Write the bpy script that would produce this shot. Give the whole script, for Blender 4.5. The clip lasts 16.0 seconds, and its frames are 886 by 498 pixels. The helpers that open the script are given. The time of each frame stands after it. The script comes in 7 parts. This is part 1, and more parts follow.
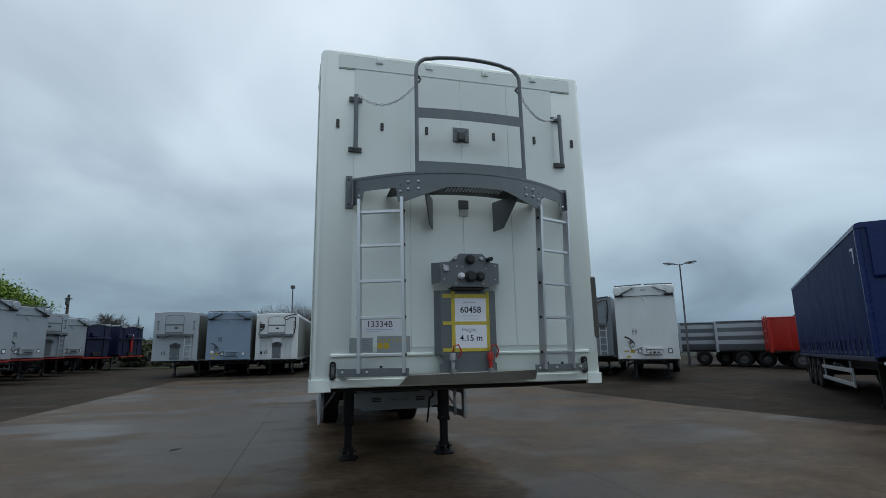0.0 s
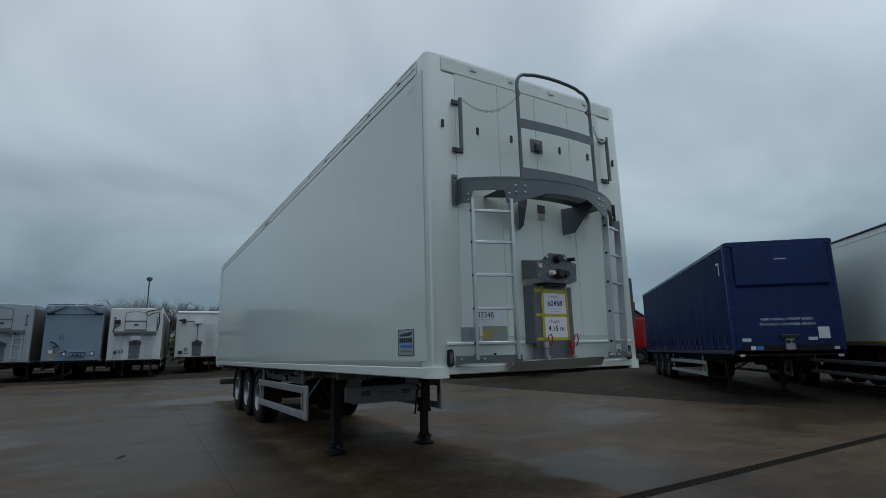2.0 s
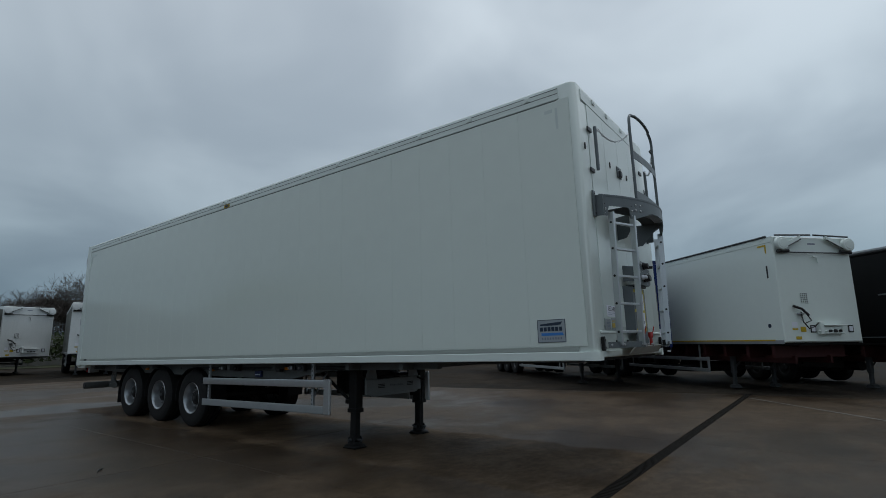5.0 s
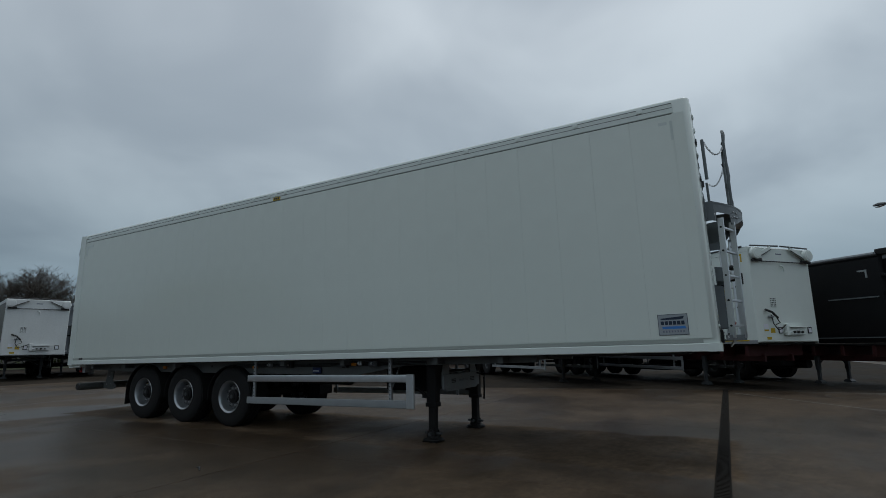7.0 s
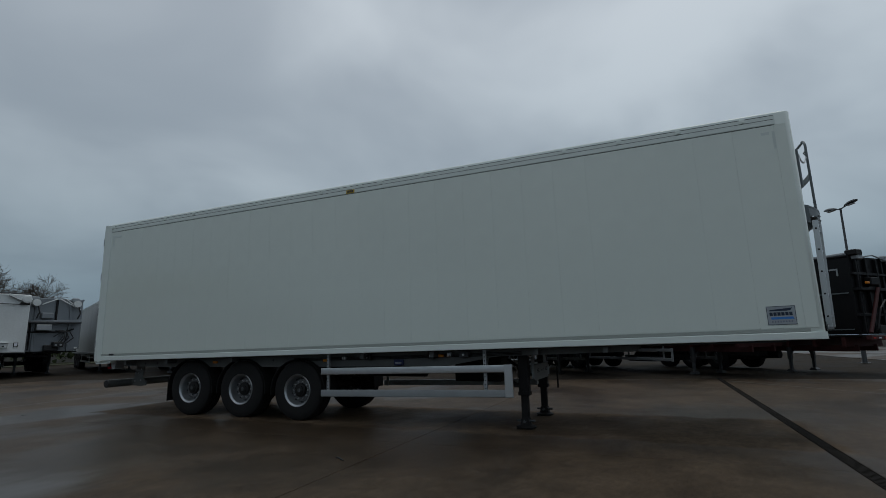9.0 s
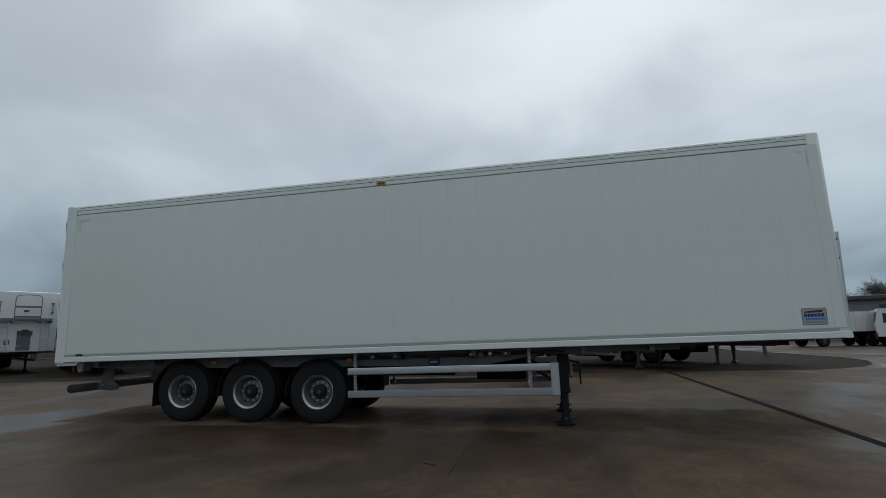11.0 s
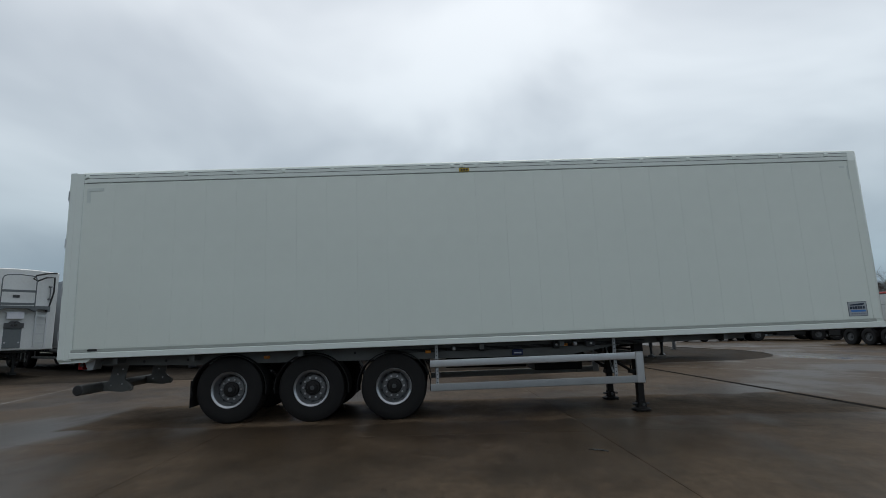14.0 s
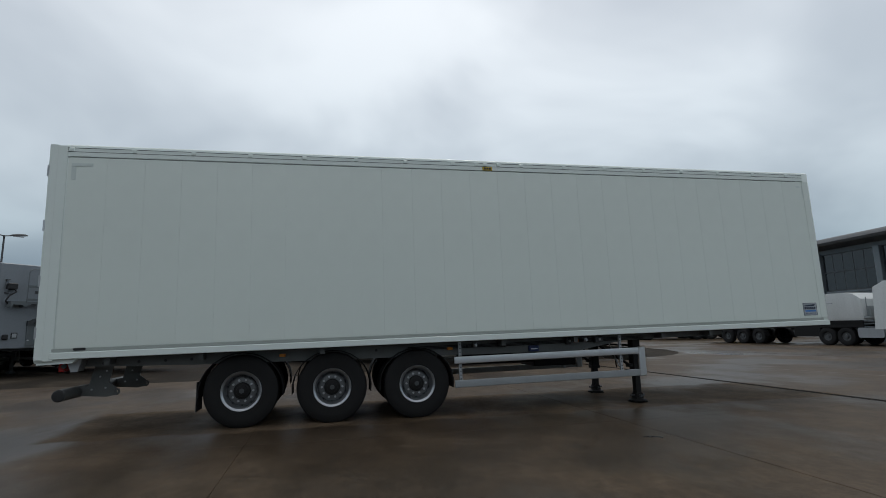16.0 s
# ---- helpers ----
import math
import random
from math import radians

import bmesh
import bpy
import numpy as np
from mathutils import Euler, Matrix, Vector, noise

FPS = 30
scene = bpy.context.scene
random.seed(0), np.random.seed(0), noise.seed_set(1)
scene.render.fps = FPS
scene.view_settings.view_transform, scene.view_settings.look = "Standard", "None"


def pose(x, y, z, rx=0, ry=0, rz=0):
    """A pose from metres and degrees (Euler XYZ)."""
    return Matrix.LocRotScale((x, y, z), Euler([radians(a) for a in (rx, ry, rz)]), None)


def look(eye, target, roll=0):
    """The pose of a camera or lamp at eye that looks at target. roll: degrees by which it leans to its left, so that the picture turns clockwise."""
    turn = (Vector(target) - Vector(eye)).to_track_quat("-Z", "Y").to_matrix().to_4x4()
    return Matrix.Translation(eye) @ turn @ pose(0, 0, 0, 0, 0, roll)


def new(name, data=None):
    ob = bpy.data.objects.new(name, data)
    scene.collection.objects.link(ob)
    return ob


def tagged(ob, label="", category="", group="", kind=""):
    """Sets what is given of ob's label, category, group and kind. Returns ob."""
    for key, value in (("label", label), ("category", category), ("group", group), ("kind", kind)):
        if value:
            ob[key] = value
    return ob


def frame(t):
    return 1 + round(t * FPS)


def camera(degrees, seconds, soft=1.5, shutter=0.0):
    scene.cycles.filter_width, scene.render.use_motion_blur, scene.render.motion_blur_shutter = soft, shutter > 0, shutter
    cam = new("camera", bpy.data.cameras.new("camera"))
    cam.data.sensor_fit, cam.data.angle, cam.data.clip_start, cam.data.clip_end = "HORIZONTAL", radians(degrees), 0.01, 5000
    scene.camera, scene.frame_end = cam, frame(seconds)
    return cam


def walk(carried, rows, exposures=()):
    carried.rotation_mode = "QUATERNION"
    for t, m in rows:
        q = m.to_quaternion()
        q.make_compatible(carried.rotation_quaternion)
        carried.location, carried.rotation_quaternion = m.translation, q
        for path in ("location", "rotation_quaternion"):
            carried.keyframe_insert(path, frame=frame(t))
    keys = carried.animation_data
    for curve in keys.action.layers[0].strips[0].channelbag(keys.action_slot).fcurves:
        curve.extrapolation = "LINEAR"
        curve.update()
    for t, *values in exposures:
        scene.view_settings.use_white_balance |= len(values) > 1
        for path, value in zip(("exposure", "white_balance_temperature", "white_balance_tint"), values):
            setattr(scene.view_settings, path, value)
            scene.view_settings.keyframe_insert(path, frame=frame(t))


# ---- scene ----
# ---- camera ----
cam = camera(82.0, 16.0, 0.82)
PATH = [
    (0, (-0.13, 0.141, 1.659), (0.347, 2.047, 2.03), -0.83),
    (0.5, (-0.66, 0.222, 1.627), (-0.036, 2.086, 1.995), -0.85),
    (1, (-1.208, 0.304, 1.6), (-0.439, 2.113, 1.968), -0.84),
    (1.5, (-1.761, 0.446, 1.56), (-0.874, 2.201, 1.925), -0.86),
    (2, (-2.261, 0.645, 1.596), (-1.258, 2.337, 1.959), -0.88),
    (2.5, (-2.789, 0.862, 1.602), (-1.646, 2.463, 1.962), -0.73),
    (3, (-3.269, 1.176, 1.599), (-1.999, 2.679, 1.958), -0.62),
    (3.5, (-3.758, 1.445, 1.567), (-2.405, 2.873, 1.926), -0.64),
    (4, (-4.233, 1.758, 1.524), (-2.802, 3.109, 1.883), -0.56),
    (4.2, (-4.42, 1.91, 1.54), (-2.958, 3.226, 1.9), -0.58),
    (6.3, (-6.061, 3.697, 1.403), (-4.375, 4.708, 1.774), -0.66),
    (6.5, (-6.158, 3.878, 1.419), (-4.468, 4.879, 1.792), -0.62),
    (7, (-6.557, 4.353, 1.395), (-4.832, 5.293, 1.769), -0.62),
    (7.5, (-6.939, 4.878, 1.365), (-5.18, 5.756, 1.736), -0.69),
    (8, (-7.304, 5.377, 1.352), (-5.525, 6.214, 1.718), -0.81),
    (8.5, (-7.586, 5.871, 1.349), (-5.786, 6.664, 1.71), -0.9),
    (9, (-7.788, 6.377, 1.358), (-5.964, 7.116, 1.714), -0.99),
    (9.2, (-7.872, 6.585, 1.345), (-6.035, 7.282, 1.706), -0.95),
    (11.5, (-8.35, 9.07, 1.469), (-6.4, 9.38, 1.788), -1.09),
    (12, (-8.378, 9.62, 1.452), (-6.415, 9.839, 1.769), -1.08),
    (12.5, (-8.39, 10.173, 1.447), (-6.42, 10.322, 1.764), -1.14),
    (13, (-8.448, 10.71, 1.443), (-6.475, 10.793, 1.759), -1.12),
    (13.5, (-8.412, 11.264, 1.427), (-6.438, 11.265, 1.75), -1.12),
    (14, (-8.405, 11.831, 1.387), (-6.431, 11.783, 1.704), -1.17),
    (14.5, (-8.35, 12.388, 1.359), (-6.378, 12.276, 1.673), -1.26),
    (15, (-8.302, 12.943, 1.356), (-6.334, 12.773, 1.674), -1.27),
    (15.5, (-8.268, 13.439, 1.345), (-6.318, 13.132, 1.663), -1.23),
    (16, (-8.143, 13.912, 1.358), (-6.219, 13.463, 1.671), -1.17),
]
walk(cam, [(t, look(eye, target, roll)) for t, eye, target, roll in PATH],
     exposures=((0, 0.65, 6170, 5), (0.5, 0.50, 6170, 4), (1.0, 0.40, 6170, 4), (2.5, 0.17, 6170, 3), (4.2, 0.15, 6200, 4), (7.0, 0.04, 6310, 5), (9.2, -0.09, 6370, 6), (11.5, 0.48, 6600, 8), (16.0, 0.55, 6640, 8)))

# ---- sky and sun ----
SUN_AZ, SUN_EL = 318.0, 74.0          # degrees: heading of the brightest part of the cloud cover, anticlockwise from +x
sun_dir = Vector((math.cos(radians(SUN_AZ)) * math.cos(radians(SUN_EL)), math.sin(radians(SUN_AZ)) * math.cos(radians(SUN_EL)), math.sin(radians(SUN_EL))))


def make_sky():
    world = bpy.data.worlds.new("overcast_sky")
    scene.world = world
    world.use_nodes = True
    nt = world.node_tree
    nt.nodes.clear()
    N = lambda kind, **kw: set_node(nt.nodes.new(kind), **kw)

    def set_node(n, **kw):
        for k, v in kw.items():
            n.inputs[k].default_value = v
        return n
    out = nt.nodes.new("ShaderNodeOutputWorld")
    bg = nt.nodes.new("ShaderNodeBackground")
    sky = nt.nodes.new("ShaderNodeTexSky")
    sky.sky_type, sky.sun_disc = "NISHITA", False
    sky.sun_elevation, sky.sun_rotation = radians(SUN_EL), radians(90 - SUN_AZ)
    sky.dust_density, sky.air_density = 4.0, 1.5
    tc = nt.nodes.new("ShaderNodeTexCoord")
    sep = nt.nodes.new("ShaderNodeSeparateXYZ")
    nt.links.new(tc.outputs["Generated"], sep.inputs[0])
    L = nt.links.new

    def math_node(op, a, b=None, clamp=False):
        n = nt.nodes.new("ShaderNodeMath")
        n.operation, n.use_clamp = op, clamp
        for i, v in enumerate((a, b)):
            if v is None:
                continue
            if isinstance(v, (int, float)):
                n.inputs[i].default_value = v
            else:
                L(v, n.inputs[i])
        return n.outputs[0]
    z = math_node("MAXIMUM", sep.outputs["Z"], 0.0)
    den = math_node("ADD", z, 0.34)
    u = math_node("DIVIDE", sep.outputs["X"], den)
    v = math_node("DIVIDE", sep.outputs["Y"], den)
    comb = nt.nodes.new("ShaderNodeCombineXYZ")
    L(u, comb.inputs[0]), L(v, comb.inputs[1])
    big = nt.nodes.new("ShaderNodeTexNoise")
    big.inputs["Scale"].default_value, big.inputs["Detail"].default_value, big.inputs["Roughness"].default_value = 1.50, 4.5, 0.45
    big.inputs["Distortion"].default_value = 0.45
    L(comb.outputs[0], big.inputs["Vector"])
    ramp = nt.nodes.new("ShaderNodeValToRGB")
    ramp.color_ramp.interpolation = "EASE"
    ramp.color_ramp.elements[0].position, ramp.color_ramp.elements[1].position = 0.30, 0.72
    ramp.color_ramp.elements[0].color = (0.76, 0.78, 0.82, 1)
    ramp.color_ramp.elements[1].color = (1.21, 1.20, 1.20, 1)
    L(big.outputs["Fac"], ramp.inputs[0])
    # haze near the horizon is darker and bluer, the deck above is paler
    lift = nt.nodes.new("ShaderNodeValToRGB")
    e = lift.color_ramp.elements
    e[0].position, e[0].color = 0.0, (0.158, 0.214, 0.262, 1)
    e[1].position, e[1].color = 1.0, (0.455, 0.480, 0.520, 1)
    for p, c in ((0.10, (0.188, 0.246, 0.296, 1)), (0.30, (0.370, 0.418, 0.466, 1)), (0.55, (0.440, 0.472, 0.514, 1))):
        k = e.new(p)
        k.color = c
    L(z, lift.inputs[0])
    mul = nt.nodes.new("ShaderNodeMix")
    mul.data_type, mul.blend_type = "RGBA", "MULTIPLY"
    mul.inputs[0].default_value = 1.0
    L(lift.outputs[0], mul.inputs[6]), L(ramp.outputs[0], mul.inputs[7])
    # the cloud glows more on the side of the hidden sun
    dot = nt.nodes.new("ShaderNodeVectorMath")
    dot.operation = "DOT_PRODUCT"
    L(tc.outputs["Generated"], dot.inputs[0])
    dot.inputs[1].default_value = Vector((0.38, -0.16, 0.75))
    glow = math_node("MULTIPLY_ADD", dot.outputs["Value"], 0.27)
    glow.node.inputs[2].default_value = 0.900
    mul2 = nt.nodes.new("ShaderNodeMix")
    mul2.data_type, mul2.blend_type = "RGBA", "MULTIPLY"
    mul2.inputs[0].default_value = 1.0
    L(mul.outputs[2], mul2.inputs[6]), L(glow, mul2.inputs[7])
    add = nt.nodes.new("ShaderNodeMix")
    add.data_type, add.blend_type = "RGBA", "ADD"
    add.inputs[0].default_value = 0.004
    L(mul2.outputs[2], add.inputs[6]), L(sky.outputs[0], add.inputs[7])
    L(add.outputs[2], bg.inputs[0])
    bg.inputs[1].default_value = 1.0
    L(bg.outputs[0], out.inputs[0])


make_sky()
sun = new("sun", bpy.data.lights.new("sun", "SUN"))
sun.data.energy, sun.data.angle, sun.data.color = 0.46, radians(26), (1.0, 0.97, 0.93)
sun.matrix_world = look(sun_dir * 50, (0, 0, 0))

# ---- mesh helpers ----
class Geo:
    """Collects vertices and faces of one mesh."""

    def __init__(self):
        self.v, self.f = [], []

    def add(self, verts, faces):
        n = len(self.v)
        self.v += [tuple(p) for p in verts]
        self.f += [tuple(i + n for i in f) for f in faces]
        return self

    def box(self, x0, x1, y0, y1, z0, z1, c=0.0, m=None):
        """A box; c: width of its bevelled edges; m: a turn or shift."""
        x0, x1, y0, y1, z0, z1 = min(x0, x1), max(x0, x1), min(y0, y1), max(y0, y1), min(z0, z1), max(z0, z1)
        c = min(c, 0.49 * min(x1 - x0, y1 - y0, z1 - z0))
        if c <= 0:
            vs = [(x, y, z) for x in (x0, x1) for y in (y0, y1) for z in (z0, z1)]
            fs = [(0, 1, 3, 2), (4, 6, 7, 5), (0, 4, 5, 1), (2, 3, 7, 6), (0, 2, 6, 4), (1, 5, 7, 3)]
        else:
            X, Y, Z = (x0, x1), (y0, y1), (z0, z1)
            vs, ix = [], {}
            for i in (0, 1):
                for j in (0, 1):
                    for k in (0, 1):
                        s = (1 - 2 * i, 1 - 2 * j, 1 - 2 * k)
                        for a in range(3):
                            p = [X[i] + s[0] * c, Y[j] + s[1] * c, Z[k] + s[2] * c]
                            p[a] = (X[i], Y[j], Z[k])[a]
                            ix[i, j, k, a] = len(vs)
                            vs.append(tuple(p))
            q = lambda *keys: tuple(ix[k] for k in keys)
            fs = []
            for i in (0, 1):
                a = [q((i, 0, 0, 0), (i, 1, 0, 0), (i, 1, 1, 0), (i, 0, 1, 0)), q((0, i, 0, 1), (0, i, 1, 1), (1, i, 1, 1), (1, i, 0, 1)), q((0, 0, i, 2), (1, 0, i, 2), (1, 1, i, 2), (0, 1, i, 2))]
                fs += a if i else [f[::-1] for f in a]
            for i in (0, 1):
                for j in (0, 1):
                    fs += [q((i, j, 0, 0), (i, j, 1, 0), (i, j, 1, 1), (i, j, 0, 1)), q((i, 0, j, 0), (i, 0, j, 2), (i, 1, j, 2), (i, 1, j, 0)), q((0, i, j, 1), (1, i, j, 1), (1, i, j, 2), (0, i, j, 2))]
                    fs += [q((i, j, k, 0), (i, j, k, 1), (i, j, k, 2)) for k in (0, 1)]
        if m is not None:
            vs = [m @ Vector(p) for p in vs]
        return self.add(vs, fs)

    def tube(self, pts, r, seg=10, closed=False, cap=True):
        """A round bar along points."""
        pts = [Vector(p) for p in pts]
        n = len(pts)
        rings, up = [], None
        for i, p in enumerate(pts):
            if closed:
                d = (pts[(i + 1) % n] - pts[i - 1])
            else:
                d = pts[min(i + 1, n - 1)] - pts[max(i - 1, 0)]
            d.normalize()
            if up is None:
                up = Vector((0, 0, 1)) if abs(d.z) < 0.9 else Vector((1, 0, 0))
            a = d.cross(up)
            if a.length < 1e-4:
                a = d.cross(Vector((0.3, 1, 0.2)))
            a.normalize()
            b = a.cross(d)
            up = b
            rr = r[i] if isinstance(r, (list, tuple)) else r
            rings.append([p + rr * (math.cos(t) * a + math.sin(t) * b) for t in (2 * math.pi * k / seg for k in range(seg))])
        vs = [q for ring in rings for q in ring]
        fs = []
        for i in range(n if closed else n - 1):
            j = (i + 1) % n
            fs += [(i * seg + k, i * seg + (k + 1) % seg, j * seg + (k + 1) % seg, j * seg + k) for k in range(seg)]
        if cap and not closed:
            fs += [tuple(range(seg))[::-1], tuple((n - 1) * seg + k for k in range(seg))]
        return self.add(vs, fs)

    def prism(self, poly, depth, m=None):
        """A flat outline (x, z) given thickness along y from 0 to depth."""
        n = len(poly)
        vs = [(x, 0, z) for x, z in poly] + [(x, depth, z) for x, z in poly]
        fs = [tuple(range(n)), tuple(range(2 * n - 1, n - 1, -1))] + [(i, n + i, n + (i + 1) % n, (i + 1) % n) for i in range(n)]
        if m is not None:
            vs = [m @ Vector(p) for p in vs]
        return self.add(vs, fs)

    def lathe(self, prof, seg=32, m=None):
        """A profile of (radius, x) turned round the x axis."""
        n = len(prof)
        vs = [(x, r * math.cos(t), r * math.sin(t)) for t in (2 * math.pi * k / seg for k in range(seg)) for r, x in prof]
        fs = [(k * n + i, k * n + i + 1, (k + 1) % seg * n + i + 1, (k + 1) % seg * n + i) for k in range(seg) for i in range(n - 1)]
        if m is not None:
            vs = [m @ Vector(p) for p in vs]
        return self.add(vs, fs)

    def mesh(self, name, material, smooth=35):
        me = bpy.data.meshes.new(name)
        me.from_pydata(self.v, [], self.f)
        bm = bmesh.new()
        bm.from_mesh(me)
        bmesh.ops.recalc_face_normals(bm, faces=bm.faces)
        bm.to_mesh(me)
        bm.free()
        for mt in (material if isinstance(material, (list, tuple)) else [material]):
            me.materials.append(mt)
        if smooth:
            me.polygons.foreach_set("use_smooth", [True] * len(me.polygons))
            me.set_sharp_from_angle(angle=radians(smooth))
        return me


def part(name, geo, material, parent=None, label="", at=None, smooth=35):
    """One mesh object, under a thing or a part when a parent is given."""
    ob = new(name, geo.mesh(name, material, smooth) if isinstance(geo, Geo) else geo)
    if parent is not None:
        ob.parent = parent
    if at is not None:
        ob.matrix_basis = at
    if label:
        ob["label"] = label
    return ob


def thing(name, m, label, category, group="", kind=""):
    """An empty that carries the parts of one thing."""
    ob = new(name)
    ob.matrix_basis = m
    ob.empty_display_size = 0.2
    return tagged(ob, label, category, group, kind)


def B(*a, **k):
    return Geo().box(*a, **k)


def rounded(x0, x1, z0, z1, r, n=5):
    """Outline of a rectangle with round corners."""
    pts = []
    for cx, cz, a0 in ((x1 - r, z1 - r, 0), (x0 + r, z1 - r, 90), (x0 + r, z0 + r, 180), (x1 - r, z0 + r, 270)):
        pts += [(cx + r * math.cos(radians(a0 + 90 * k / n)), cz + r * math.sin(radians(a0 + 90 * k / n))) for k in range(n + 1)]
    return pts


def writing(name, text, size, material, parent, m, label="", align="CENTER", bold=0.0):
    """Raised letters in the built-in font, standing up in the x-z plane and read from -y."""
    cu = bpy.data.curves.new(name, "FONT")
    cu.body, cu.size, cu.align_x, cu.align_y, cu.extrude, cu.offset = text, size, align, "CENTER", 0.0006, bold
    cu.resolution_u = 3
    tmp = bpy.data.objects.new(name + "_curve", cu)
    me = bpy.data.meshes.new_from_object(tmp)
    bpy.data.objects.remove(tmp)
    me.materials.clear()
    me.materials.append(material)
    return part(name, me, material, parent, label, m @ pose(0, 0, 0, 90, 0, 0))

# ---- materials ----
def mat(name, col, rough=0.5, metal=0.0, col2=None, scale=3.0, mix=0.5, bump=0.0, bscale=60.0, coat=0.0, rvar=0.1, obvar=0.0, streak=0.0, detail=6.0, spec=0.5):
    """A painted, metal, rubber or stone surface: two scales of colour variation, uneven gloss, fine relief."""
    m = bpy.data.materials.new(name)
    m.use_nodes = True
    nt = m.node_tree
    b = nt.nodes["Principled BSDF"]
    L = nt.links.new
    tc = nt.nodes.new("ShaderNodeTexCoord")
    n1 = nt.nodes.new("ShaderNodeTexNoise")
    n1.inputs["Scale"].default_value, n1.inputs["Detail"].default_value, n1.inputs["Roughness"].default_value = scale, detail, 0.6
    if streak:
        mp = nt.nodes.new("ShaderNodeMapping")
        mp.inputs["Scale"].default_value = (1, 1, streak)
        L(tc.outputs["Object"], mp.inputs[0]), L(mp.outputs[0], n1.inputs["Vector"])
    else:
        L(tc.outputs["Object"], n1.inputs["Vector"])
    n2 = nt.nodes.new("ShaderNodeTexNoise")
    n2.inputs["Scale"].default_value, n2.inputs["Detail"].default_value = scale * 9, 4
    L(tc.outputs["Object"], n2.inputs["Vector"])
    c2 = col2 or tuple(c * 0.72 for c in col)
    mr = nt.nodes.new("ShaderNodeMapRange")
    mr.inputs["From Min"].default_value, mr.inputs["From Max"].default_value = 0.35, 0.75
    mr.inputs["To Max"].default_value = mix
    L(n1.outputs["Fac"], mr.inputs["Value"])
    mx = nt.nodes.new("ShaderNodeMix")
    mx.data_type = "RGBA"
    mx.inputs[6].default_value, mx.inputs[7].default_value = (*col, 1), (*c2, 1)
    L(mr.outputs[0], mx.inputs[0])
    mx2 = nt.nodes.new("ShaderNodeMix")
    mx2.data_type, mx2.blend_type = "RGBA", "MULTIPLY"
    mx2.inputs[0].default_value = 0.35 * mix
    L(mx.outputs[2], mx2.inputs[6]), L(n2.outputs["Fac"], mx2.inputs[7])
    last = mx2.outputs[2]
    if obvar:
        oi = nt.nodes.new("ShaderNodeObjectInfo")
        hs = nt.nodes.new("ShaderNodeHueSaturation")
        vr = nt.nodes.new("ShaderNodeMapRange")
        vr.inputs["To Min"].default_value, vr.inputs["To Max"].default_value = 1 - obvar, 1 + obvar
        L(oi.outputs["Random"], vr.inputs["Value"]), L(vr.outputs[0], hs.inputs["Value"]), L(last, hs.inputs["Color"])
        last = hs.outputs[0]
    L(last, b.inputs["Base Color"])
    rr = nt.nodes.new("ShaderNodeMapRange")
    rr.inputs["To Min"].default_value, rr.inputs["To Max"].default_value = max(0.03, rough - rvar), min(1, rough + rvar)
    L(n1.outputs["Fac"], rr.inputs["Value"]), L(rr.outputs[0], b.inputs["Roughness"])
    b.inputs["Metallic"].default_value = metal
    b.inputs["Specular IOR Level"].default_value = spec
    b.inputs["Coat Weight"].default_value = coat
    if bump:
        n3 = nt.nodes.new("ShaderNodeTexNoise")
        n3.inputs["Scale"].default_value, n3.inputs["Detail"].default_value = bscale, 4
        L(tc.outputs["Object"], n3.inputs["Vector"])
        bp = nt.nodes.new("ShaderNodeBump")
        bp.inputs["Strength"].default_value, bp.inputs["Distance"].default_value = bump, 0.01
        L(n3.outputs["Fac"], bp.inputs["Height"]), L(bp.outputs[0], b.inputs["Normal"])
    return m


WHITE = mat("white_paint", (0.745, 0.812, 0.775), 0.26, col2=(0.70, 0.78, 0.74), scale=0.5, mix=0.16, coat=0.25, rvar=0.03)
WHITE_PANEL = mat("white_panel_paint", (0.735, 0.80, 0.748), 0.14, col2=(0.70, 0.755, 0.70), scale=0.35, mix=0.2, coat=0.3, rvar=0.03, obvar=0.004)
SILVER_DULL = mat("dull_silver_paint", (0.34, 0.38, 0.42), 0.4, 0.15, col2=(0.27, 0.30, 0.34), scale=1.6, mix=0.5, streak=0.3)
GREY_BODY = mat("mid_grey_body_paint", (0.24, 0.265, 0.29), 0.38, 0.15, col2=(0.19, 0.21, 0.235), scale=1.6, mix=0.5, streak=0.3)
STRIPE_GREY = mat("mid_grey_tipper_paint", (0.16, 0.18, 0.20), 0.4, 0.3, scale=2, mix=0.5)
CAB_BLUE = mat("bright_blue_paint", (0.015, 0.14, 0.50), 0.35, scale=3, mix=0.4)
BOX_BLUE = mat("blue_plastic", (0.006, 0.018, 0.085), 0.4, scale=9, mix=0.3)
MARKW = mat("faded_white_mark", (0.60, 0.67, 0.64), 0.5, scale=3, mix=0.2)
WHITE_OLD = mat("white_paint_weathered", (0.75, 0.78, 0.78), 0.38, col2=(0.55, 0.58, 0.57), scale=1.5, mix=0.5, coat=0.1, streak=0.3)
SILVER = mat("silver_grey_paint", (0.42, 0.46, 0.50), 0.35, 0.2, col2=(0.33, 0.37, 0.41), scale=1.6, mix=0.5, streak=0.3)
BLUEGREY = mat("blue_grey_paint", (0.22, 0.30, 0.39), 0.38, 0.1, col2=(0.17, 0.23, 0.30), scale=1.6, mix=0.5, streak=0.3)
GALV = mat("grey_coated_steel", (0.145, 0.165, 0.175), 0.45, 0.3, scale=8, mix=0.4, bump=0.05, bscale=90)
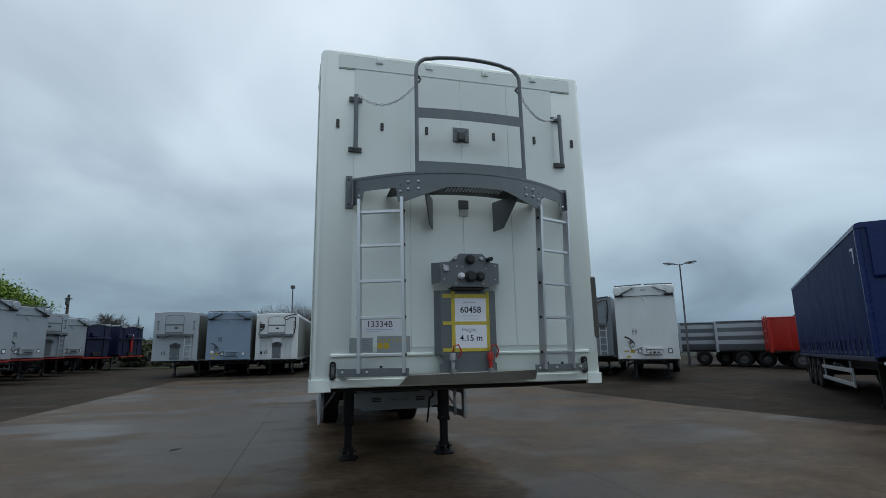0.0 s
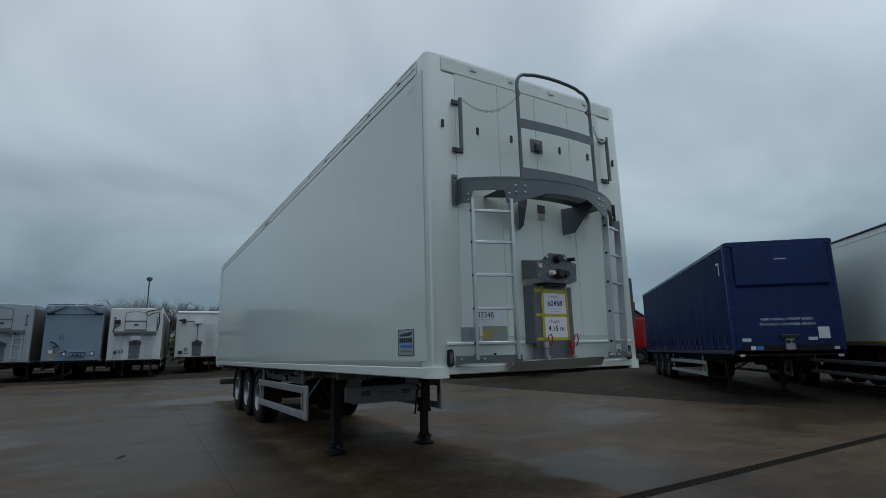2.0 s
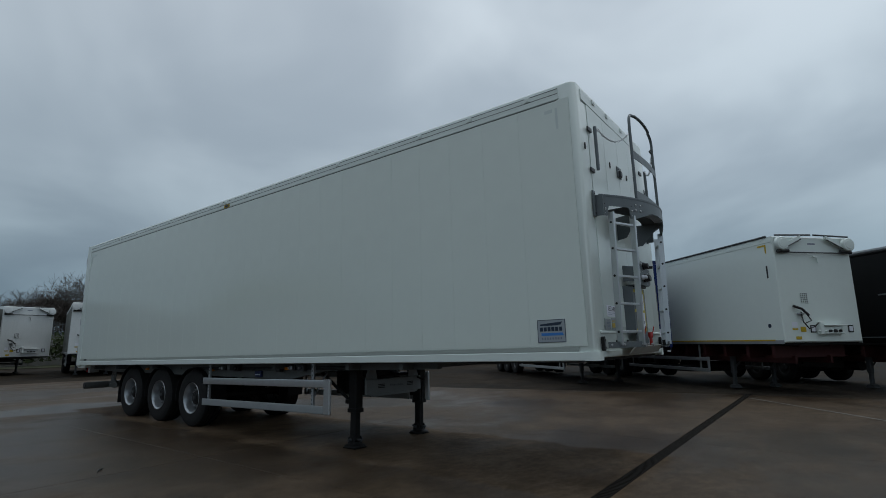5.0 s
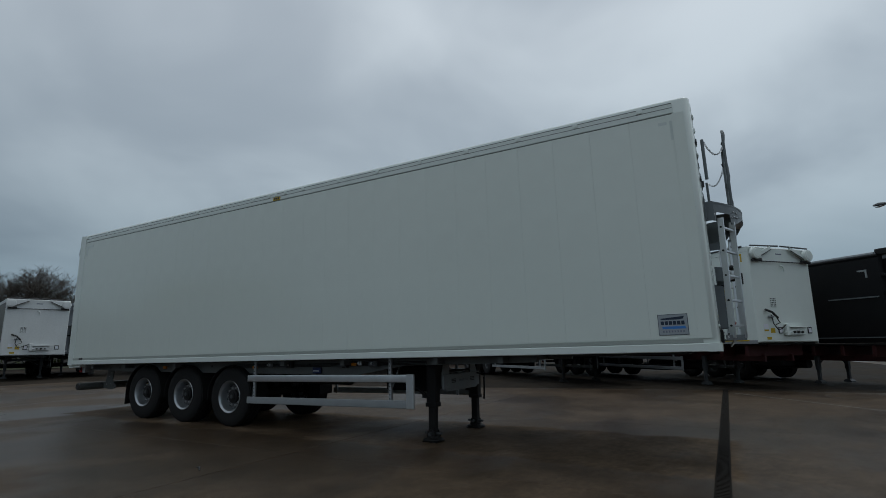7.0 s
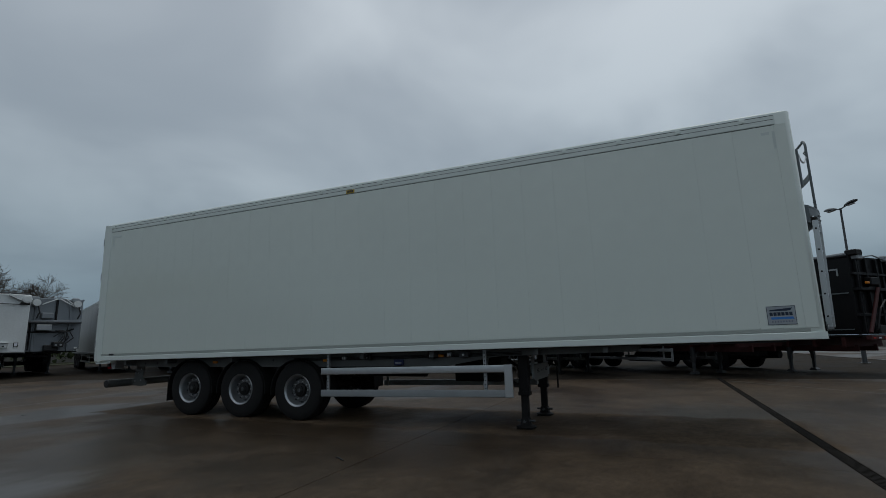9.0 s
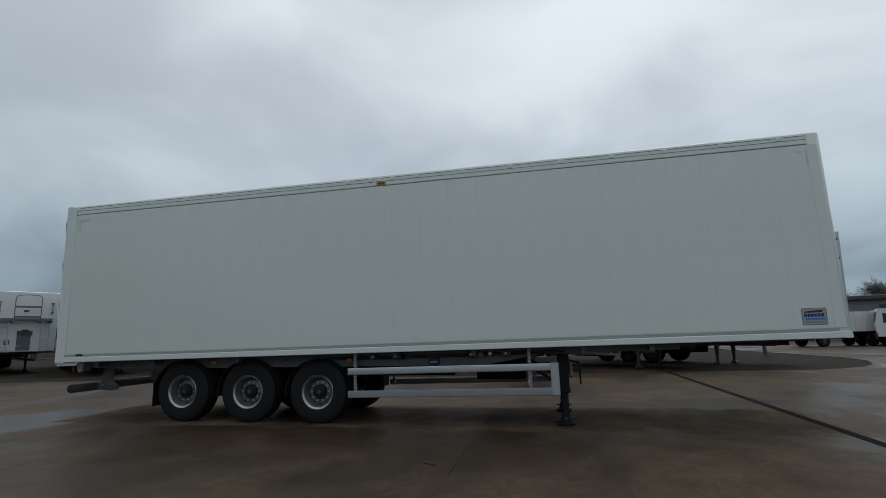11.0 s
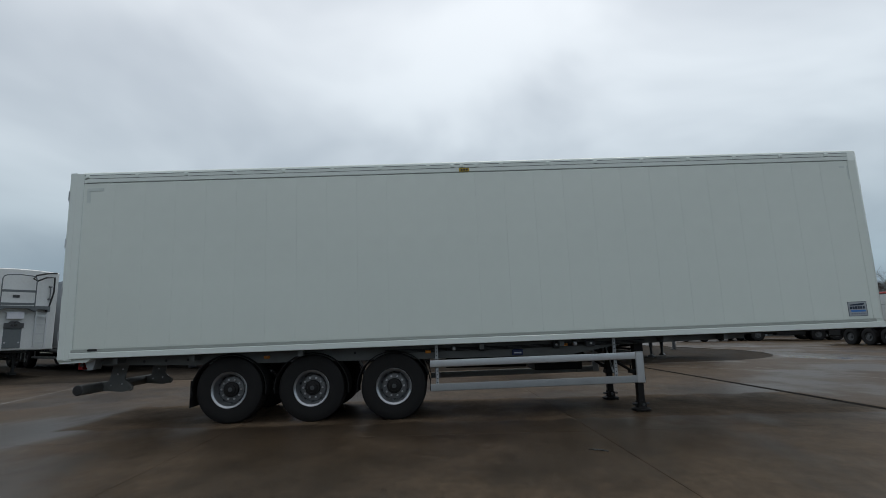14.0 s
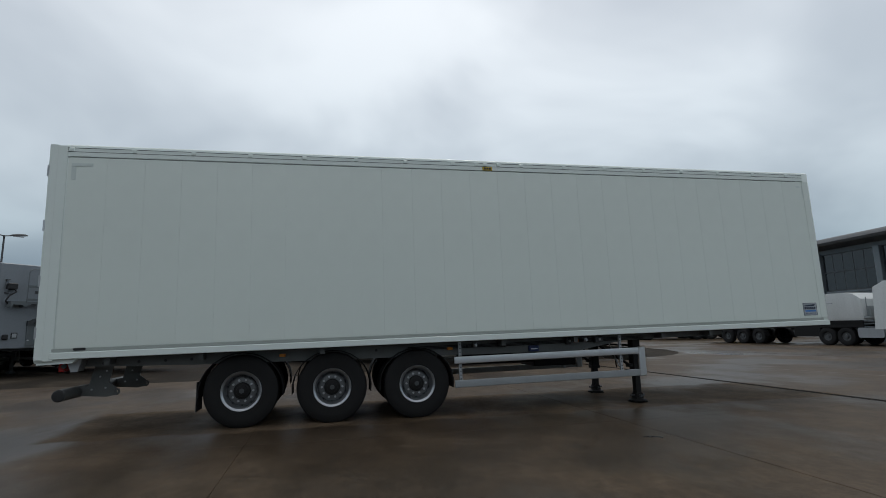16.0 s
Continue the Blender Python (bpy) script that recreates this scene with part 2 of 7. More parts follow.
DARKGREY = mat("dark_grey_steel", (0.075, 0.08, 0.085), 0.5, 0.2, scale=9, mix=0.5, bump=0.06, bscale=80)
ALU = mat("aluminium", (0.66, 0.68, 0.70), 0.34, 0.9, scale=6, mix=0.3, streak=0.1, bump=0.02)
ALU_DULL = mat("dull_aluminium", (0.42, 0.44, 0.46), 0.5, 0.6, scale=5, mix=0.45, streak=0.2)
BEAM_GREY = mat("pale_beam_paint", (0.30, 0.32, 0.33), 0.5, 0.1, scale=5, mix=0.4, bump=0.03)
CHASSIS = mat("grey_chassis_paint", (0.125, 0.132, 0.130), 0.5, 0.1, scale=4, mix=0.6, bump=0.05)
BLACK = mat("black_paint", (0.010, 0.010, 0.011), 0.6, 0.0, col2=(0.022, 0.020, 0.018), scale=7, mix=0.6, spec=0.25)
DARK_SIDE = mat("dark_grey_side", (0.17, 0.18, 0.165), 0.6, col2=(0.09, 0.10, 0.085), scale=1.2, mix=0.8, streak=0.25)
BLACK_BODY = mat("black_body_paint", (0.005, 0.0055, 0.007), 0.5, 0.0, col2=(0.010, 0.010, 0.011), scale=3, mix=0.6, coat=0.0, spec=0.22)
RUBBER = mat("tyre_rubber", (0.009, 0.009, 0.010), 0.75, 0.0, col2=(0.018, 0.017, 0.016), scale=9, mix=0.7, bump=0.12, bscale=120, spec=0.3)
PLASTIC = mat("black_plastic", (0.016, 0.016, 0.017), 0.5, scale=20, mix=0.4)
RIM = mat("wheel_aluminium", (0.44, 0.46, 0.48), 0.33, 0.85, scale=12, mix=0.45)
RIM_DARK = mat("dull_wheel_disc", (0.17, 0.175, 0.18), 0.5, 0.6, scale=12, mix=0.5)
RIM_FAR = mat("dirty_far_rim", (0.12, 0.125, 0.13), 0.5, 0.5, scale=12, mix=0.6)
STEEL = mat("zinc_steel", (0.55, 0.56, 0.58), 0.32, 0.9, scale=20, mix=0.4)
RED = mat("red_paint", (0.42, 0.018, 0.012), 0.35, scale=3, mix=0.5, coat=0.2)
RED_DEEP = mat("dark_red_chassis", (0.05, 0.005, 0.005), 0.6, scale=4, mix=0.6)
RED_CH = mat("red_chassis_paint", (0.28, 0.014, 0.012), 0.5, scale=4, mix=0.6)
BLUE = mat("blue_curtain_vinyl", (0.004, 0.013, 0.075), 0.55, col2=(0.003, 0.009, 0.056), scale=1.3, mix=0.5, bump=0.03, bscale=3, spec=0.05)
BLUE_FRONT = mat("blue_front_paint", (0.007, 0.020, 0.112), 0.28, col2=(0.005, 0.015, 0.082), scale=2, mix=0.5, coat=0.05, spec=0.3)
NAVY = mat("navy_paint", (0.010, 0.014, 0.050), 0.4, scale=3, mix=0.5)
YELLOW = mat("yellow_tape", (0.66, 0.54, 0.05), 0.5, col2=(0.42, 0.36, 0.07), scale=16, mix=0.8)
YELLOW_BODY = mat("yellow_paint", (0.60, 0.42, 0.02), 0.45, scale=3, mix=0.6)
PAPER = mat("white_paper", (0.80, 0.82, 0.88), 0.6, col2=(0.68, 0.71, 0.80), scale=6, mix=0.4)
INK = mat("dark_ink", (0.015, 0.018, 0.035), 0.6, scale=20, mix=0.2)
GREYINK = mat("grey_ink", (0.20, 0.22, 0.28), 0.6, scale=20, mix=0.2)
FAINTINK = mat("faint_blue_ink", (0.42, 0.46, 0.56), 0.6, scale=20, mix=0.2)
LETTER = mat("pale_lettering", (0.62, 0.66, 0.74), 0.5, scale=20, mix=0.2)
PLATE = mat("grey_label", (0.30, 0.33, 0.34), 0.4, scale=9, mix=0.3)
LOGO_GREY = mat("grey_decal", (0.36, 0.40, 0.43), 0.35, scale=9, mix=0.2)
LOGO_DARK = mat("navy_decal", (0.015, 0.03, 0.06), 0.4, scale=9, mix=0.2)
LOGO_BLUE = mat("blue_decal", (0.05, 0.22, 0.62), 0.35, scale=9, mix=0.2)
ORANGE = mat("amber_lens", (0.70, 0.24, 0.02), 0.3, scale=9, mix=0.3)
RED_LENS = mat("red_lens", (0.35, 0.01, 0.01), 0.2, scale=9, mix=0.3)
LAMP_GLASS = mat("clear_lens", (0.6, 0.62, 0.65), 0.15, scale=9, mix=0.2)
BAND = mat("grey_sill_band", (0.40, 0.44, 0.41), 0.5, 0.0, scale=4, mix=0.3)
SEAM = mat("seam_shadow_grey", (0.10, 0.115, 0.11), 0.6, scale=9, mix=0.3)
SEAL = mat("dark_seal", (0.03, 0.033, 0.033), 0.6, scale=9, mix=0.3)
OLIVE = mat("dark_olive_flap", (0.065, 0.065, 0.055), 0.6, scale=6, mix=0.4)
TARP = mat("grey_tarpaulin", (0.30, 0.33, 0.35), 0.5, scale=4, mix=0.5)
CONCRETE_WALL = mat("concrete_wall", (0.22, 0.22, 0.21), 0.85, scale=2, mix=0.6, bump=0.2, bscale=30)
BARK = mat("bark", (0.085, 0.07, 0.058), 0.9, scale=6, mix=0.6, bump=0.3, bscale=30)
TWIG = mat("bare_twigs", (0.085, 0.07, 0.06), 0.9, scale=6, mix=0.5)
LEAF = mat("fresh_leaves", (0.17, 0.25, 0.02), 0.6, col2=(0.09, 0.16, 0.014), scale=3, mix=0.8)
HEDGE = mat("hedge_leaves", (0.05, 0.07, 0.018), 0.7, col2=(0.03, 0.045, 0.012), scale=3, mix=0.8)
CONIFER = mat("conifer_needles", (0.02, 0.032, 0.018), 0.8, scale=3, mix=0.6)
GLASS_DARK = mat("dark_window_glass", (0.012, 0.016, 0.02), 0.06, scale=2, mix=0.3, spec=0.8)
CLAD = mat("grey_cladding", (0.20, 0.23, 0.25), 0.45, 0.3, scale=3, mix=0.4, streak=0.2)
BRICKISH = mat("house_brick", (0.22, 0.12, 0.08), 0.85, scale=6, mix=0.6)
ROOF_TILE = mat("roof_tile", (0.10, 0.07, 0.06), 0.85, scale=6, mix=0.6)

# ---- ground ----
def ground_material(name, dry, wet, stain, sheen_lo, sheen_hi, scale, grit, gscale, obvar=0.0, puddle=(0.56, 0.68), spec=0.5, pools=(), rain_shadow=None):
    """Hard standing that is partly wet: pools and damp streaks are darker and smoother than the dry parts."""
    m = bpy.data.materials.new(name)
    m.use_nodes = True
    nt = m.node_tree
    L = nt.links.new
    b = nt.nodes["Principled BSDF"]
    geo = nt.nodes.new("ShaderNodeNewGeometry")

    def noise_at(sc, det=5, stretch=None, rough=0.55):
        n = nt.nodes.new("ShaderNodeTexNoise")
        n.inputs["Scale"].default_value, n.inputs["Detail"].default_value, n.inputs["Roughness"].default_value = sc, det, rough
        if stretch:
            mp = nt.nodes.new("ShaderNodeMapping")
            mp.inputs["Scale"].default_value = stretch
            mp.inputs["Rotation"].default_value = (0, 0, radians(20))
            L(geo.outputs["Position"], mp.inputs[0]), L(mp.outputs[0], n.inputs["Vector"])
        else:
            L(geo.outputs["Position"], n.inputs["Vector"])
        return n.outputs["Fac"]

    def rng(v, a, b_, c=0.0, d=1.0):
        n = nt.nodes.new("ShaderNodeMapRange")
        n.interpolation_type = "SMOOTHSTEP"
        for k, x in (("From Min", a), ("From Max", b_), ("To Min", c), ("To Max", d)):
            n.inputs[k].default_value = x
        L(v, n.inputs["Value"])
        return n.outputs[0]

    def mixc(f, a, b_):
        n = nt.nodes.new("ShaderNodeMix")
        n.data_type = "RGBA"
        L(f, n.inputs[0])
        for i, x in ((6, a), (7, b_)):
            if isinstance(x, tuple):
                n.inputs[i].default_value = (*x, 1)
            else:
                L(x, n.inputs[i])
        return n.outputs[2]
    b.inputs["Specular IOR Level"].default_value = spec
    damp = rng(noise_at(scale, 6, (0.9, 1.3, 1)), 0.40, 0.60)
    pool = rng(noise_at(scale * 0.45, 4, (1.0, 1.8, 1)), *puddle)
    tint = rng(noise_at(scale * 2.7, 6), 0.40, 0.72)
    ragged = noise_at(0.9, 5, (0.7, 1.6, 1))
    for cx, cy, rx, ry in pools:
        # a standing pool with a ragged shore
        off = nt.nodes.new("ShaderNodeMapping")
        off.vector_type = "TEXTURE"
        off.inputs["Location"].default_value, off.inputs["Scale"].default_value = (cx, cy, 0), (rx, ry, 50)
        ln_ = nt.nodes.new("ShaderNodeVectorMath")
        ln_.operation = "LENGTH"
        L(geo.outputs["Position"], off.inputs[0]), L(off.outputs[0], ln_.inputs[0])
        dist = nt.nodes.new("ShaderNodeMath")
        dist.operation = "MULTIPLY_ADD"
        dist.inputs[1].default_value = 1.6
        L(ragged, dist.inputs[0]), L(ln_.outputs["Value"], dist.inputs[2])
        mxm = nt.nodes.new("ShaderNodeMath")
        mxm.operation = "MAXIMUM"
        L(pool, mxm.inputs[0]), L(rng(dist.outputs[0], 1.15, 2.05, 0.8, 0.0), mxm.inputs[1])
        pool = mxm.outputs[0]
    if rain_shadow:
        # the dry patch that the trailer has kept the rain from
        x0, x1, y0, y1 = rain_shadow
        sep = nt.nodes.new("ShaderNodeSeparateXYZ")
        L(geo.outputs["Position"], sep.inputs[0])

        def times(a, b_):
            n = nt.nodes.new("ShaderNodeMath")
            n.operation = "MULTIPLY"
            L(a, n.inputs[0]), L(b_, n.inputs[1])
            return n.outputs[0]

        def jitter(a):
            n = nt.nodes.new("ShaderNodeMath")
            n.operation = "MULTIPLY_ADD"
            n.inputs[1].default_value = 0.7
            L(ragged, n.inputs[0]), L(a, n.inputs[2])
            return n.outputs[0]
        px, py = jitter(sep.outputs["X"]), jitter(sep.outputs["Y"])
        sheltered = times(times(rng(px, x0 + 0.25, x0 + 0.5), rng(px, x1 + 0.2, x1 + 0.45, 1.0, 0.0)), times(rng(py, y0 + 0.2, y0 + 0.5), rng(py, y1 + 0.2, y1 + 0.5, 1.0, 0.0)))
        open_ = rng(sheltered, 0, 1, 1.0, 0.0)
        pool = times(pool, open_)
    fine = noise_at(gscale, 5, None, 0.7)
    base = mixc(damp, dry, wet)
    if rain_shadow:
        base = mixc(sheltered, base, tuple(c * 1.5 for c in dry))
    base = mixc(tint, base, mixc(damp, stain, tuple(s * 0.6 for s in stain)))
    mul = nt.nodes.new("ShaderNodeMix")
    mul.data_type, mul.blend_type = "RGBA", "MULTIPLY"
    mul.inputs[0].default_value = 0.6
    L(base, mul.inputs[6]), L(rng(fine, 0.2, 0.8, 0.55, 1.25), mul.inputs[7])
    # blotches and drag streaks half a metre and less across
    blot = nt.nodes.new("ShaderNodeMix")
    blot.data_type, blot.blend_type = "RGBA", "MULTIPLY"
    blot.inputs[0].default_value = 0.85
    L(mul.outputs[2], blot.inputs[6]), L(rng(noise_at(1.6, 8, (1.0, 1.15, 1), 0.70), 0.30, 0.72, 0.66, 1.22), blot.inputs[7])
    # hand-sized mottling and pale specks
    mott = nt.nodes.new("ShaderNodeMix")
    mott.data_type, mott.blend_type = "RGBA", "MULTIPLY"
    mott.inputs[0].default_value = 0.9
    L(blot.outputs[2], mott.inputs[6]), L(rng(noise_at(7.0, 6, (1.0, 1.6, 1), 0.75), 0.34, 0.68, 0.74, 1.22), mott.inputs[7])
    last = mott.outputs[2]
    if obvar:
        oi = nt.nodes.new("ShaderNodeObjectInfo")
        hs = nt.nodes.new("ShaderNodeHueSaturation")
        L(rng(oi.outputs["Random"], 0, 1, 1 - obvar, 1 + obvar), hs.inputs["Value"]), L(last, hs.inputs["Color"])
        last = hs.outputs[0]
    L(mixc(pool, last, tuple(c * 0.75 for c in wet)), b.inputs["Base Color"])
    r1 = rng(damp, 0, 1, sheen_hi, sheen_lo)
    rg = nt.nodes.new("ShaderNodeMix")
    rg.inputs[3].default_value = 0.24
    L(pool, rg.inputs[0]), L(r1, rg.inputs[2]), L(rg.outputs[0], b.inputs["Roughness"])
    gloss = rng(pool, 0, 1, spec, 0.38)
    if rain_shadow:
        gloss = times(gloss, rng(sheltered, 0, 1, 1.0, 0.12))
    L(gloss, b.inputs["Specular IOR Level"])
    bp = nt.nodes.new("ShaderNodeBump")
    bp.inputs["Distance"].default_value = 0.01
    L(rng(pool, 0, 1, grit, grit * 0.05), bp.inputs["Strength"]), L(fine, bp.inputs["Height"]), L(bp.outputs[0], b.inputs["Normal"])
    return m


CONCRETE = ground_material("wet_concrete", (0.095, 0.068, 0.045), (0.053, 0.038, 0.025), (0.068, 0.047, 0.029), 0.36, 0.60, 0.22, 0.30, 45, 0.05, puddle=(0.62, 0.72), spec=0.135, rain_shadow=(-0.25, 2.35, 4.3, 17.6),
                           pools=((-5.8, 13.5, 2.0, 0.9), (-0.3, 18.2, 2.2, 1.3), (-4.6, 12.3, 1.0, 0.8)  ))
ASPHALT = ground_material("wet_asphalt", (0.056, 0.046, 0.036), (0.030, 0.025, 0.020), (0.042, 0.033, 0.025), 0.75, 0.95, 0.3, 0.9, 22, puddle=(0.78, 0.9), spec=0.06)
GRASS_G = ground_material("field_grass", (0.055, 0.065, 0.022), (0.04, 0.05, 0.018), (0.06, 0.055, 0.03), 0.7, 0.9, 0.3, 0.8, 20)
PAINTLINE = mat("worn_white_line", (0.20, 0.185, 0.165), 0.6, col2=(0.08, 0.065, 0.05), scale=5, mix=0.95)
GRATE = mat("drain_iron", (0.022, 0.019, 0.016), 0.8, 0.0, scale=9, mix=0.6, spec=0.08)

ground = tagged(part("ground", Geo().add([(-900, -900, -0.03), (900, -900, -0.03), (900, 900, -0.03), (-900, 900, -0.03)], [(0, 1, 2, 3)]), ASPHALT), "dark damp asphalt and gravel ground of the yard", "ground", kind="structure")

# the curved concrete apron: its edge against the gravel lot
EDGE = [(-7.1, 30.5), (6.5, 30.2), (8.4, 24), (8.7, 17.3), (9.6, 12.4), (10.6, 8.6), (11.4, 5.2), (11.8, 1.8), (12.2, -0.4), (12.9, -1.8), (14.0, -3.0), (15.3, -3.9), (17.5, -4.9), (20.5, -5.4), (25, -4.9), (30, -4.2), (60, -2), (60, -60), (-60, -60), (-60, 15), (-7.4, 15)]

# ---- the white trailer in the middle ----
BODY = pose(-0.1575, 4.405, 1.348, -1.06, 0, 0.11)
WIDTH, LENGTH = 2.575, 13.27
trailer = thing("semi_trailer", BODY, "long white box semi-trailer parked on its landing legs on wet concrete", "trailer")


def plan_outline(inset, r, back):
    """Plan of the body: square at the back, round front corners."""
    pts = [(inset, back), (inset, r + inset + 0.015), (inset, r + inset)]
    pts += [(inset + r - r * math.cos(radians(a)), inset + r - r * math.sin(radians(a))) for a in (15, 30, 45, 60, 75, 90)]
    pts += [(inset + r + 0.015, inset)]
    pts += [(WIDTH - x, y) for x, y in pts[::-1]]
    return pts


def loft(rings):
    """Skins closed rings of equal length, capped at both ends."""
    g, n = Geo(), len(rings[0])
    fs = [(i * n + k, i * n + (k + 1) % n, (i + 1) * n + (k + 1) % n, (i + 1) * n + k) for i in range(len(rings) - 1) for k in range(n)]
    fs += [tuple(range(n)), tuple(range((len(rings) - 1) * n, len(rings) * n))]
    return g.add([p for r in rings for p in r], fs)


def body_rings(levels, r=0.07, back=LENGTH - 0.2):
    return [[(x, y, z) for x, y in plan_outline(i, r, back)] for z, i in levels]


part("body", loft(body_rings([(0.0, 0.012), (0.015, 0.004), (2.985, 0.004), (3.0, 0.010), (3.014, 0.028), (3.022, 0.06)])), WHITE, trailer, "white painted box body with rounded front corners")
for z, hgt, lab_ in ((2.822, 0.008, "thin grey seam line"), (2.900, 0.007, "thin grey groove below the clips"), (2.955, 0.008, "thin grey groove under the roof edge")):
    part("seam", B(-0.0044, 0.006, 0.20, LENGTH - 0.22, z, z + hgt), SEAM, trailer, lab_)
    part("seam", B(WIDTH - 0.006, WIDTH + 0.0005, 0.20, LENGTH - 0.25, z, z + hgt), SEAM, trailer, lab_)
    if z != 2.900:
        part("seam", B(0.165, WIDTH - 0.135, 0.0005, 0.006, z + 0.001, z + hgt - 0.002), SEAM, trailer, lab_)
part("cover_strip", B(-0.003, 0.006, 0.19, LENGTH - 0.25, 2.838, 2.958, c=0.001), WHITE, trailer)
part("cover_strip", B(0.16, WIDTH - 0.13, -0.002, 0.006, 2.838, 2.958, c=0.001), WHITE, trailer)

# side panels, one beside the other, with hairline joints
pw = 0.493
panel_mesh = B(-0.0022, 0.006, 0, pw - 0.0010, 0.105, 2.826, c=0.0008).mesh("side_panel", WHITE_PANEL)
for i in range(26):
    part("side_panel", panel_mesh, None, trailer, at=pose(0, 0.215 + i * pw, 0))
    part("side_panel", panel_mesh, None, trailer, at=pose(WIDTH, 0.215 + (i + 1) * pw - 0.003, 0, 0, 0, 180))
for x, wd in ((0.31, 0.50), (0.813, 0.48), (1.296, 0.46), (1.759, 0.48)):
    part("front_panel", B(x, x + wd - 0.0012, -0.0022, 0.006, 0.30, 2.826, c=0.0006), WHITE, trailer)

part("sill_band", B(-0.006, 0.01, 0.17, LENGTH - 0.2, 0.055, 0.100, c=0.003), BAND, trailer, "grey aluminium band above the sill rail")
part("sill_rail", B(-0.016, 0.03, 0.085, LENGTH - 0.18, -0.042, 0.050, c=0.008), WHITE, trailer, "white rounded sill rail")
part("sill_rail", B(WIDTH - 0.03, WIDTH + 0.016, 0.085, LENGTH - 0.18, -0.042, 0.050, c=0.008), WHITE, trailer)
for cx, sx in ((0.074, 1), (WIDTH - 0.074, -1)):
    ring = []
    for r_, o_ in ((0.0895, 1), (0.05, -1)):
        arc = [(cx - sx * r_ * math.cos(radians(a)), 0.074 - r_ * math.sin(radians(a))) for a in range(0, 91, 15)]
        arc = [(cx - sx * r_, 0.12)] + arc + [(cx + sx * 0.086, 0.074 - r_)]
        ring += arc[::o_]
    part("corner_sill", loft([[(x, y, z) for x, y in ring] for z in (-0.041, 0.049)]), WHITE, trailer)
    part("side_panel", B(cx - sx * 0.0762 - 0.004, cx - sx * 0.0762 + 0.004, 0.080, 0.2147, 0.105, 2.826), WHITE_PANEL, trailer)
part("front_sill", B(0.16, WIDTH - 0.16, -0.014, 0.03, -0.015, 0.055, c=0.008), WHITE, trailer)
part("front_ridge", B(0.15, 1.00, -0.014, 0.01, 0.225, 0.255, c=0.008), WHITE, trailer)
part("front_ridge", B(1.57, WIDTH - 0.12, -0.014, 0.01, 0.225, 0.255, c=0.008), WHITE, trailer)
part("corner_frame", B(-0.003, 0.002, 0.275, 0.37, 2.70, 2.74, c=0.001), MARKW, trailer, "faint grey adhesive corner mark")
part("corner_frame", B(-0.003, 0.002, 0.215, 0.245, 2.50, 2.74, c=0.001), MARKW, trailer)
part("corner_frame", B(-0.006, 0.002, LENGTH - 0.55, LENGTH - 0.28, 2.69, 2.74, c=0.001), MARKW, trailer)
part("corner_frame", B(-0.006, 0.002, LENGTH - 0.34, LENGTH - 0.28, 2.50, 2.69, c=0.001), MARKW, trailer)

# roof sheet clips along the side and the front
clip = Geo().box(-0.014, 0.004, -0.034, 0.034, 2.908, 2.962, c=0.004).box(-0.018, -0.010, -0.012, 0.012, 2.922, 2.940, c=0.003).mesh("roof_clip", WHITE)
for y in [7.4 + 0.8 * i for i in range(8)] + [6.17 - 0.8 * i for i in range(8)] + [6.99, 6.83, 6.59]:
    part("roof_clip", clip, None, trailer, at=pose(0, y, 0))
for x in (0.53, 1.00, 1.55, 2.05):
    part("roof_clip", clip, None, trailer, at=pose(x, 0, 0, 0, 0, 90))

# rear frame with hinges and foot
part("rear_post", Geo().prism([(-0.005, -0.04), (0.03, -0.085), (0.14, -0.085), (0.14, 3.0), (-0.005, 3.0)], 0.10, pose(0, LENGTH - 0.10, 0)).box(-0.005, 0.12, LENGTH - 0.22, LENGTH - 0.10, -0.06, 2.99, c=0.002), WHITE, trailer, "white rear corner post")
part("rear_post", B(WIDTH - 0.12, WIDTH + 0.006, LENGTH - 0.22, LENGTH, -0.07, 2.99, c=0.01), WHITE, trailer)
door = part("rear_door", B(0.12, WIDTH - 0.12, LENGTH - 0.08, LENGTH - 0.02, -0.05, 2.95, c=0.01), WHITE, trailer, "white rear doors")
for z in (0.25, 0.95, 1.75, 2.55):
    part("hinge", Geo().box(-0.007, 0.06, LENGTH - 0.012, LENGTH + 0.010, z, z + 0.14, c=0.004).tube([(-0.004, LENGTH + 0.008, z - 0.01), (-0.004, LENGTH + 0.008, z + 0.15)], 0.009), STEEL if z == 1.75 else ALU_DULL, trailer)
part("rear_sill", Geo().prism([(0.0, -0.045), (0.0, -0.11), (0.42, -0.10), (0.48, -0.045)], 2.4, pose(0.03, LENGTH - 0.02, 0, 0, 0, -90)), WHITE, trailer, "white wedge-shaped rear sill")
lamp_box = part("tail_lamp", Geo().prism([(12.80, -0.22), (12.88, -0.225), (12.955, -0.04), (12.75, -0.04)], 0.20, pose(0.34, 0, 0, 0, 0, 90)), ALU_DULL, trailer, "dull grey tail lamp bracket")
part("lens", B(0.14, 0.36, 12.965, 13.035, -0.215, -0.10, c=0.012), RED_LENS, lamp_box, "red tail lens")
part("lens", Geo().tube([(0.10, 12.955, -0.14), (0.125, 12.955, -0.14)], 0.03, 12), PLASTIC, lamp_box, "round black lamp")
part("side_marker", Geo().prism(rounded(-0.075, 0.075, -0.018, 0.018, 0.017), 0.012, pose(-0.012, 12.735, 0.085, 0, 0, -90)), PLASTIC, trailer, "small black oval side marker")

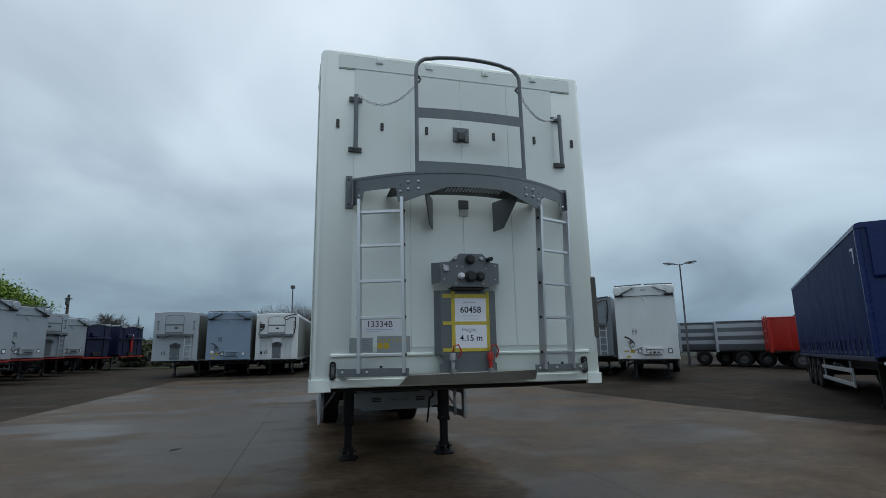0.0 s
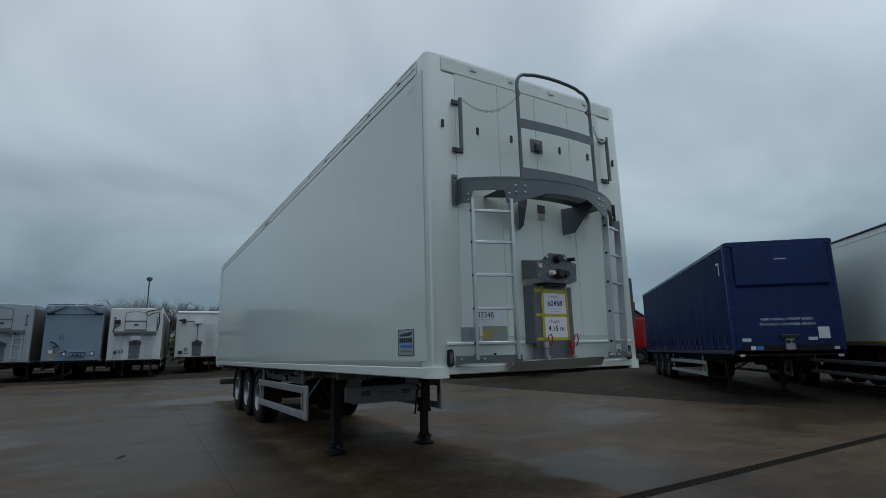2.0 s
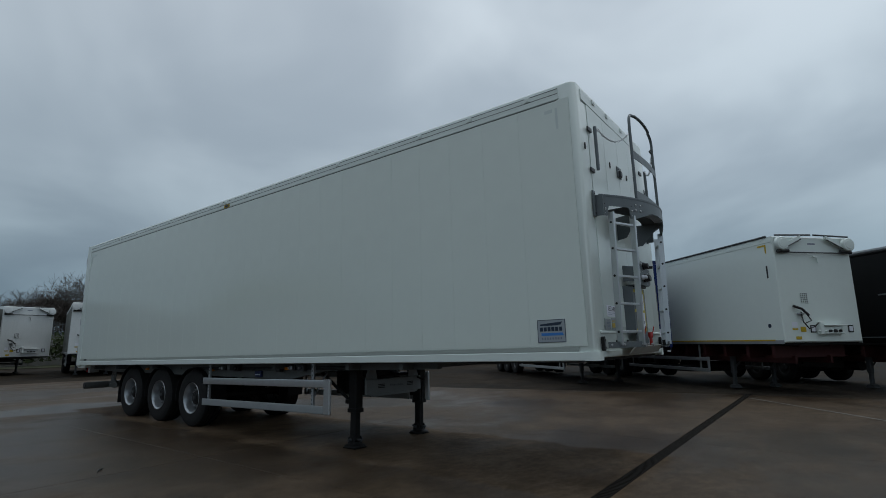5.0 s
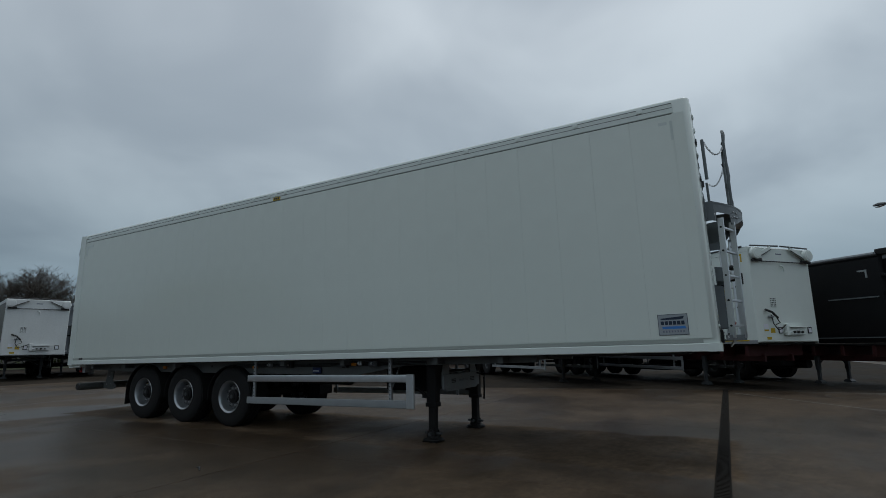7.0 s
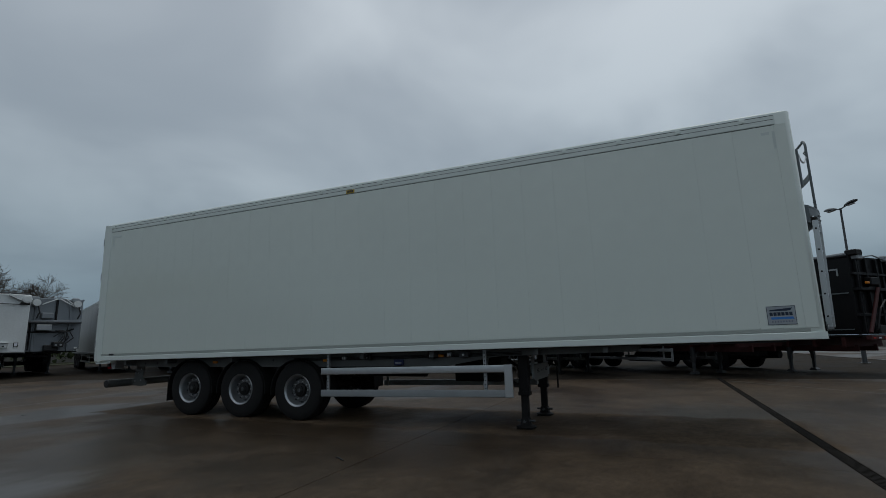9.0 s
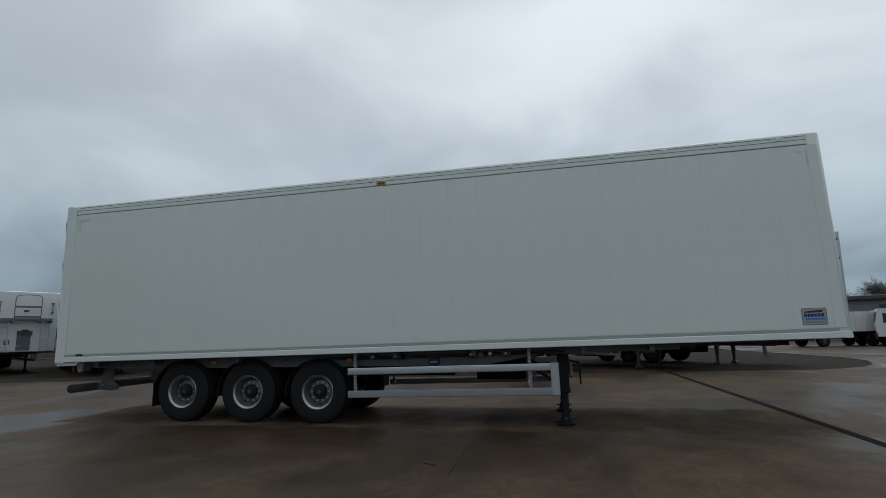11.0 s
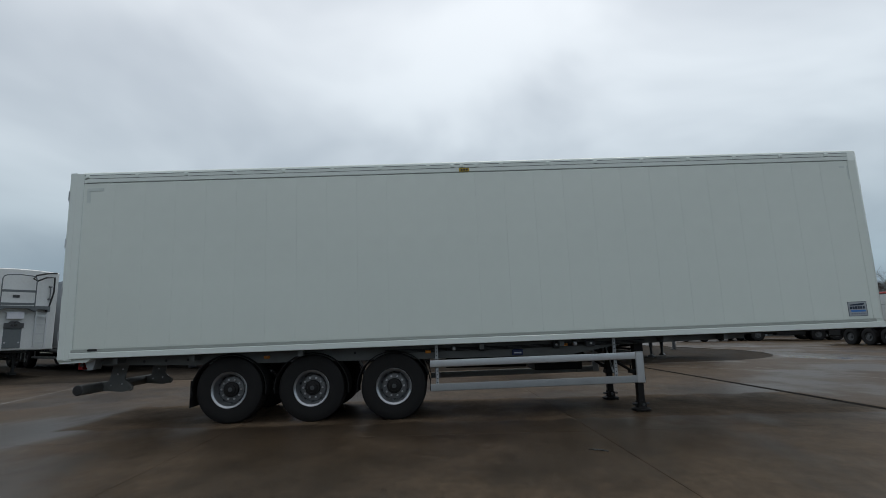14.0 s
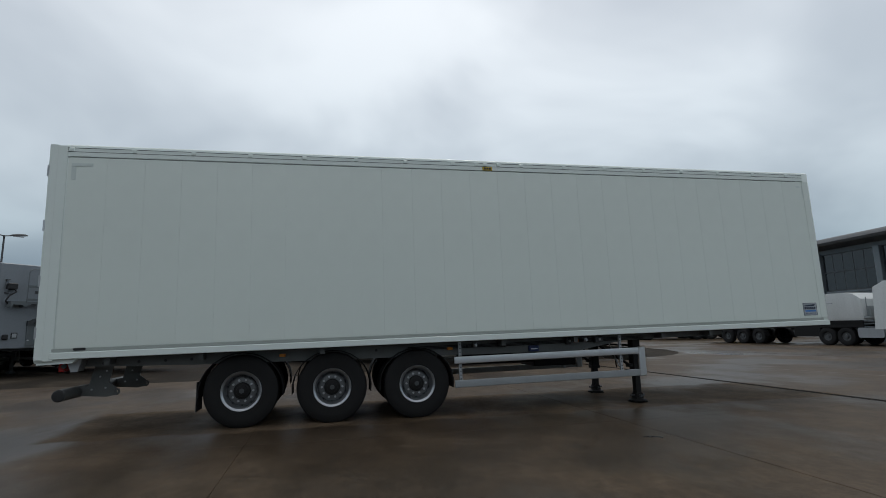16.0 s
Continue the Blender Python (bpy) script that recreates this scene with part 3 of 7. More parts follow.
# roof warning lamp with a yellow label
lab = part("roof_label", B(-0.012, 0.0, 6.71, 6.88, 2.836, 2.896, c=0.003), YELLOW_BODY, trailer, "small yellow roof label with dark marks")
for k in range(3):
    part("label_mark", B(-0.0145, -0.0115, 6.735 + k * 0.043, 6.766 + k * 0.043, 2.850, 2.884), INK, lab)

# maker's decal: plain shapes
decal = part("decal", B(-0.006, 0.0, 0.30, 0.615, 0.150, 0.385, c=0.001), LOGO_GREY, trailer, "grey decal with dark and blue shapes near the front corner")
FACE_L = pose(-0.0066, 0.4575, 0.2675, 0, 0, -90)
for geo_, mt_ in ((Geo().box(-0.157, -0.152, -0.0015, 0, -0.117, 0.117).box(0.152, 0.157, -0.0015, 0, -0.117, 0.117).box(-0.157, 0.157, -0.0015, 0, 0.112, 0.117).box(-0.157, 0.157, -0.0015, 0, -0.117, -0.112), LOGO_DARK),
                  (Geo().prism([(-0.125, 0.072), (0.125, 0.092), (0.105, 0.062), (0.06, 0.055), (-0.125, 0.055)], 0.0015), LOGO_DARK),
                  (Geo().prism([(-0.115, -0.02), (0.125, -0.02), (0.135, -0.048), (-0.115, -0.048)], 0.0015), LOGO_BLUE)):
    part("decal_shape", geo_, mt_, decal, at=FACE_L @ pose(0, -0.0015, 0))
for k in range(6):
    part("decal_shape", B(-0.128 + k * 0.043, -0.094 + k * 0.043, -0.0015, 0, -0.002, 0.040, c=0.0005), LOGO_DARK, decal, at=FACE_L @ pose(0, -0.001, 0))
for k in range(8):
    part("decal_shape", B(-0.112 + k * 0.030, -0.097 + k * 0.030, -0.0015, 0, -0.088, -0.066, c=0.0005), GREYINK, decal, at=FACE_L @ pose(0, -0.001, 0))


# ---- front wall fittings ----
def front_arc(x):
    """Depth of the bowed platform front at x."""
    return -0.43 + 0.36 * ((x - 1.29) / 0.98) ** 2


def ladder(xa, ya, xb, yb, shift):
    """An aluminium ladder hung from the bowed platform, rungs about 0.28 m apart; it stands skew to the wall."""
    a_, b2 = Vector((xa, ya, 0)), Vector((xb, yb, 0))
    u = (b2 - a_).normalized()
    n = Vector((-u.y, u.x, 0)) * 0.032
    if n.y > 0:
        n = -n
    drop = Vector((shift, 0.035, 0))
    stiles = Geo()
    for q in (a_, b2):
        c = [q - u * 0.0125 - n, q + u * 0.0125 - n, q + u * 0.0125 + n, q - u * 0.0125 + n]
        stiles.add([v + Vector((0, 0, 1.52)) for v in c] + [v + drop + Vector((0, 0, 0.10)) for v in c], [(0, 1, 2, 3), (7, 6, 5, 4), (0, 4, 5, 1), (1, 5, 6, 2), (2, 6, 7, 3), (3, 7, 4, 0)])
    lad = part("ladder", stiles, ALU, trailer, "bare aluminium ladder")
    L_ = (b2 - a_).length
    ang = math.degrees(math.atan2(u.y, u.x))
    for k in range(5):
        f = 0.082 + k * 0.205
        q = a_ + drop * f + Vector((0, 0, 1.52 - 1.42 * f))
        part("rung", B(0.0, L_, -0.016, 0.016, -0.013, 0.013, c=0.004), ALU, lad, at=pose(q.x, q.y, q.z, 0, 0, ang))
        for e in (-0.02, L_ + 0.008):
            part("rung_plug", Geo().tube([(e, 0, 0), (e + 0.012, 0, 0)], 0.013, 8), PLASTIC, lad, at=pose(q.x, q.y, q.z, 0, 0, ang))
    return lad


ladder(0.352, -0.160, 0.690, -0.283, 0.02)
ladder(1.912, -0.275, 2.235, -0.150, -0.025)

# platform: a bowed front plate with cut-outs over the ladders, wall flanges and a serrated tread
def bowed_plate(top, bottom, x0, x1, n=24, thick=0.008, arc=None):
    rows = []
    for i in range(n + 1):
        x = x0 + (x1 - x0) * i / n
        y = (arc or front_arc)(x)
        rows.append([(x, y, bottom(x)), (x, y, top(x)), (x, y + thick, top(x)), (x, y + thick, bottom(x))])
    return loft(rows)


def plat_bottom(x):
    d = abs(x - 1.29)
    if d < 0.25:
        return 1.597
    if d < 0.575:
        return 1.597 - (d - 0.25) / 0.325 * 0.112
    if d < 0.64:
        return 1.485
    if d < 0.655:
        return 1.58
    if d < 0.90:
        return 1.612
    if d < 0.915:
        return 1.58
    return 1.495


platform = part("platform", bowed_plate(lambda x: 1.735, plat_bottom, 0.305, 2.275, 197), GALV, trailer, "grey steel working platform bowed at the front", smooth=25)
part("top_edge", bowed_plate(lambda x: 1.744, lambda x: 1.722, 0.305, 2.275, 60, 0.016, lambda x: front_arc(x) - 0.004), GALV, platform)
for s, x in ((-1, 0.300), (1, 2.280)):
    part("flange", Geo().box(x - 0.055 if s < 0 else x, x if s < 0 else x + 0.045, -0.022, -0.003, 1.485, 1.785, c=0.002).box(x - 0.004, x + 0.004, -0.10, -0.003, 1.49, 1.735), GALV, platform)
    for z in (1.52, 1.75):
        part("bolt", Geo().lathe([(0, -0.008), (0.008, -0.006), (0.010, 0)], 8, pose(x + s * 0.03, -0.023, z, 0, 0, 90)), SEAL, platform)
part("tread", bowed_plate(lambda x: 1.622, lambda x: 1.612, 0.60, 1.98, 30, 0.26), DARKGREY, platform, "dark perforated tread plate")
g = Geo()
for k in range(17):
    x = 1.05 + k * 0.0285
    g.box(x, x + 0.012, front_arc(x) + 0.010, front_arc(x) + 0.10, 1.588, 1.600, c=0.002)
part("tread_teeth", g, STEEL, platform, "serrated bright edge under the tread")
for x, ang in ((1.005, 246), (1.575, -66)):
    part("gusset", Geo().prism([(0.0, 1.325), (0.13, 1.335), (0.34, 1.60), (0.34, 1.612), (0.0, 1.612)], 0.008, pose(x, -0.004, 0, 0, 0, ang)), GALV, platform)
for x in (0.735, 0.815, 1.765, 1.845):
    for z in (1.59, 1.655):
        part("bolt", Geo().lathe([(0, -0.012), (0.008, -0.010), (0.014, -0.003), (0.015, 0)], 10, pose(x, front_arc(x) - 0.001, z, 0, 0, 90)), STEEL, platform)
for x in (0.352, 0.675, 1.905, 2.235):
    part("bolt", Geo().lathe([(0, -0.012), (0.008, -0.010), (0.013, -0.003), (0.014, 0)], 10, pose(x, front_arc(x) - 0.001, 1.575, 0, 0, 90)), STEEL, platform)
    part("bolt_hole", Geo().tube([(x, front_arc(x) - 0.002, 1.632), (x, front_arc(x) + 0.004, 1.632)], 0.007, 8), SEAL, platform)
    part("bolt_hole", Geo().tube([(x, front_arc(x) - 0.002, 1.525), (x, front_arc(x) + 0.004, 1.525)], 0.006, 8), STEEL, platform)

# guard rail: bent tube and two slightly bowed bars
rail_arc = lambda x: -0.345 + 0.025 * ((x - 1.29) / 0.48) ** 2
pts = [(0.812, -0.315, 1.60), (0.810, -0.318, 2.66)]
for a in range(0, 91, 15):
    pts.append((0.810 + 0.13 - 0.13 * math.cos(radians(a)), -0.32, 2.70 + 0.125 * math.sin(radians(a))))
for k in range(1, 12):
    x = 0.94 + (1.64 - 0.94) * k / 12
    pts.append((x, rail_arc(x), 2.825 + 0.022 * (1 - ((x - 1.29) / 0.35) ** 2)))
for a in range(90, -1, -15):
    pts.append((1.768 - 0.13 + 0.13 * math.cos(radians(a)), -0.32, 2.70 + 0.125 * math.sin(radians(a))))
pts += [(1.768, -0.318, 2.66), (1.772, -0.315, 1.60)]
rail = part("guard_rail", Geo().tube(pts, 0.017, 12), GALV, trailer, "grey bent tube guard rail with bowed bars")
part("bar", bowed_plate(lambda x: 2.350, lambda x: 2.258, 0.80, 1.782, 20, 0.006, lambda x: rail_arc(x) - 0.012), GALV, rail)
part("bar", bowed_plate(lambda x: 1.848, lambda x: 1.738, 0.80, 1.782, 20, 0.006, lambda x: rail_arc(x) - 0.012), GALV, rail)

# grab handles with chains
for s, x in ((1, 0.318), (-1, 2.275)):
    h = part("grab_handle", Geo().tube([(x, -0.075, 2.03), (x, -0.075, 2.545)], 0.019, 12), GALV, trailer, "grey steel grab handle")
    for z in (2.045, 2.53):
        part("clamp", Geo().box(x - 0.058, x + 0.058, -0.020, -0.003, z - 0.024, z + 0.024, c=0.004).prism(rounded(x - 0.045, x + 0.045, 0.005, 0.10, 0.04), 0.022, pose(0, 0, z + 0.011, -90) @ Matrix.Diagonal((1, 1, 1, 1))), DARKGREY, h)
    a, b_ = Vector((x + s * 0.03, -0.09, 2.525)), Vector((0.832 if s > 0 else 1.755, -0.315, 2.60))
    ch = part("chain", Geo().tube([(b_.x, b_.y, b_.z - 0.01), (b_.x + s * 0.02, b_.y + 0.02, b_.z + 0.03), (b_.x - s * 0.01, b_.y, b_.z + 0.055)], 0.010, 8), DARKGREY, trailer, "sagging steel chain with a dark hook")
    link = [(0.023 * math.cos(t), 0, 0.0095 * math.sin(t)) for t in (2 * math.pi * k / 10 for k in range(10))]
    n = 17
    def sag(f, a=a, b_=b_):
        return a.lerp(b_, f) + Vector((0, 0, -0.56 * f * (1 - f)))
    for k in range(n):
        p, q_ = sag((k + 0.5) / n), sag((k + 1.0) / n) - sag(k / n)
        m = Matrix.Translation(p) @ q_.to_track_quat("X", "Z").to_matrix().to_4x4() @ pose(0, 0, 0, 90 * (k % 2) + 20)
        part("link", Geo().tube([m @ Vector(v) for v in link], 0.0036, 6, closed=True), STEEL, ch)

# keyhole slots
for x in (0.165, 0.555, 0.965, 1.615, 2.03, 2.43):
    sl = part("slot_plate", Geo().prism(rounded(x - 0.014, x + 0.014, 2.255, 2.335, 0.013), 0.008, pose(0, -0.009, 0)), SEAL, trailer, "small dark keyhole fitting")
    part("slot_pin", Geo().tube([(x, -0.014, 2.28), (x, -0.008, 2.28)], 0.008, 8).tube([(x, -0.014, 2.305), (x, -0.008, 2.305)], 0.006, 8), GALV, sl)
pl = part("square_plate", B(1.215, 1.368, -0.016, -0.003, 2.210, 2.352, c=0.003), GALV, trailer, "square grey bracket plate")
part("latch", Geo().box(1.258, 1.328, -0.040, -0.016, 2.222, 2.300, c=0.004).tube([(1.245, -0.022, 2.315), (1.245, -0.012, 2.315)], 0.010, 8).tube([(1.338, -0.022, 2.315), (1.338, -0.012, 2.315)], 0.010, 8), DARKGREY, pl)
sq = part("hatch", B(1.252, 1.345, -0.012, -0.003, 1.535, 1.62, c=0.002), DARKGREY, trailer, "small dark square hatch")
part("hatch_frame", B(1.255, 1.340, -0.009, -0.003, 1.465, 1.528, c=0.002), BAND, sq)

# coupling plate with sockets
SP = [(1.035, 0.825), (1.02, 0.99), (1.105, 1.00), (1.20, 1.072), (1.40, 1.072), (1.475, 1.00), (1.545, 0.99), (1.535, 0.82), (1.46, 0.79), (1.14, 0.79)]
sock = part("socket_plate", Geo().prism(SP, 0.006, pose(0, -0.185, 0)), GALV, trailer, "grey steel coupling plate with electrical sockets")
for x, xo in ((1.035, 0.985), (1.535, 1.60)):
    part("plate_flange", Geo().add([(x, -0.183, 0.825), (x, -0.183, 0.99), (xo, -0.035, 1.012), (xo, -0.035, 0.825), (x, -0.177, 0.825), (x, -0.177, 0.99), (xo, -0.029, 1.012), (xo, -0.029, 0.825)], [(0, 1, 2, 3), (7, 6, 5, 4), (0, 4, 5, 1), (1, 5, 6, 2), (2, 6, 7, 3), (3, 7, 4, 0)]), GALV, sock)
part("plate_floor", B(1.14, 1.46, -0.18, -0.003, 0.79, 0.797), GALV, sock)
part("grille", B(1.16, 1.42, -0.16, -0.02, 0.765, 0.788, c=0.004), PLASTIC, sock)
def socket(x, z, r, mt, d=0.055):
    part("socket", Geo().lathe([(0, -d), (r * 0.8, -d), (r * 0.95, -d + 0.012), (r * 0.95, -0.02), (r * 1.2, -0.018), (r * 1.2, 0)], 16, pose(x, -0.186, z, 0, 0, 90)), mt, sock)
socket(1.205, 0.878, 0.024, PAPER)
socket(1.285, 0.875, 0.042, PLASTIC, 0.07)
socket(1.372, 0.877, 0.034, PLASTIC)
socket(1.285, 1.02, 0.036, PLASTIC, 0.06)
socket(1.385, 1.03, 0.014, STEEL, 0.02)
socket(1.155, 1.03, 0.014, STEEL, 0.02)
socket(1.075, 0.94, 0.022, LAMP_GLASS, 0.015)
part("connector", Geo().tube([(1.44, -0.19, 1.02), (1.45, -0.215, 1.022), (1.46, -0.25, 1.02)], 0.018, 8), PLASTIC, sock)
for x, z in ((1.06, 0.85), (1.06, 0.97), (1.51, 0.85), (1.51, 0.97), (1.16, 0.815), (1.40, 0.815), (1.43, 0.945), (1.17, 0.96), (1.22, 0.955)):
    part("bolt", Geo().lathe([(0, -0.006), (0.007, -0.004), (0.008, 0)], 8, pose(x, -0.1855, z, 0, 0, 90)), STEEL, sock)

# big grey plate with taped papers and the two air couplings
bp = part("cover_plate", Geo().prism([(1.045, 0.235), (1.045, 0.765), (1.53, 0.765), (1.53, 0.235), (1.51, 0.215), (1.51, 0.165), (1.525, 0.155), (1.525, 0.085), (1.03, 0.085), (1.03, 0.155), (1.06, 0.165), (1.06, 0.215)], 0.008, pose(0, -0.103, 0)), GALV, trailer, "grey painted cover plate")
for x, xo in ((1.045, 1.01), (1.53, 1.565)):
    part("plate_return", Geo().add([(x, -0.101, 0.235), (x, -0.101, 0.765), (xo, -0.006, 0.775), (xo, -0.006, 0.225), (x, -0.096, 0.235), (x, -0.096, 0.765), (xo, -0.002, 0.775), (xo, -0.002, 0.225)], [(0, 1, 2, 3), (7, 6, 5, 4), (0, 4, 5, 1), (1, 5, 6, 2), (2, 6, 7, 3), (3, 7, 4, 0)]), GALV, bp)
for z, z1, words in ((0.500, 0.700, ("60458", 0.075)), (0.280, 0.478, ("4.15 m", 0.072))):
    pp = part("paper_sign", B(1.165, 1.445, -0.1065, -0.1045, z, z1), PAPER, trailer, "white printed paper sign taped to the plate")
    writing("lettering", words[0], words[1], INK, pp, pose(1.305, -0.1067, (z + z1) / 2 - (0.0 if "m" not in words[0] else 0.015)), bold=0.0008)
    if "m" in words[0]:
        writing("lettering", "Height:", 0.045, GREYINK, pp, pose(1.29, -0.1067, z1 - 0.045))
    else:
        writing("lettering", "Unit Number", 0.022, GREYINK, pp, pose(1.295, -0.1067, z1 - 0.035))
        part("print_bar", Geo().box(1.23, 1.38, -0.1075, -0.1064, z + 0.047, z + 0.052).box(1.24, 1.37, -0.1075, -0.1064, z + 0.022, z + 0.027), FAINTINK, pp)
for x0, x1, z0, z1 in ((1.06, 1.475, 0.703, 0.736), (1.06, 1.475, 0.476, 0.504), (1.06, 1.465, 0.255, 0.283), (1.135, 1.167, 0.255, 0.76), (1.443, 1.471, 0.255, 0.76)):
    part("tape", B(x0, x1, -0.1082, -0.1068 + 0.0003 * (x1 - x0 > 0.2), z0, z1), YELLOW, trailer, "strip of yellow adhesive tape")
for x, mt_, lab_ in ((1.13, ALU_DULL, "grey air coupling with a red cord"), (1.455, RED, "red air coupling")):
    ac = part("air_coupling", Geo().lathe([(0, 0.17), (0.023, 0.17), (0.027, 0.15), (0.027, 0.11), (0.018, 0.10), (0.018, 0.0), (0, 0.0)], 14, pose(x, -0.145, 0.075, 0, -90, 0)), mt_, trailer, lab_)
    part("mount", Geo().tube([(x, -0.145, 0.10), (x, -0.10, 0.10)], 0.016, 10).lathe([(0, -0.025), (0.022, -0.025), (0.022, 0.0)], 12, pose(x, -0.15, 0.10, 0, 0, 90)), STEEL, ac)
    part("cord", Geo().tube([(x - 0.01, -0.18, 0.25), (x - 0.0, -0.19, 0.30), (x + 0.04, -0.18, 0.31), (x + 0.07, -0.16, 0.26), (x + 0.05, -0.15, 0.20)], 0.006, 6), RED, ac)

# labels by the ladder
lb = part("unit_label", B(0.40, 0.72, -0.005, -0.003, 0.405, 0.525), PAPER, trailer, "white label with a dark number")
writing("lettering", "13334B", 0.072, INK, lb, pose(0.545, -0.0053, 0.488))
part("print_bar", Geo().box(0.43, 0.66, -0.006, -0.0048, 0.444, 0.449).box(0.43, 0.56, -0.006, -0.0048, 0.427, 0.431), FAINTINK, lb)
ty = part("type_plate", B(0.30, 0.49, -0.0055, -0.003, 0.262, 0.380), PLATE, trailer, "grey type plate with fine print")
g = Geo()
for k in range(6):
    g.box(0.375, 0.475 - 0.02 * (k % 2), -0.0065, -0.005, 0.28 + k * 0.015, 0.286 + k * 0.015)
part("print_bar", g, GREYINK, ty)
wl = part("warning_label", B(0.525, 0.80, -0.0055, -0.003, 0.262, 0.392), PLATE, trailer, "grey warning label with yellow signs")
for x in (0.53, 0.58):
    part("warning_sign", B(x, x + 0.042, -0.0065, -0.005, 0.29, 0.338), YELLOW_BODY, wl)
g = Geo()
for k in range(7):
    g.prism([(0.54 + k * 0.036, 0.352), (0.562 + k * 0.036, 0.352), (0.551 + k * 0.036, 0.374)], 0.0015, pose(0, -0.0066, 0))
part("warning_sign", g, YELLOW_BODY, wl)

# lower buffers, straps and the fold-down lip
for xa, ya, xb2, yb, xb in ((0.205, -0.055, 0.745, -0.265, 0.172), (1.80, -0.265, 2.345, -0.075, 2.385)):
    a_, b2 = Vector((xa, ya, 0)), Vector((xb2, yb, 0))
    ang, L_ = math.degrees(math.atan2(yb - ya, xb2 - xa)), (b2 - a_).length
    st = part("ladder_strap", B(0, L_, -0.008, 0.0, 0.075, 0.138, c=0.002), GALV, trailer, "grey steel strap holding the ladder foot", at=pose(xa, ya, 0, 0, 0, ang))
    part("strap_shelf", B(0, L_, -0.006, 0.07, 0.075, 0.081), GALV, st)
    for f in (0.08, 0.42, 0.92):
        part("bolt", Geo().lathe([(0, -0.010), (0.010, -0.008), (0.014, 0)], 10, pose(f * L_, -0.008, 0.107, 0, 0, 90)), STEEL, st)
    for f in (0.3, 0.6):
        part("strap_peg", Geo().tube([(f * L_, 0.03, 0.08), (f * L_, 0.03, 0.155)], 0.012, 8), PLASTIC, st)
    bf = part("buffer", Geo().prism(rounded(xb - 0.024, xb + 0.024, 0.05, 0.195, 0.023), 0.03, pose(0, -0.035, 0)), RUBBER, trailer, "black oval rubber buffer")
    part("buffer_core", Geo().prism(rounded(xb - 0.012, xb + 0.012, 0.07, 0.175, 0.011), 0.006, pose(0, -0.040, 0)), GALV, bf)
    for z in (0.085, 0.16):
        part("buffer_bolt", Geo().lathe([(0, -0.006), (0.009, -0.004), (0.010, 0)], 8, pose(xb, -0.040, z, 0, 0, 90)), SEAL, bf)
LIP = mat("pale_grey_flap", (0.30, 0.30, 0.27), 0.5, scale=4, mix=0.4)
part("lip", Geo().add([(0.695, -0.11, 0.0), (0.755, -0.165, 0.075), (1.835, -0.165, 0.092), (1.865, -0.16, 0.085), (1.865, -0.11, 0.012), (0.695, -0.095, 0.0), (0.755, -0.15, 0.082), (1.835, -0.15, 0.098), (1.865, -0.145, 0.09), (1.865, -0.095, 0.012)],
     [(0, 1, 2, 3, 4), (9, 8, 7, 6, 5), (0, 5, 6, 1), (1, 6, 7, 2), (2, 7, 8, 3), (3, 8, 9, 4), (4, 9, 5, 0)]), LIP, trailer, "pale grey fold-down lip")
part("lip_shelf", B(0.76, 1.84, -0.155, -0.01, 0.078, 0.088), LIP, trailer)
part("side_flap", B(WIDTH - 0.075, WIDTH + 0.012, 0.01, 0.09, 0.36, 0.93, c=0.012), OLIVE, trailer, "dark olive side flap")

# the wall above the lower fittings is a little shorter than the nominal three metres
def settle(z):
    return z - (0.043 * max(0.0, min(z, 2.3) - 1.2) - 0.017 * max(0.0, z - 2.3))


settled = set()
for ob in trailer.children_recursive:
    if abs(ob.matrix_basis.translation.z) > 0.02:
        ob.location.z = settle(ob.matrix_basis.translation.z)
    elif ob.data not in settled and (ob.parent == trailer or abs(ob.parent.matrix_basis.translation.z) <= 0.02):
        settled.add(ob.data)
        for v_ in ob.data.vertices:
            v_.co.z = settle(v_.co.z)

# ---- running gear ----
BODY_INV = BODY.inverted()
def ground_pose(x, y, z=0.0, turn=0.0):
    """A pose in the trailer's own frame for a part that stands upright on the ground at (x, y)."""
    return BODY_INV @ pose(x, y, z, 0, 0, turn)


def tyre_geo(r=0.53, w=0.375, grooves=4):
    h = w / 2
    prof = [(r * 0.47, -h + 0.05), (r * 0.52, -h + 0.02), (r * 0.565, -h + 0.005), (r * 0.77, -h), (r - 0.05, -h + 0.008), (r - 0.015, -h + 0.03), (r, -h + 0.06)]
    for k in range(grooves):
        x = -h + 0.06 + (w - 0.12) * (k + 0.5) / grooves
        prof += [(r, x - 0.012), (r - 0.014, x - 0.009), (r - 0.014, x + 0.009), (r, x + 0.012)]
    prof += [(a, -b_) for a, b_ in prof[:7][::-1]]
    return Geo().lathe(prof, 44)


TYRE = tyre_geo().mesh("tyre", RUBBER, 28)
RIM_M = Geo().lathe([(0.258, 0.16), (0.246, 0.0), (0.238, -0.03), (0.236, -0.10), (0.256, -0.150), (0.280, -0.170), (0.289, -0.180), (0.283, -0.186), (0.254, -0.165), (0.233, -0.110), (0.229, -0.035), (0.222, -0.022)], 44)
RIM_M = RIM_M.mesh("rim", RIM, 30)
DISC_M = Geo().lathe([(0.230, -0.016), (0.214, -0.022), (0.196, -0.050), (0.186, -0.056), (0.122, -0.058), (0.112, -0.045)], 44).mesh("wheel_disc", RIM_DARK, 30)
HOLE_M = Geo().tube([(-0.045, 0, 0), (-0.020, 0, 0)], 0.022, 12).mesh("hand_hole", SEAL)
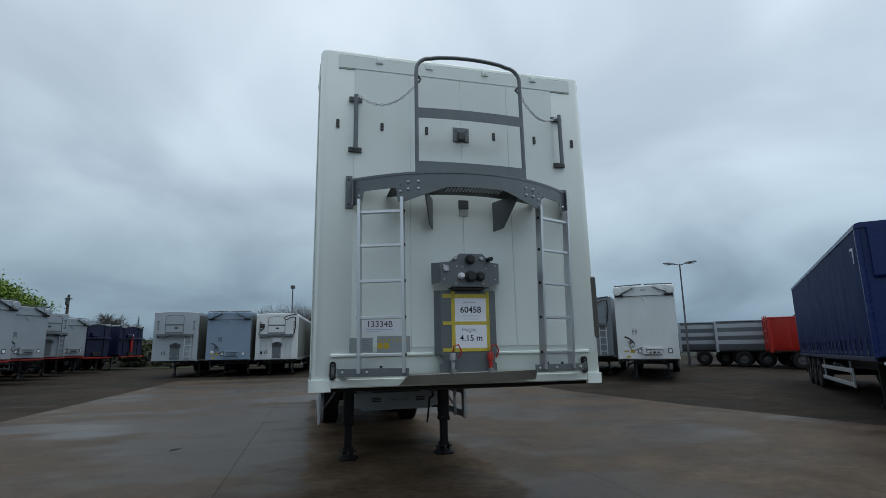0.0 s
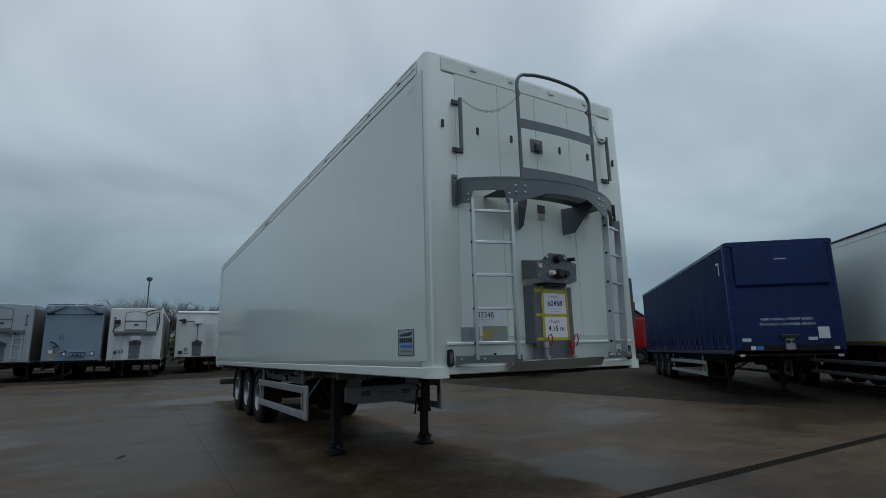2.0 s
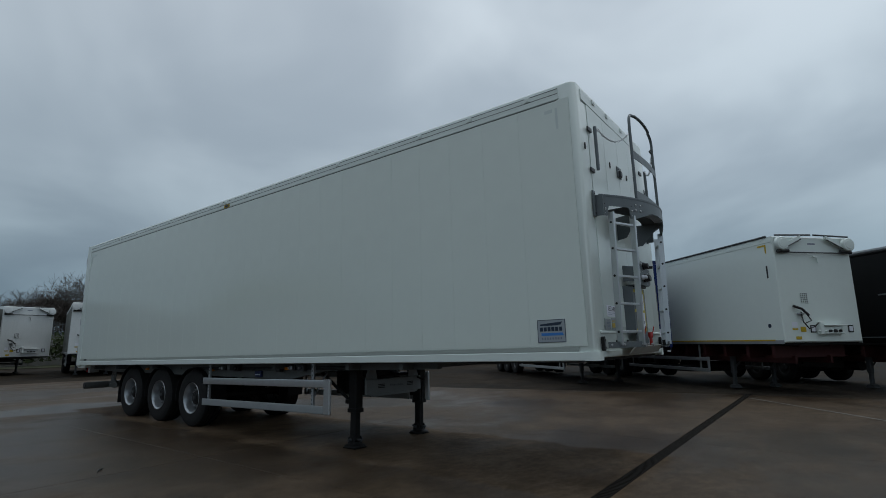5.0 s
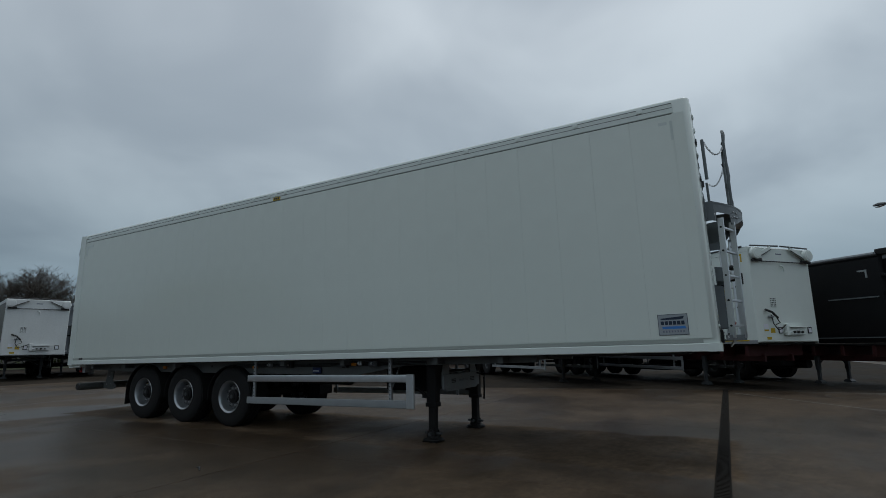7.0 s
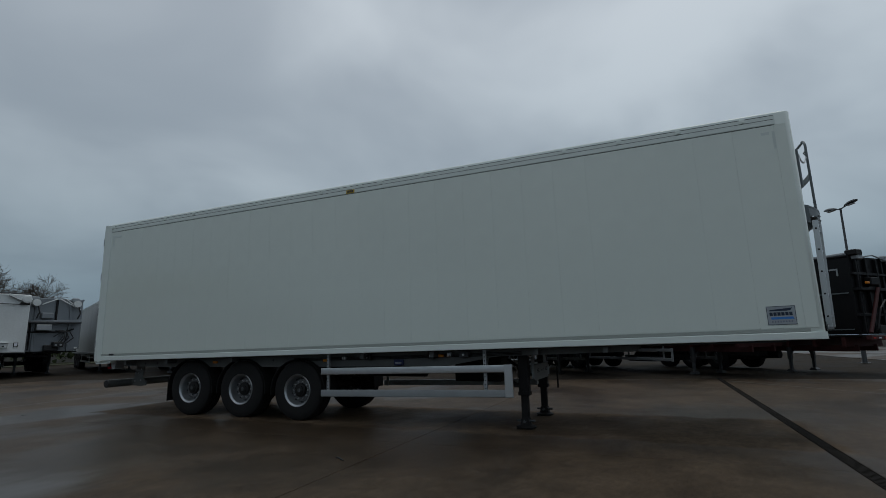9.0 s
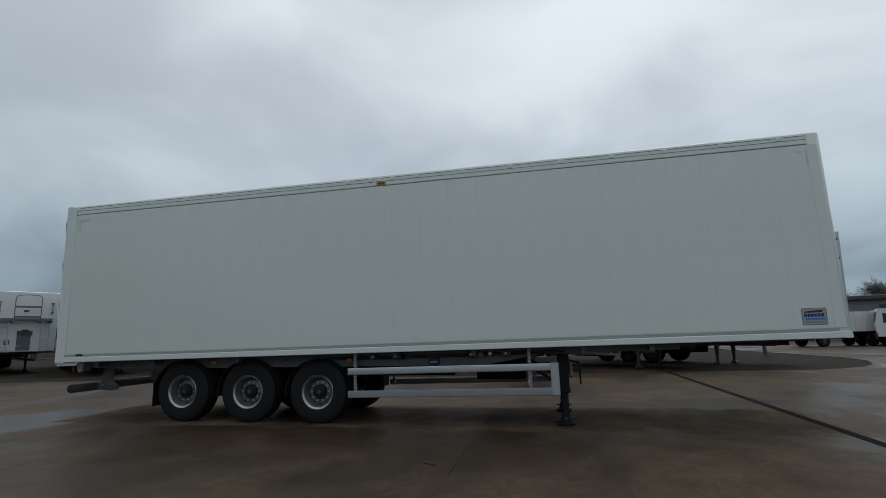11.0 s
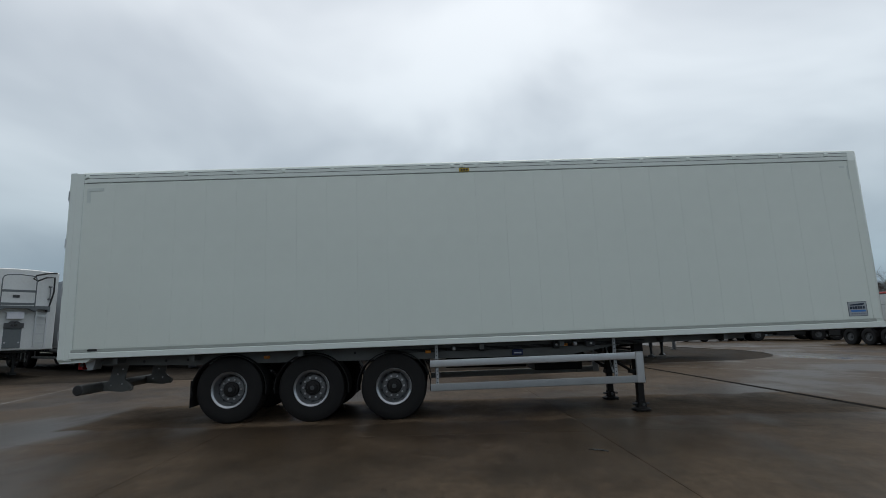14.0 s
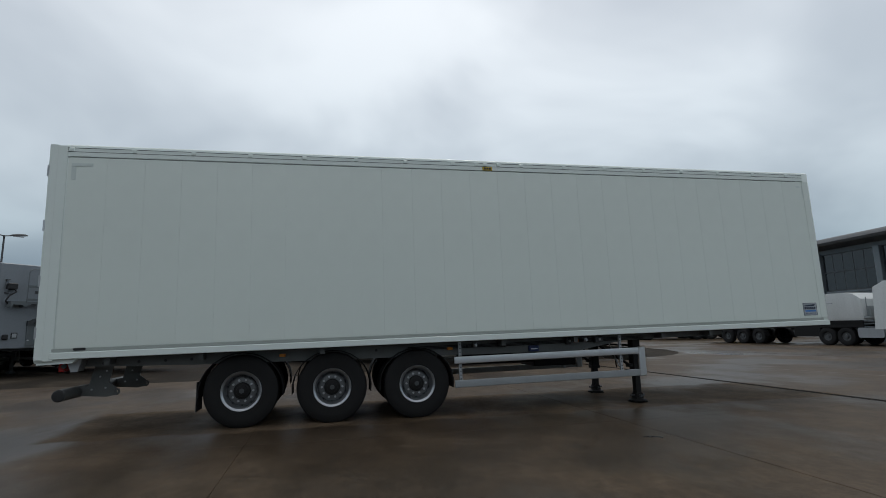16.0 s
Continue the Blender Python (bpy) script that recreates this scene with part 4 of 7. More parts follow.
NUT_M = Geo().tube([(-0.054, 0, 0), (-0.080, 0, 0)], 0.0175, 6).tube([(-0.080, 0, 0), (-0.094, 0, 0)], 0.009, 6).mesh("wheel_nut", STEEL)
HUB_M = Geo().lathe([(0.122, -0.035), (0.120, -0.095), (0.110, -0.104), (0.080, -0.110), (0.076, -0.122), (0.058, -0.128), (0.0, -0.130)], 28).mesh("hub", BLACK, 30)
CAP_M = Geo().lathe([(0.036, -0.127), (0.034, -0.135), (0.0, -0.137)], 16).mesh("hub_cap", DARKGREY, 30)


def wheel(parent, m, label=""):
    w = part("wheel", TYRE, None, parent, label, m)
    w.name = "wheel"
    part("rim", RIM_M, None, w, "aluminium rim")
    part("wheel_disc", DISC_M, None, w)
    for k in range(10):
        a = 2 * math.pi * k / 10
        part("hand_hole", HOLE_M, None, w, at=pose(0, 0.204 * math.cos(a + 0.31), 0.204 * math.sin(a + 0.31)))
        part("wheel_nut", NUT_M, None, w, at=pose(0, 0.157 * math.cos(a), 0.157 * math.sin(a)))
    part("hub", HUB_M, None, w, "black hub")
    part("hub_cap", CAP_M, None, w)
    return w


AXLES = (12.46, 13.78, 15.09)
for y in AXLES:
    wheel(trailer, ground_pose(0.235, y, 0.522))
    wheel(trailer, ground_pose(2.005, y, 0.522, 180))
    part("axle", Geo().tube([(0.3, y, 0.52), (1.95, y, 0.52)], 0.07, 12), BLACK, trailer, at=BODY_INV)
    for x in (0.045, 1.815):
        g = Geo()
        rings = []
        for a in range(-8, 189, 14):
            c, s = math.cos(radians(a)), math.sin(radians(a))
            r = 0.60
            yy, zz = y + r * c, 0.52 + r * s * 0.94
            yi, zi = y + (r - 0.012) * c, 0.52 + (r - 0.012) * s * 0.94
            rings.append([(x, yy, zz), (x + 0.38, yy, zz), (x + 0.38, yi, zi), (x, yi, zi)])
        part("mudguard", loft(rings), RUBBER, trailer, "black plastic mudguard", at=BODY_INV)
part("mud_flap", B(0.05, 0.43, 15.69, 15.70, 0.26, 0.68), PLASTIC, trailer, "black rubber mud flap", at=BODY_INV)
part("mud_flap", B(1.81, 2.19, 15.69, 15.70, 0.26, 0.68), PLASTIC, trailer, at=BODY_INV)

# chassis beams in the trailer's frame
for x in (0.32, 2.11):
    beam = part("chassis_beam", Geo().prism([(2.2, -0.06), (LENGTH - 0.3, -0.06), (LENGTH - 0.3, -0.16), (11.3, -0.215), (5.2, -0.30), (4.3, -0.16), (2.2, -0.14)], 0.08, pose(x + 0.08, 0, 0, 0, 0, 90)), CHASSIS, trailer, "grey painted chassis beam")
    for y in (11.4, 11.75, 12.1, 12.55, 8.1, 7.2, 6.2, 5.5, 8.7):
        part("hole", Geo().tube([(x - 0.002 if x < 1 else x + 0.082, y, -0.13), (x + 0.004 if x < 1 else x + 0.076, y, -0.13)], 0.022, 10), SEAL, beam)
for y in (2.6, 3.6, 5.3, 6.6, 9.5, 11.2, 12.4):
    part("cross_member", B(0.1, WIDTH - 0.1, y, y + 0.07, -0.14, -0.05), CHASSIS, trailer)
part("floor_pan", B(0.05, WIDTH - 0.05, 0.1, LENGTH - 0.25, -0.05, -0.025), BLACK, trailer, "dark underside of the floor")
part("kingpin_plate", B(0.45, 2.1, 0.35, 2.1, -0.075, -0.05, c=0.004), DARKGREY, trailer, "dark steel kingpin plate")
ax = part("front_beam", Geo().box(0.64, 1.93, 3.80, 3.84, -0.535, -0.315, c=0.006).prism([(0.70, -0.535), (1.87, -0.535), (1.80, -0.57), (0.77, -0.57)], 0.03, pose(0, 3.805, 0)), BEAM_GREY, trailer, "pale grey cross beam with small dark marks")
part("gusset", Geo().prism([(1.66, -0.315), (1.92, -0.315), (1.80, -0.06), (1.70, -0.06)], 0.012, pose(0, 3.84, 0)), BEAM_GREY, ax)
part("gusset", Geo().prism([(0.66, -0.315), (0.92, -0.315), (0.86, -0.06), (0.76, -0.06)], 0.012, pose(0, 3.84, 0)), BEAM_GREY, ax)
for s_ in (0.90, 1.58):
    for z in (-0.405, -0.428, -0.451):
        part("beam_mark", B(s_, s_ + 0.14, 3.794, 3.801, z, z + 0.014), PLASTIC, ax)
writing("lettering", "T R A I L E R S", 0.050, PLASTIC, ax, pose(1.31, 3.798, -0.425))

# landing legs, upright on the ground
for x in (0.40, 1.89):
    leg = part("landing_leg", Geo().box(x - 0.075, x + 0.075, 8.26, 8.42, 0.52, 1.22, c=0.01), BLACK, trailer, "black landing leg with a pivoting foot", at=BODY_INV)
    part("inner_leg", B(x - 0.055, x + 0.055, 8.285, 8.395, 0.10, 0.53, c=0.008), BLACK, leg)
    part("foot", Geo().lathe([(0, 0.016), (0.150, 0.016), (0.158, 0.026), (0.150, 0.040), (0.095, 0.060), (0.082, 0.085), (0, 0.088)], 20, pose(x, 8.34, 0, 0, -90, 0)), BLACK, leg)
    for dx in (-0.075, 0.061):
        part("foot_fork", Geo().prism([(-0.075, 0.05), (0.075, 0.05), (0.06, 0.15), (0.02, 0.175), (-0.02, 0.175), (-0.06, 0.15)], 0.014, pose(x + dx, 8.34, 0, 0, 0, -90)), BLACK, leg)
    part("foot_pin", Geo().tube([(x - 0.13, 8.34, 0.115), (x + 0.13, 8.34, 0.115)], 0.022, 10).tube([(x, 8.2, 0.115), (x, 8.48, 0.115)], 0.018, 8), DARKGREY, leg)
    part("sole", B(x - 0.125, x + 0.125, 8.215, 8.465, 0.0, 0.016, c=0.004), BLACK, leg)
    part("collar", B(x - 0.083, x + 0.083, 8.25, 8.43, 0.50, 0.56, c=0.006), BLACK, leg)
    part("stay", Geo().box(x - 0.06, x + 0.06, 8.42, 8.50, 0.62, 0.68).tube([(x, 8.45, 0.65), (x, 9.15, 1.08)], 0.025, 8), BLACK, leg)
part("cross_shaft", Geo().tube([(0.40, 8.3, 1.0), (1.89, 8.3, 1.0)], 0.02, 8), BLACK, trailer, at=BODY_INV)
part("crank", Geo().tube([(1.68, 8.2, 0.94), (1.66, 8.05, 0.90), (1.60, 8.03, 0.87), (1.57, 8.02, 0.62), (1.555, 8.02, 0.52)], 0.015, 8), BLACK, trailer, "black winding crank", at=BODY_INV)

# side guards: two rails on perforated posts, square to the trailer
def guard(sx, s):
    gd = part("side_guard", B(sx - 0.025, sx + 0.025, 4.02, 4.15, -0.775, -0.275, c=0.010), ALU, trailer, "aluminium side guard with two rails")
    for z0, mt_ in ((-0.40, ALU), (-0.77, BEAM_GREY)):
        part("rail", Geo().prism(rounded(-0.018, 0.018, z0, z0 + 0.115, 0.012), 3.33, pose(sx, 4.145, 0.0)), mt_, gd)
    for y in (4.44, 7.34):
        part("post", B(sx + s * 0.03, sx + s * 0.07, y, y + 0.05, -0.77, -0.03, c=0.004), ALU_DULL, gd)
        g = Geo()
        for k in range(11):
            g.tube([(sx + s * 0.027, y + 0.025, -0.70 + k * 0.06), (sx + s * 0.032, y + 0.025, -0.70 + k * 0.06)], 0.011, 8)
        part("post_holes", g, SEAL, gd)
    part("stay", Geo().tube([(sx + s * 0.06, 4.5, -0.6), (sx + s * 0.4, 4.5, -0.12)], 0.015, 6), ALU_DULL, gd)


guard(0.135, 1)
guard(2.44, -1)
# air lines, valves and small fittings along the near chassis beam
g = Geo()
for k in range(3):
    g.tube([(0.305, 3.9, -0.10 - 0.02 * k), (0.30, 6.0, -0.115 - 0.02 * k), (0.305, 8.2, -0.11 - 0.02 * k)], 0.007, 6)
part("air_line", g, PLASTIC, trailer, "black air lines along the chassis")
for y, z, w_, h_, mt_ in ((4.75, -0.17, 0.16, 0.10, DARKGREY), (5.05, -0.15, 0.07, 0.07, STEEL), (5.35, -0.18, 0.10, 0.12, PLASTIC), (6.55, -0.17, 0.12, 0.09, PLASTIC), (7.05, -0.15, 0.06, 0.06, STEEL)):
    vb = part("valve", B(0.22, 0.31, y, y + w_, z, z + h_, c=0.012), mt_, trailer)
    part("union", Geo().tube([(0.19, y + w_ / 2, z + h_ / 2), (0.23, y + w_ / 2, z + h_ / 2)], 0.018, 8), STEEL, vb)
part("air_tank", Geo().tube([(0.75, 10.2, 0.88), (0.75, 11.6, 0.88)], 0.14, 16), BLACK, trailer, "black air tank", at=BODY_INV)
part("tool_box", B(1.4, 2.15, 9.0, 9.9, 0.62, 1.05, c=0.02), BLACK, trailer, "black storage box", at=BODY_INV)
part("junction_box", B(0.11, 0.165, 10.34, 10.52, 0.965, 1.065, c=0.01), BOX_BLUE, trailer, "small blue box with a pale stripe", at=BODY_INV)
part("box_stripe", B(0.106, 0.111, 10.37, 10.49, 1.00, 1.015), LETTER, trailer, at=BODY_INV)
for y, z in ((11.86, 1.03), (14.48, 1.00), (9.60, 1.10)):
    part("amber_marker", B(0.10, 0.16, y, y + 0.09, z, z + 0.045, c=0.006), ORANGE, trailer, "amber side lamp", at=BODY_INV)

# rear under-run bar: a round tube on two holed plates
bar = part("under_run_bar", Geo().tube([(-0.05, 17.40, 0.575), (2.28, 17.40, 0.575)], 0.082, 20), CHASSIS, trailer, "dull grey round under-run tube", at=BODY_INV)
part("end_cap", Geo().lathe([(0, -0.012), (0.070, -0.010), (0.079, 0.0)], 20, pose(-0.051, 17.40, 0.575)), PLASTIC, bar)
for x in (0.42, 1.72):
    br = part("bar_bracket", Geo().prism([(16.86, 0.52), (17.00, 0.49), (17.40, 0.52), (17.42, 0.63), (17.24, 0.66), (17.17, 0.98), (16.92, 0.98), (16.98, 0.70), (16.88, 0.62)], 0.018, pose(x + 0.06, 0, 0, 0, 0, 90)).box(x + 0.0, x + 0.10, 16.92, 17.17, 0.93, 0.95), CHASSIS, trailer, "plate bracket with bolt holes", at=BODY_INV)
    for y, z in ((17.02, 0.86), (17.10, 0.78), (17.02, 0.62), (17.2, 0.60)):
        part("bolt", Geo().tube([(x + 0.036, y, z), (x + 0.062, y, z)], 0.014, 8), STEEL, br)
    part("tow_eye", Geo().tube([(x + 0.05, 16.88 + 0.04 * math.cos(t), 0.56 + 0.04 * math.sin(t)) for t in (2 * math.pi * k / 12 for k in range(12))], 0.014, 6, closed=True), CHASSIS, trailer, at=BODY_INV)

# ---- the other trailers in the yard ----
WHEEL_SRC = {}


def far_wheel(parent, x, y, r, w, turn):
    """A wheel of a parked trailer: tyre, rim and hub, sharing meshes by size."""
    key = (r, w)
    if key not in WHEEL_SRC:
        t = tyre_geo(r, w, 3).mesh("tyre", RUBBER, 28)
        k = r / 0.535
        rim = Geo().lathe([(0.30 * k, 0.0), (0.27 * k, -0.10), (0.32 * k, -w / 2 + 0.01), (0.326 * k, -w / 2 + 0.004), (0.30 * k, -w / 2 + 0.012), (0.25 * k, -w / 2 + 0.09), (0.12 * k, -w / 2 + 0.10), (0.10 * k, -w / 2 + 0.03), (0, -w / 2 + 0.02)], 24).mesh("rim", RIM_FAR, 30)
        WHEEL_SRC[key] = (t, rim)
    t, rim = WHEEL_SRC[key]
    wh = part("wheel", t, None, parent, at=pose(x, y, r - 0.01, 0, 0, turn))
    part("rim", rim, None, wh, "dull aluminium rim")


def undercarriage(p, length, bottom, frame_mat, legs=True, guard_mat=ALU_DULL, axles=3, bogie=None, guards=True, leg_mat=DARKGREY, drop=0.0):
    """Chassis, axles, legs and side guards of a parked semi-trailer; the front is at y = 0, the ground at z = 0."""
    first = bogie if bogie is not None else length - 4.6
    for x in (-0.55, 0.47):
        part("chassis_beam", Geo().prism([(0.3, bottom - 0.02), (length - 0.2, bottom - 0.02), (length - 0.2, bottom - 0.20), (3.4, bottom - 0.34), (2.6, bottom - 0.14), (0.3, bottom - 0.12)], 0.08, pose(x + 0.08, 0, 0, 0, 0, 90)), frame_mat, p)
    part("floor_pan", B(-1.2, 1.2, 0.1, length - 0.1, bottom - 0.06, bottom - 0.015), BLACK, p)
    for k in range(axles):
        y = first + 1.31 * k
        for sx in (-1, 1):
            far_wheel(p, sx * 1.06, y, 0.52, 0.36, 0 if sx < 0 else 180)
            rings = []
            for a in range(0, 181, 20):
                c, s = math.cos(radians(a)), math.sin(radians(a))
                rings.append([(sx * 0.86, y + 0.60 * c, 0.52 + 0.57 * s), (sx * 1.24, y + 0.60 * c, 0.52 + 0.57 * s), (sx * 1.24, y + 0.585 * c, 0.52 + 0.555 * s), (sx * 0.86, y + 0.585 * c, 0.52 + 0.555 * s)])
            part("mudguard", loft(rings), BLACK, p)
        part("axle", Geo().tube([(-1.0, y, 0.5), (1.0, y, 0.5)], 0.065, 8), BLACK, p)
    if legs:
        for x in (-0.72, 0.72):
            lg = part("landing_leg", B(x - 0.06, x + 0.06, 2.6, 2.74, 0.45, bottom - 0.05, c=0.01), leg_mat, p)
            part("inner_leg", B(x - 0.045, x + 0.045, 2.62, 2.72, 0.08 - drop, 0.47, c=0.006), leg_mat, lg)
            part("foot", Geo().prism([(-0.14, 0.0), (0.14, 0.0), (0.14, 0.03), (0.07, 0.10), (-0.07, 0.10), (-0.14, 0.03)], 0.22, pose(x - 0.11, 2.67, -drop, 0, 0, -90)), leg_mat, lg)
        part("leg_brace", Geo().box(-0.72, 0.72, 2.64, 2.70, bottom - 0.30, bottom - 0.20, c=0.008).tube([(-0.66, 2.67, 0.62), (-0.1, 2.67, bottom - 0.25)], 0.025, 6).tube([(0.66, 2.67, 0.62), (0.1, 2.67, bottom - 0.25)], 0.025, 6), leg_mat, p)
    part("kingpin_plate", B(-0.6, 0.6, 0.35, 1.6, bottom - 0.09, bottom - 0.06, c=0.004), DARKGREY, p)
    if guards:
        for sx in (-1.2, 1.2):
            gd = part("side_guard", B(sx - 0.02, sx + 0.02, 3.15, 3.24, 0.45, 0.95, c=0.006), guard_mat, p)
            for z in (0.47, 0.82):
                part("rail", B(sx - 0.016, sx + 0.016, 3.22, first - 0.7, z, z + 0.11, c=0.008), guard_mat, gd)
            for y in (3.6, first - 1.0):
                part("post", B(sx - 0.03 * (1 if sx > 0 else -1) - 0.02, sx - 0.03 * (1 if sx > 0 else -1) + 0.02, y, y + 0.05, 0.47, bottom - 0.03), guard_mat, gd)
    part("under_run_bar", B(-1.15, 1.15, length - 0.16, length - 0.04, 0.48, 0.60, c=0.01), frame_mat, p)


def box_shell(p, w, length, bottom, top, paint, arch=0.0, chamfer=0.03):
    """Body with bevelled edges; arch: rise of a bowed roof."""
    n = 10
    def ring(y, ins):
        pts = [(-w + ins, y, bottom + ins), (w - ins, y, bottom + ins), (w - ins, y, top - ins)]
        pts += [((w - ins) * (1 - 2 * k / n), y, top - ins + arch * (1 - (1 - 2 * k / n) ** 2)) for k in range(1, n)]
        pts += [(-w + ins, y, top - ins)]
        return pts
    return part("body", loft([ring(0, chamfer), ring(chamfer, 0), ring(length - chamfer, 0), ring(length, chamfer)]), paint, p)


def hose(p, pts, r=0.018, mt=None, name="hose"):
    part(name, Geo().tube(pts, r, 8), mt or PLASTIC, p)


def far_ladder(p, x0, x1, z0, z1, y=-0.12):
    lad = part("ladder", B(x0 - 0.024, x0 + 0.024, y - 0.03, y + 0.03, z0, z1).box(x1 - 0.024, x1 + 0.024, y - 0.03, y + 0.03, z0, z1), ALU, p)
    n = max(4, int((z1 - z0) / 0.28))
    for k in range(n):
        z = z0 + (z1 - z0) * (k + 0.5) / n
        part("rung", B(x0, x1, y - 0.018, y + 0.018, z - 0.020, z + 0.020), ALU, lad)


def ladder_front(p, bottom, top, ladders=((0.62, 0.98),), hoses=False, box_=False, hood=True):
    """Front wall with platform, hoop, grab handles, ladders and a grey coupling plate."""
    h = top - bottom
    zp = bottom + 0.52 * h
    if hood:
        part("platform", Geo().prism([(-0.98, zp - 0.12), (-0.92, zp - 0.12), (-0.90, zp - 0.03), (-0.60, zp - 0.03), (-0.56, zp - 0.12), (-0.33, zp), (0.33, zp), (0.56, zp - 0.12), (0.60, zp - 0.03), (0.90, zp - 0.03), (0.92, zp - 0.12), (0.98, zp - 0.12), (0.98, zp + 0.09), (-0.98, zp + 0.09)], 0.30, pose(0, -0.32, 0)), GALV, p, "grey platform")
        hoop = [(-0.50, -0.33, zp + 0.05), (-0.50, -0.33, top - 0.34), (-0.47, -0.33, top - 0.25), (-0.38, -0.34, top - 0.20), (0, -0.36, top - 0.17), (0.38, -0.34, top - 0.20), (0.47, -0.33, top - 0.25), (0.50, -0.33, top - 0.34), (0.50, -0.33, zp + 0.05)]
        hp = part("hoop", Geo().tube(hoop, 0.019, 8), GALV, p, "grey tube hoop")
        for z in (zp + 0.11, zp + 0.58):
            part("bar", B(-0.51, 0.51, -0.36, -0.35, z, z + 0.085), GALV, hp)
        part("plate", B(-0.10, 0.10, -0.02, -0.003, zp + 0.40, zp + 0.50), DARKGREY, p)
        for x in (-1.0, 1.0):
            gh = part("grab_handle", Geo().tube([(x, -0.08, zp + 0.36), (x, -0.08, zp + 0.86)], 0.018, 8), GALV, p)
            for z in (zp + 0.38, zp + 0.84):
                part("clamp", B(x - 0.05, x + 0.05, -0.09, -0.003, z - 0.02, z + 0.02), DARKGREY, gh)
    else:
        part("sheet_roll", Geo().tube([(-1.2, 0.02, top + 0.05), (1.2, 0.02, top + 0.05)], 0.09, 10), PAPER, p, "rolled bright white roof sheet")
        pm = part("pump", B(-0.92, -0.70, -0.22, -0.003, top - 0.62, top - 0.36, c=0.03), PLASTIC, p, "black hydraulic motor")
        part("pump_arm", Geo().tube([(-1.1, -0.12, top - 0.45), (-0.70, -0.14, top - 0.45)], 0.05, 8).tube([(-0.70, -0.12, top - 0.52), (-0.15, -0.1, top - 0.52)], 0.018, 8), PLASTIC, pm)
        part("down_pipe", Geo().tube([(0.0, -0.08, top - 0.66), (-0.02, -0.08, bottom + 1.05)], 0.022, 8), DARKGREY, p)
        part("black_lamp", B(-1.02, -0.80, -0.1, -0.003, bottom + 0.22, bottom + 0.42, c=0.03), PLASTIC, p)
        part("type_plate", B(-0.72, -0.46, -0.01, -0.003, bottom + 0.20, bottom + 0.28), PLATE, p)
    for x0, x1 in ladders:
        far_ladder(p, x0, x1, bottom + 0.08, zp - 0.1 if hood else top - 0.62)
    cp = part("coupling_plate", Geo().prism([(-0.27, bottom + 0.80), (-0.27, bottom + 0.98), (-0.16, bottom + 0.98), (-0.08, bottom + 1.05), (0.12, bottom + 1.05), (0.2, bottom + 0.98), (0.30, bottom + 0.98), (0.30, bottom + 0.80)], 0.09, pose(0, -0.09, 0)), DARKGREY, p)
    for x, z, r_ in ((-0.06, 0.90, 0.035), (0.06, 0.90, 0.04), (0.02, 1.0, 0.03)):
        part("socket", Geo().tube([(x, -0.13, bottom + z), (x, -0.08, bottom + z)], r_, 10), PLASTIC, cp)
    part("cover_plate", B(-0.26, 0.26, -0.03, -0.003, bottom + 0.08, bottom + 0.83, c=0.006), GALV, p)
    for x in (-0.2, 0.2):
        part("reflector", Geo().tube([(x, -0.05, bottom + 0.28), (x, -0.02, bottom + 0.28)], 0.03, 8), STEEL, p)
    part("document_frame", B(-0.72, -0.52, -0.02, -0.003, bottom + 0.36, bottom + 0.56, c=0.01), PLASTIC, p)
    part("document", B(-0.69, -0.55, -0.024, -0.019, bottom + 0.39, bottom + 0.53), ALU_DULL, p)
    if box_:
        part("white_box", B(-0.24, 0.26, -0.16, -0.003, zp - 0.38, zp - 0.14, c=0.01) if hood else B(-0.2, 0.24, -0.16, -0.003, top - 0.66, top - 0.42, c=0.01), PAPER, p)
    if hoses:
        part("pump", B(-1.02, -0.74, -0.22, -0.003, zp + 0.50, zp + 0.72, c=0.03), PLASTIC, p, "black hydraulic motor")
        hose(p, [(-0.85, -0.15, zp + 0.6), (-0.78, -0.2, zp + 0.42), (-0.98, -0.2, zp + 0.28), (-1.05, -0.15, zp + 0.1), (-0.95, -0.12, zp)], 0.03)
        hose(p, [(1.15, -0.12, top - 0.02), (0.85, -0.16, top - 0.05), (0.50, -0.2, top - 0.16), (0.42, -0.2, top - 0.28), (0.55, -0.2, top - 0.36), (0.80, -0.2, top - 0.22), (1.08, -0.16, top - 0.2), (1.10, -0.12, top - 0.75), (1.0, -0.1, zp + 0.1)], 0.03)
        part("black_lamp", B(-1.0, -0.82, -0.1, -0.003, bottom + 0.32, bottom + 0.5, c=0.03), PLASTIC, p)


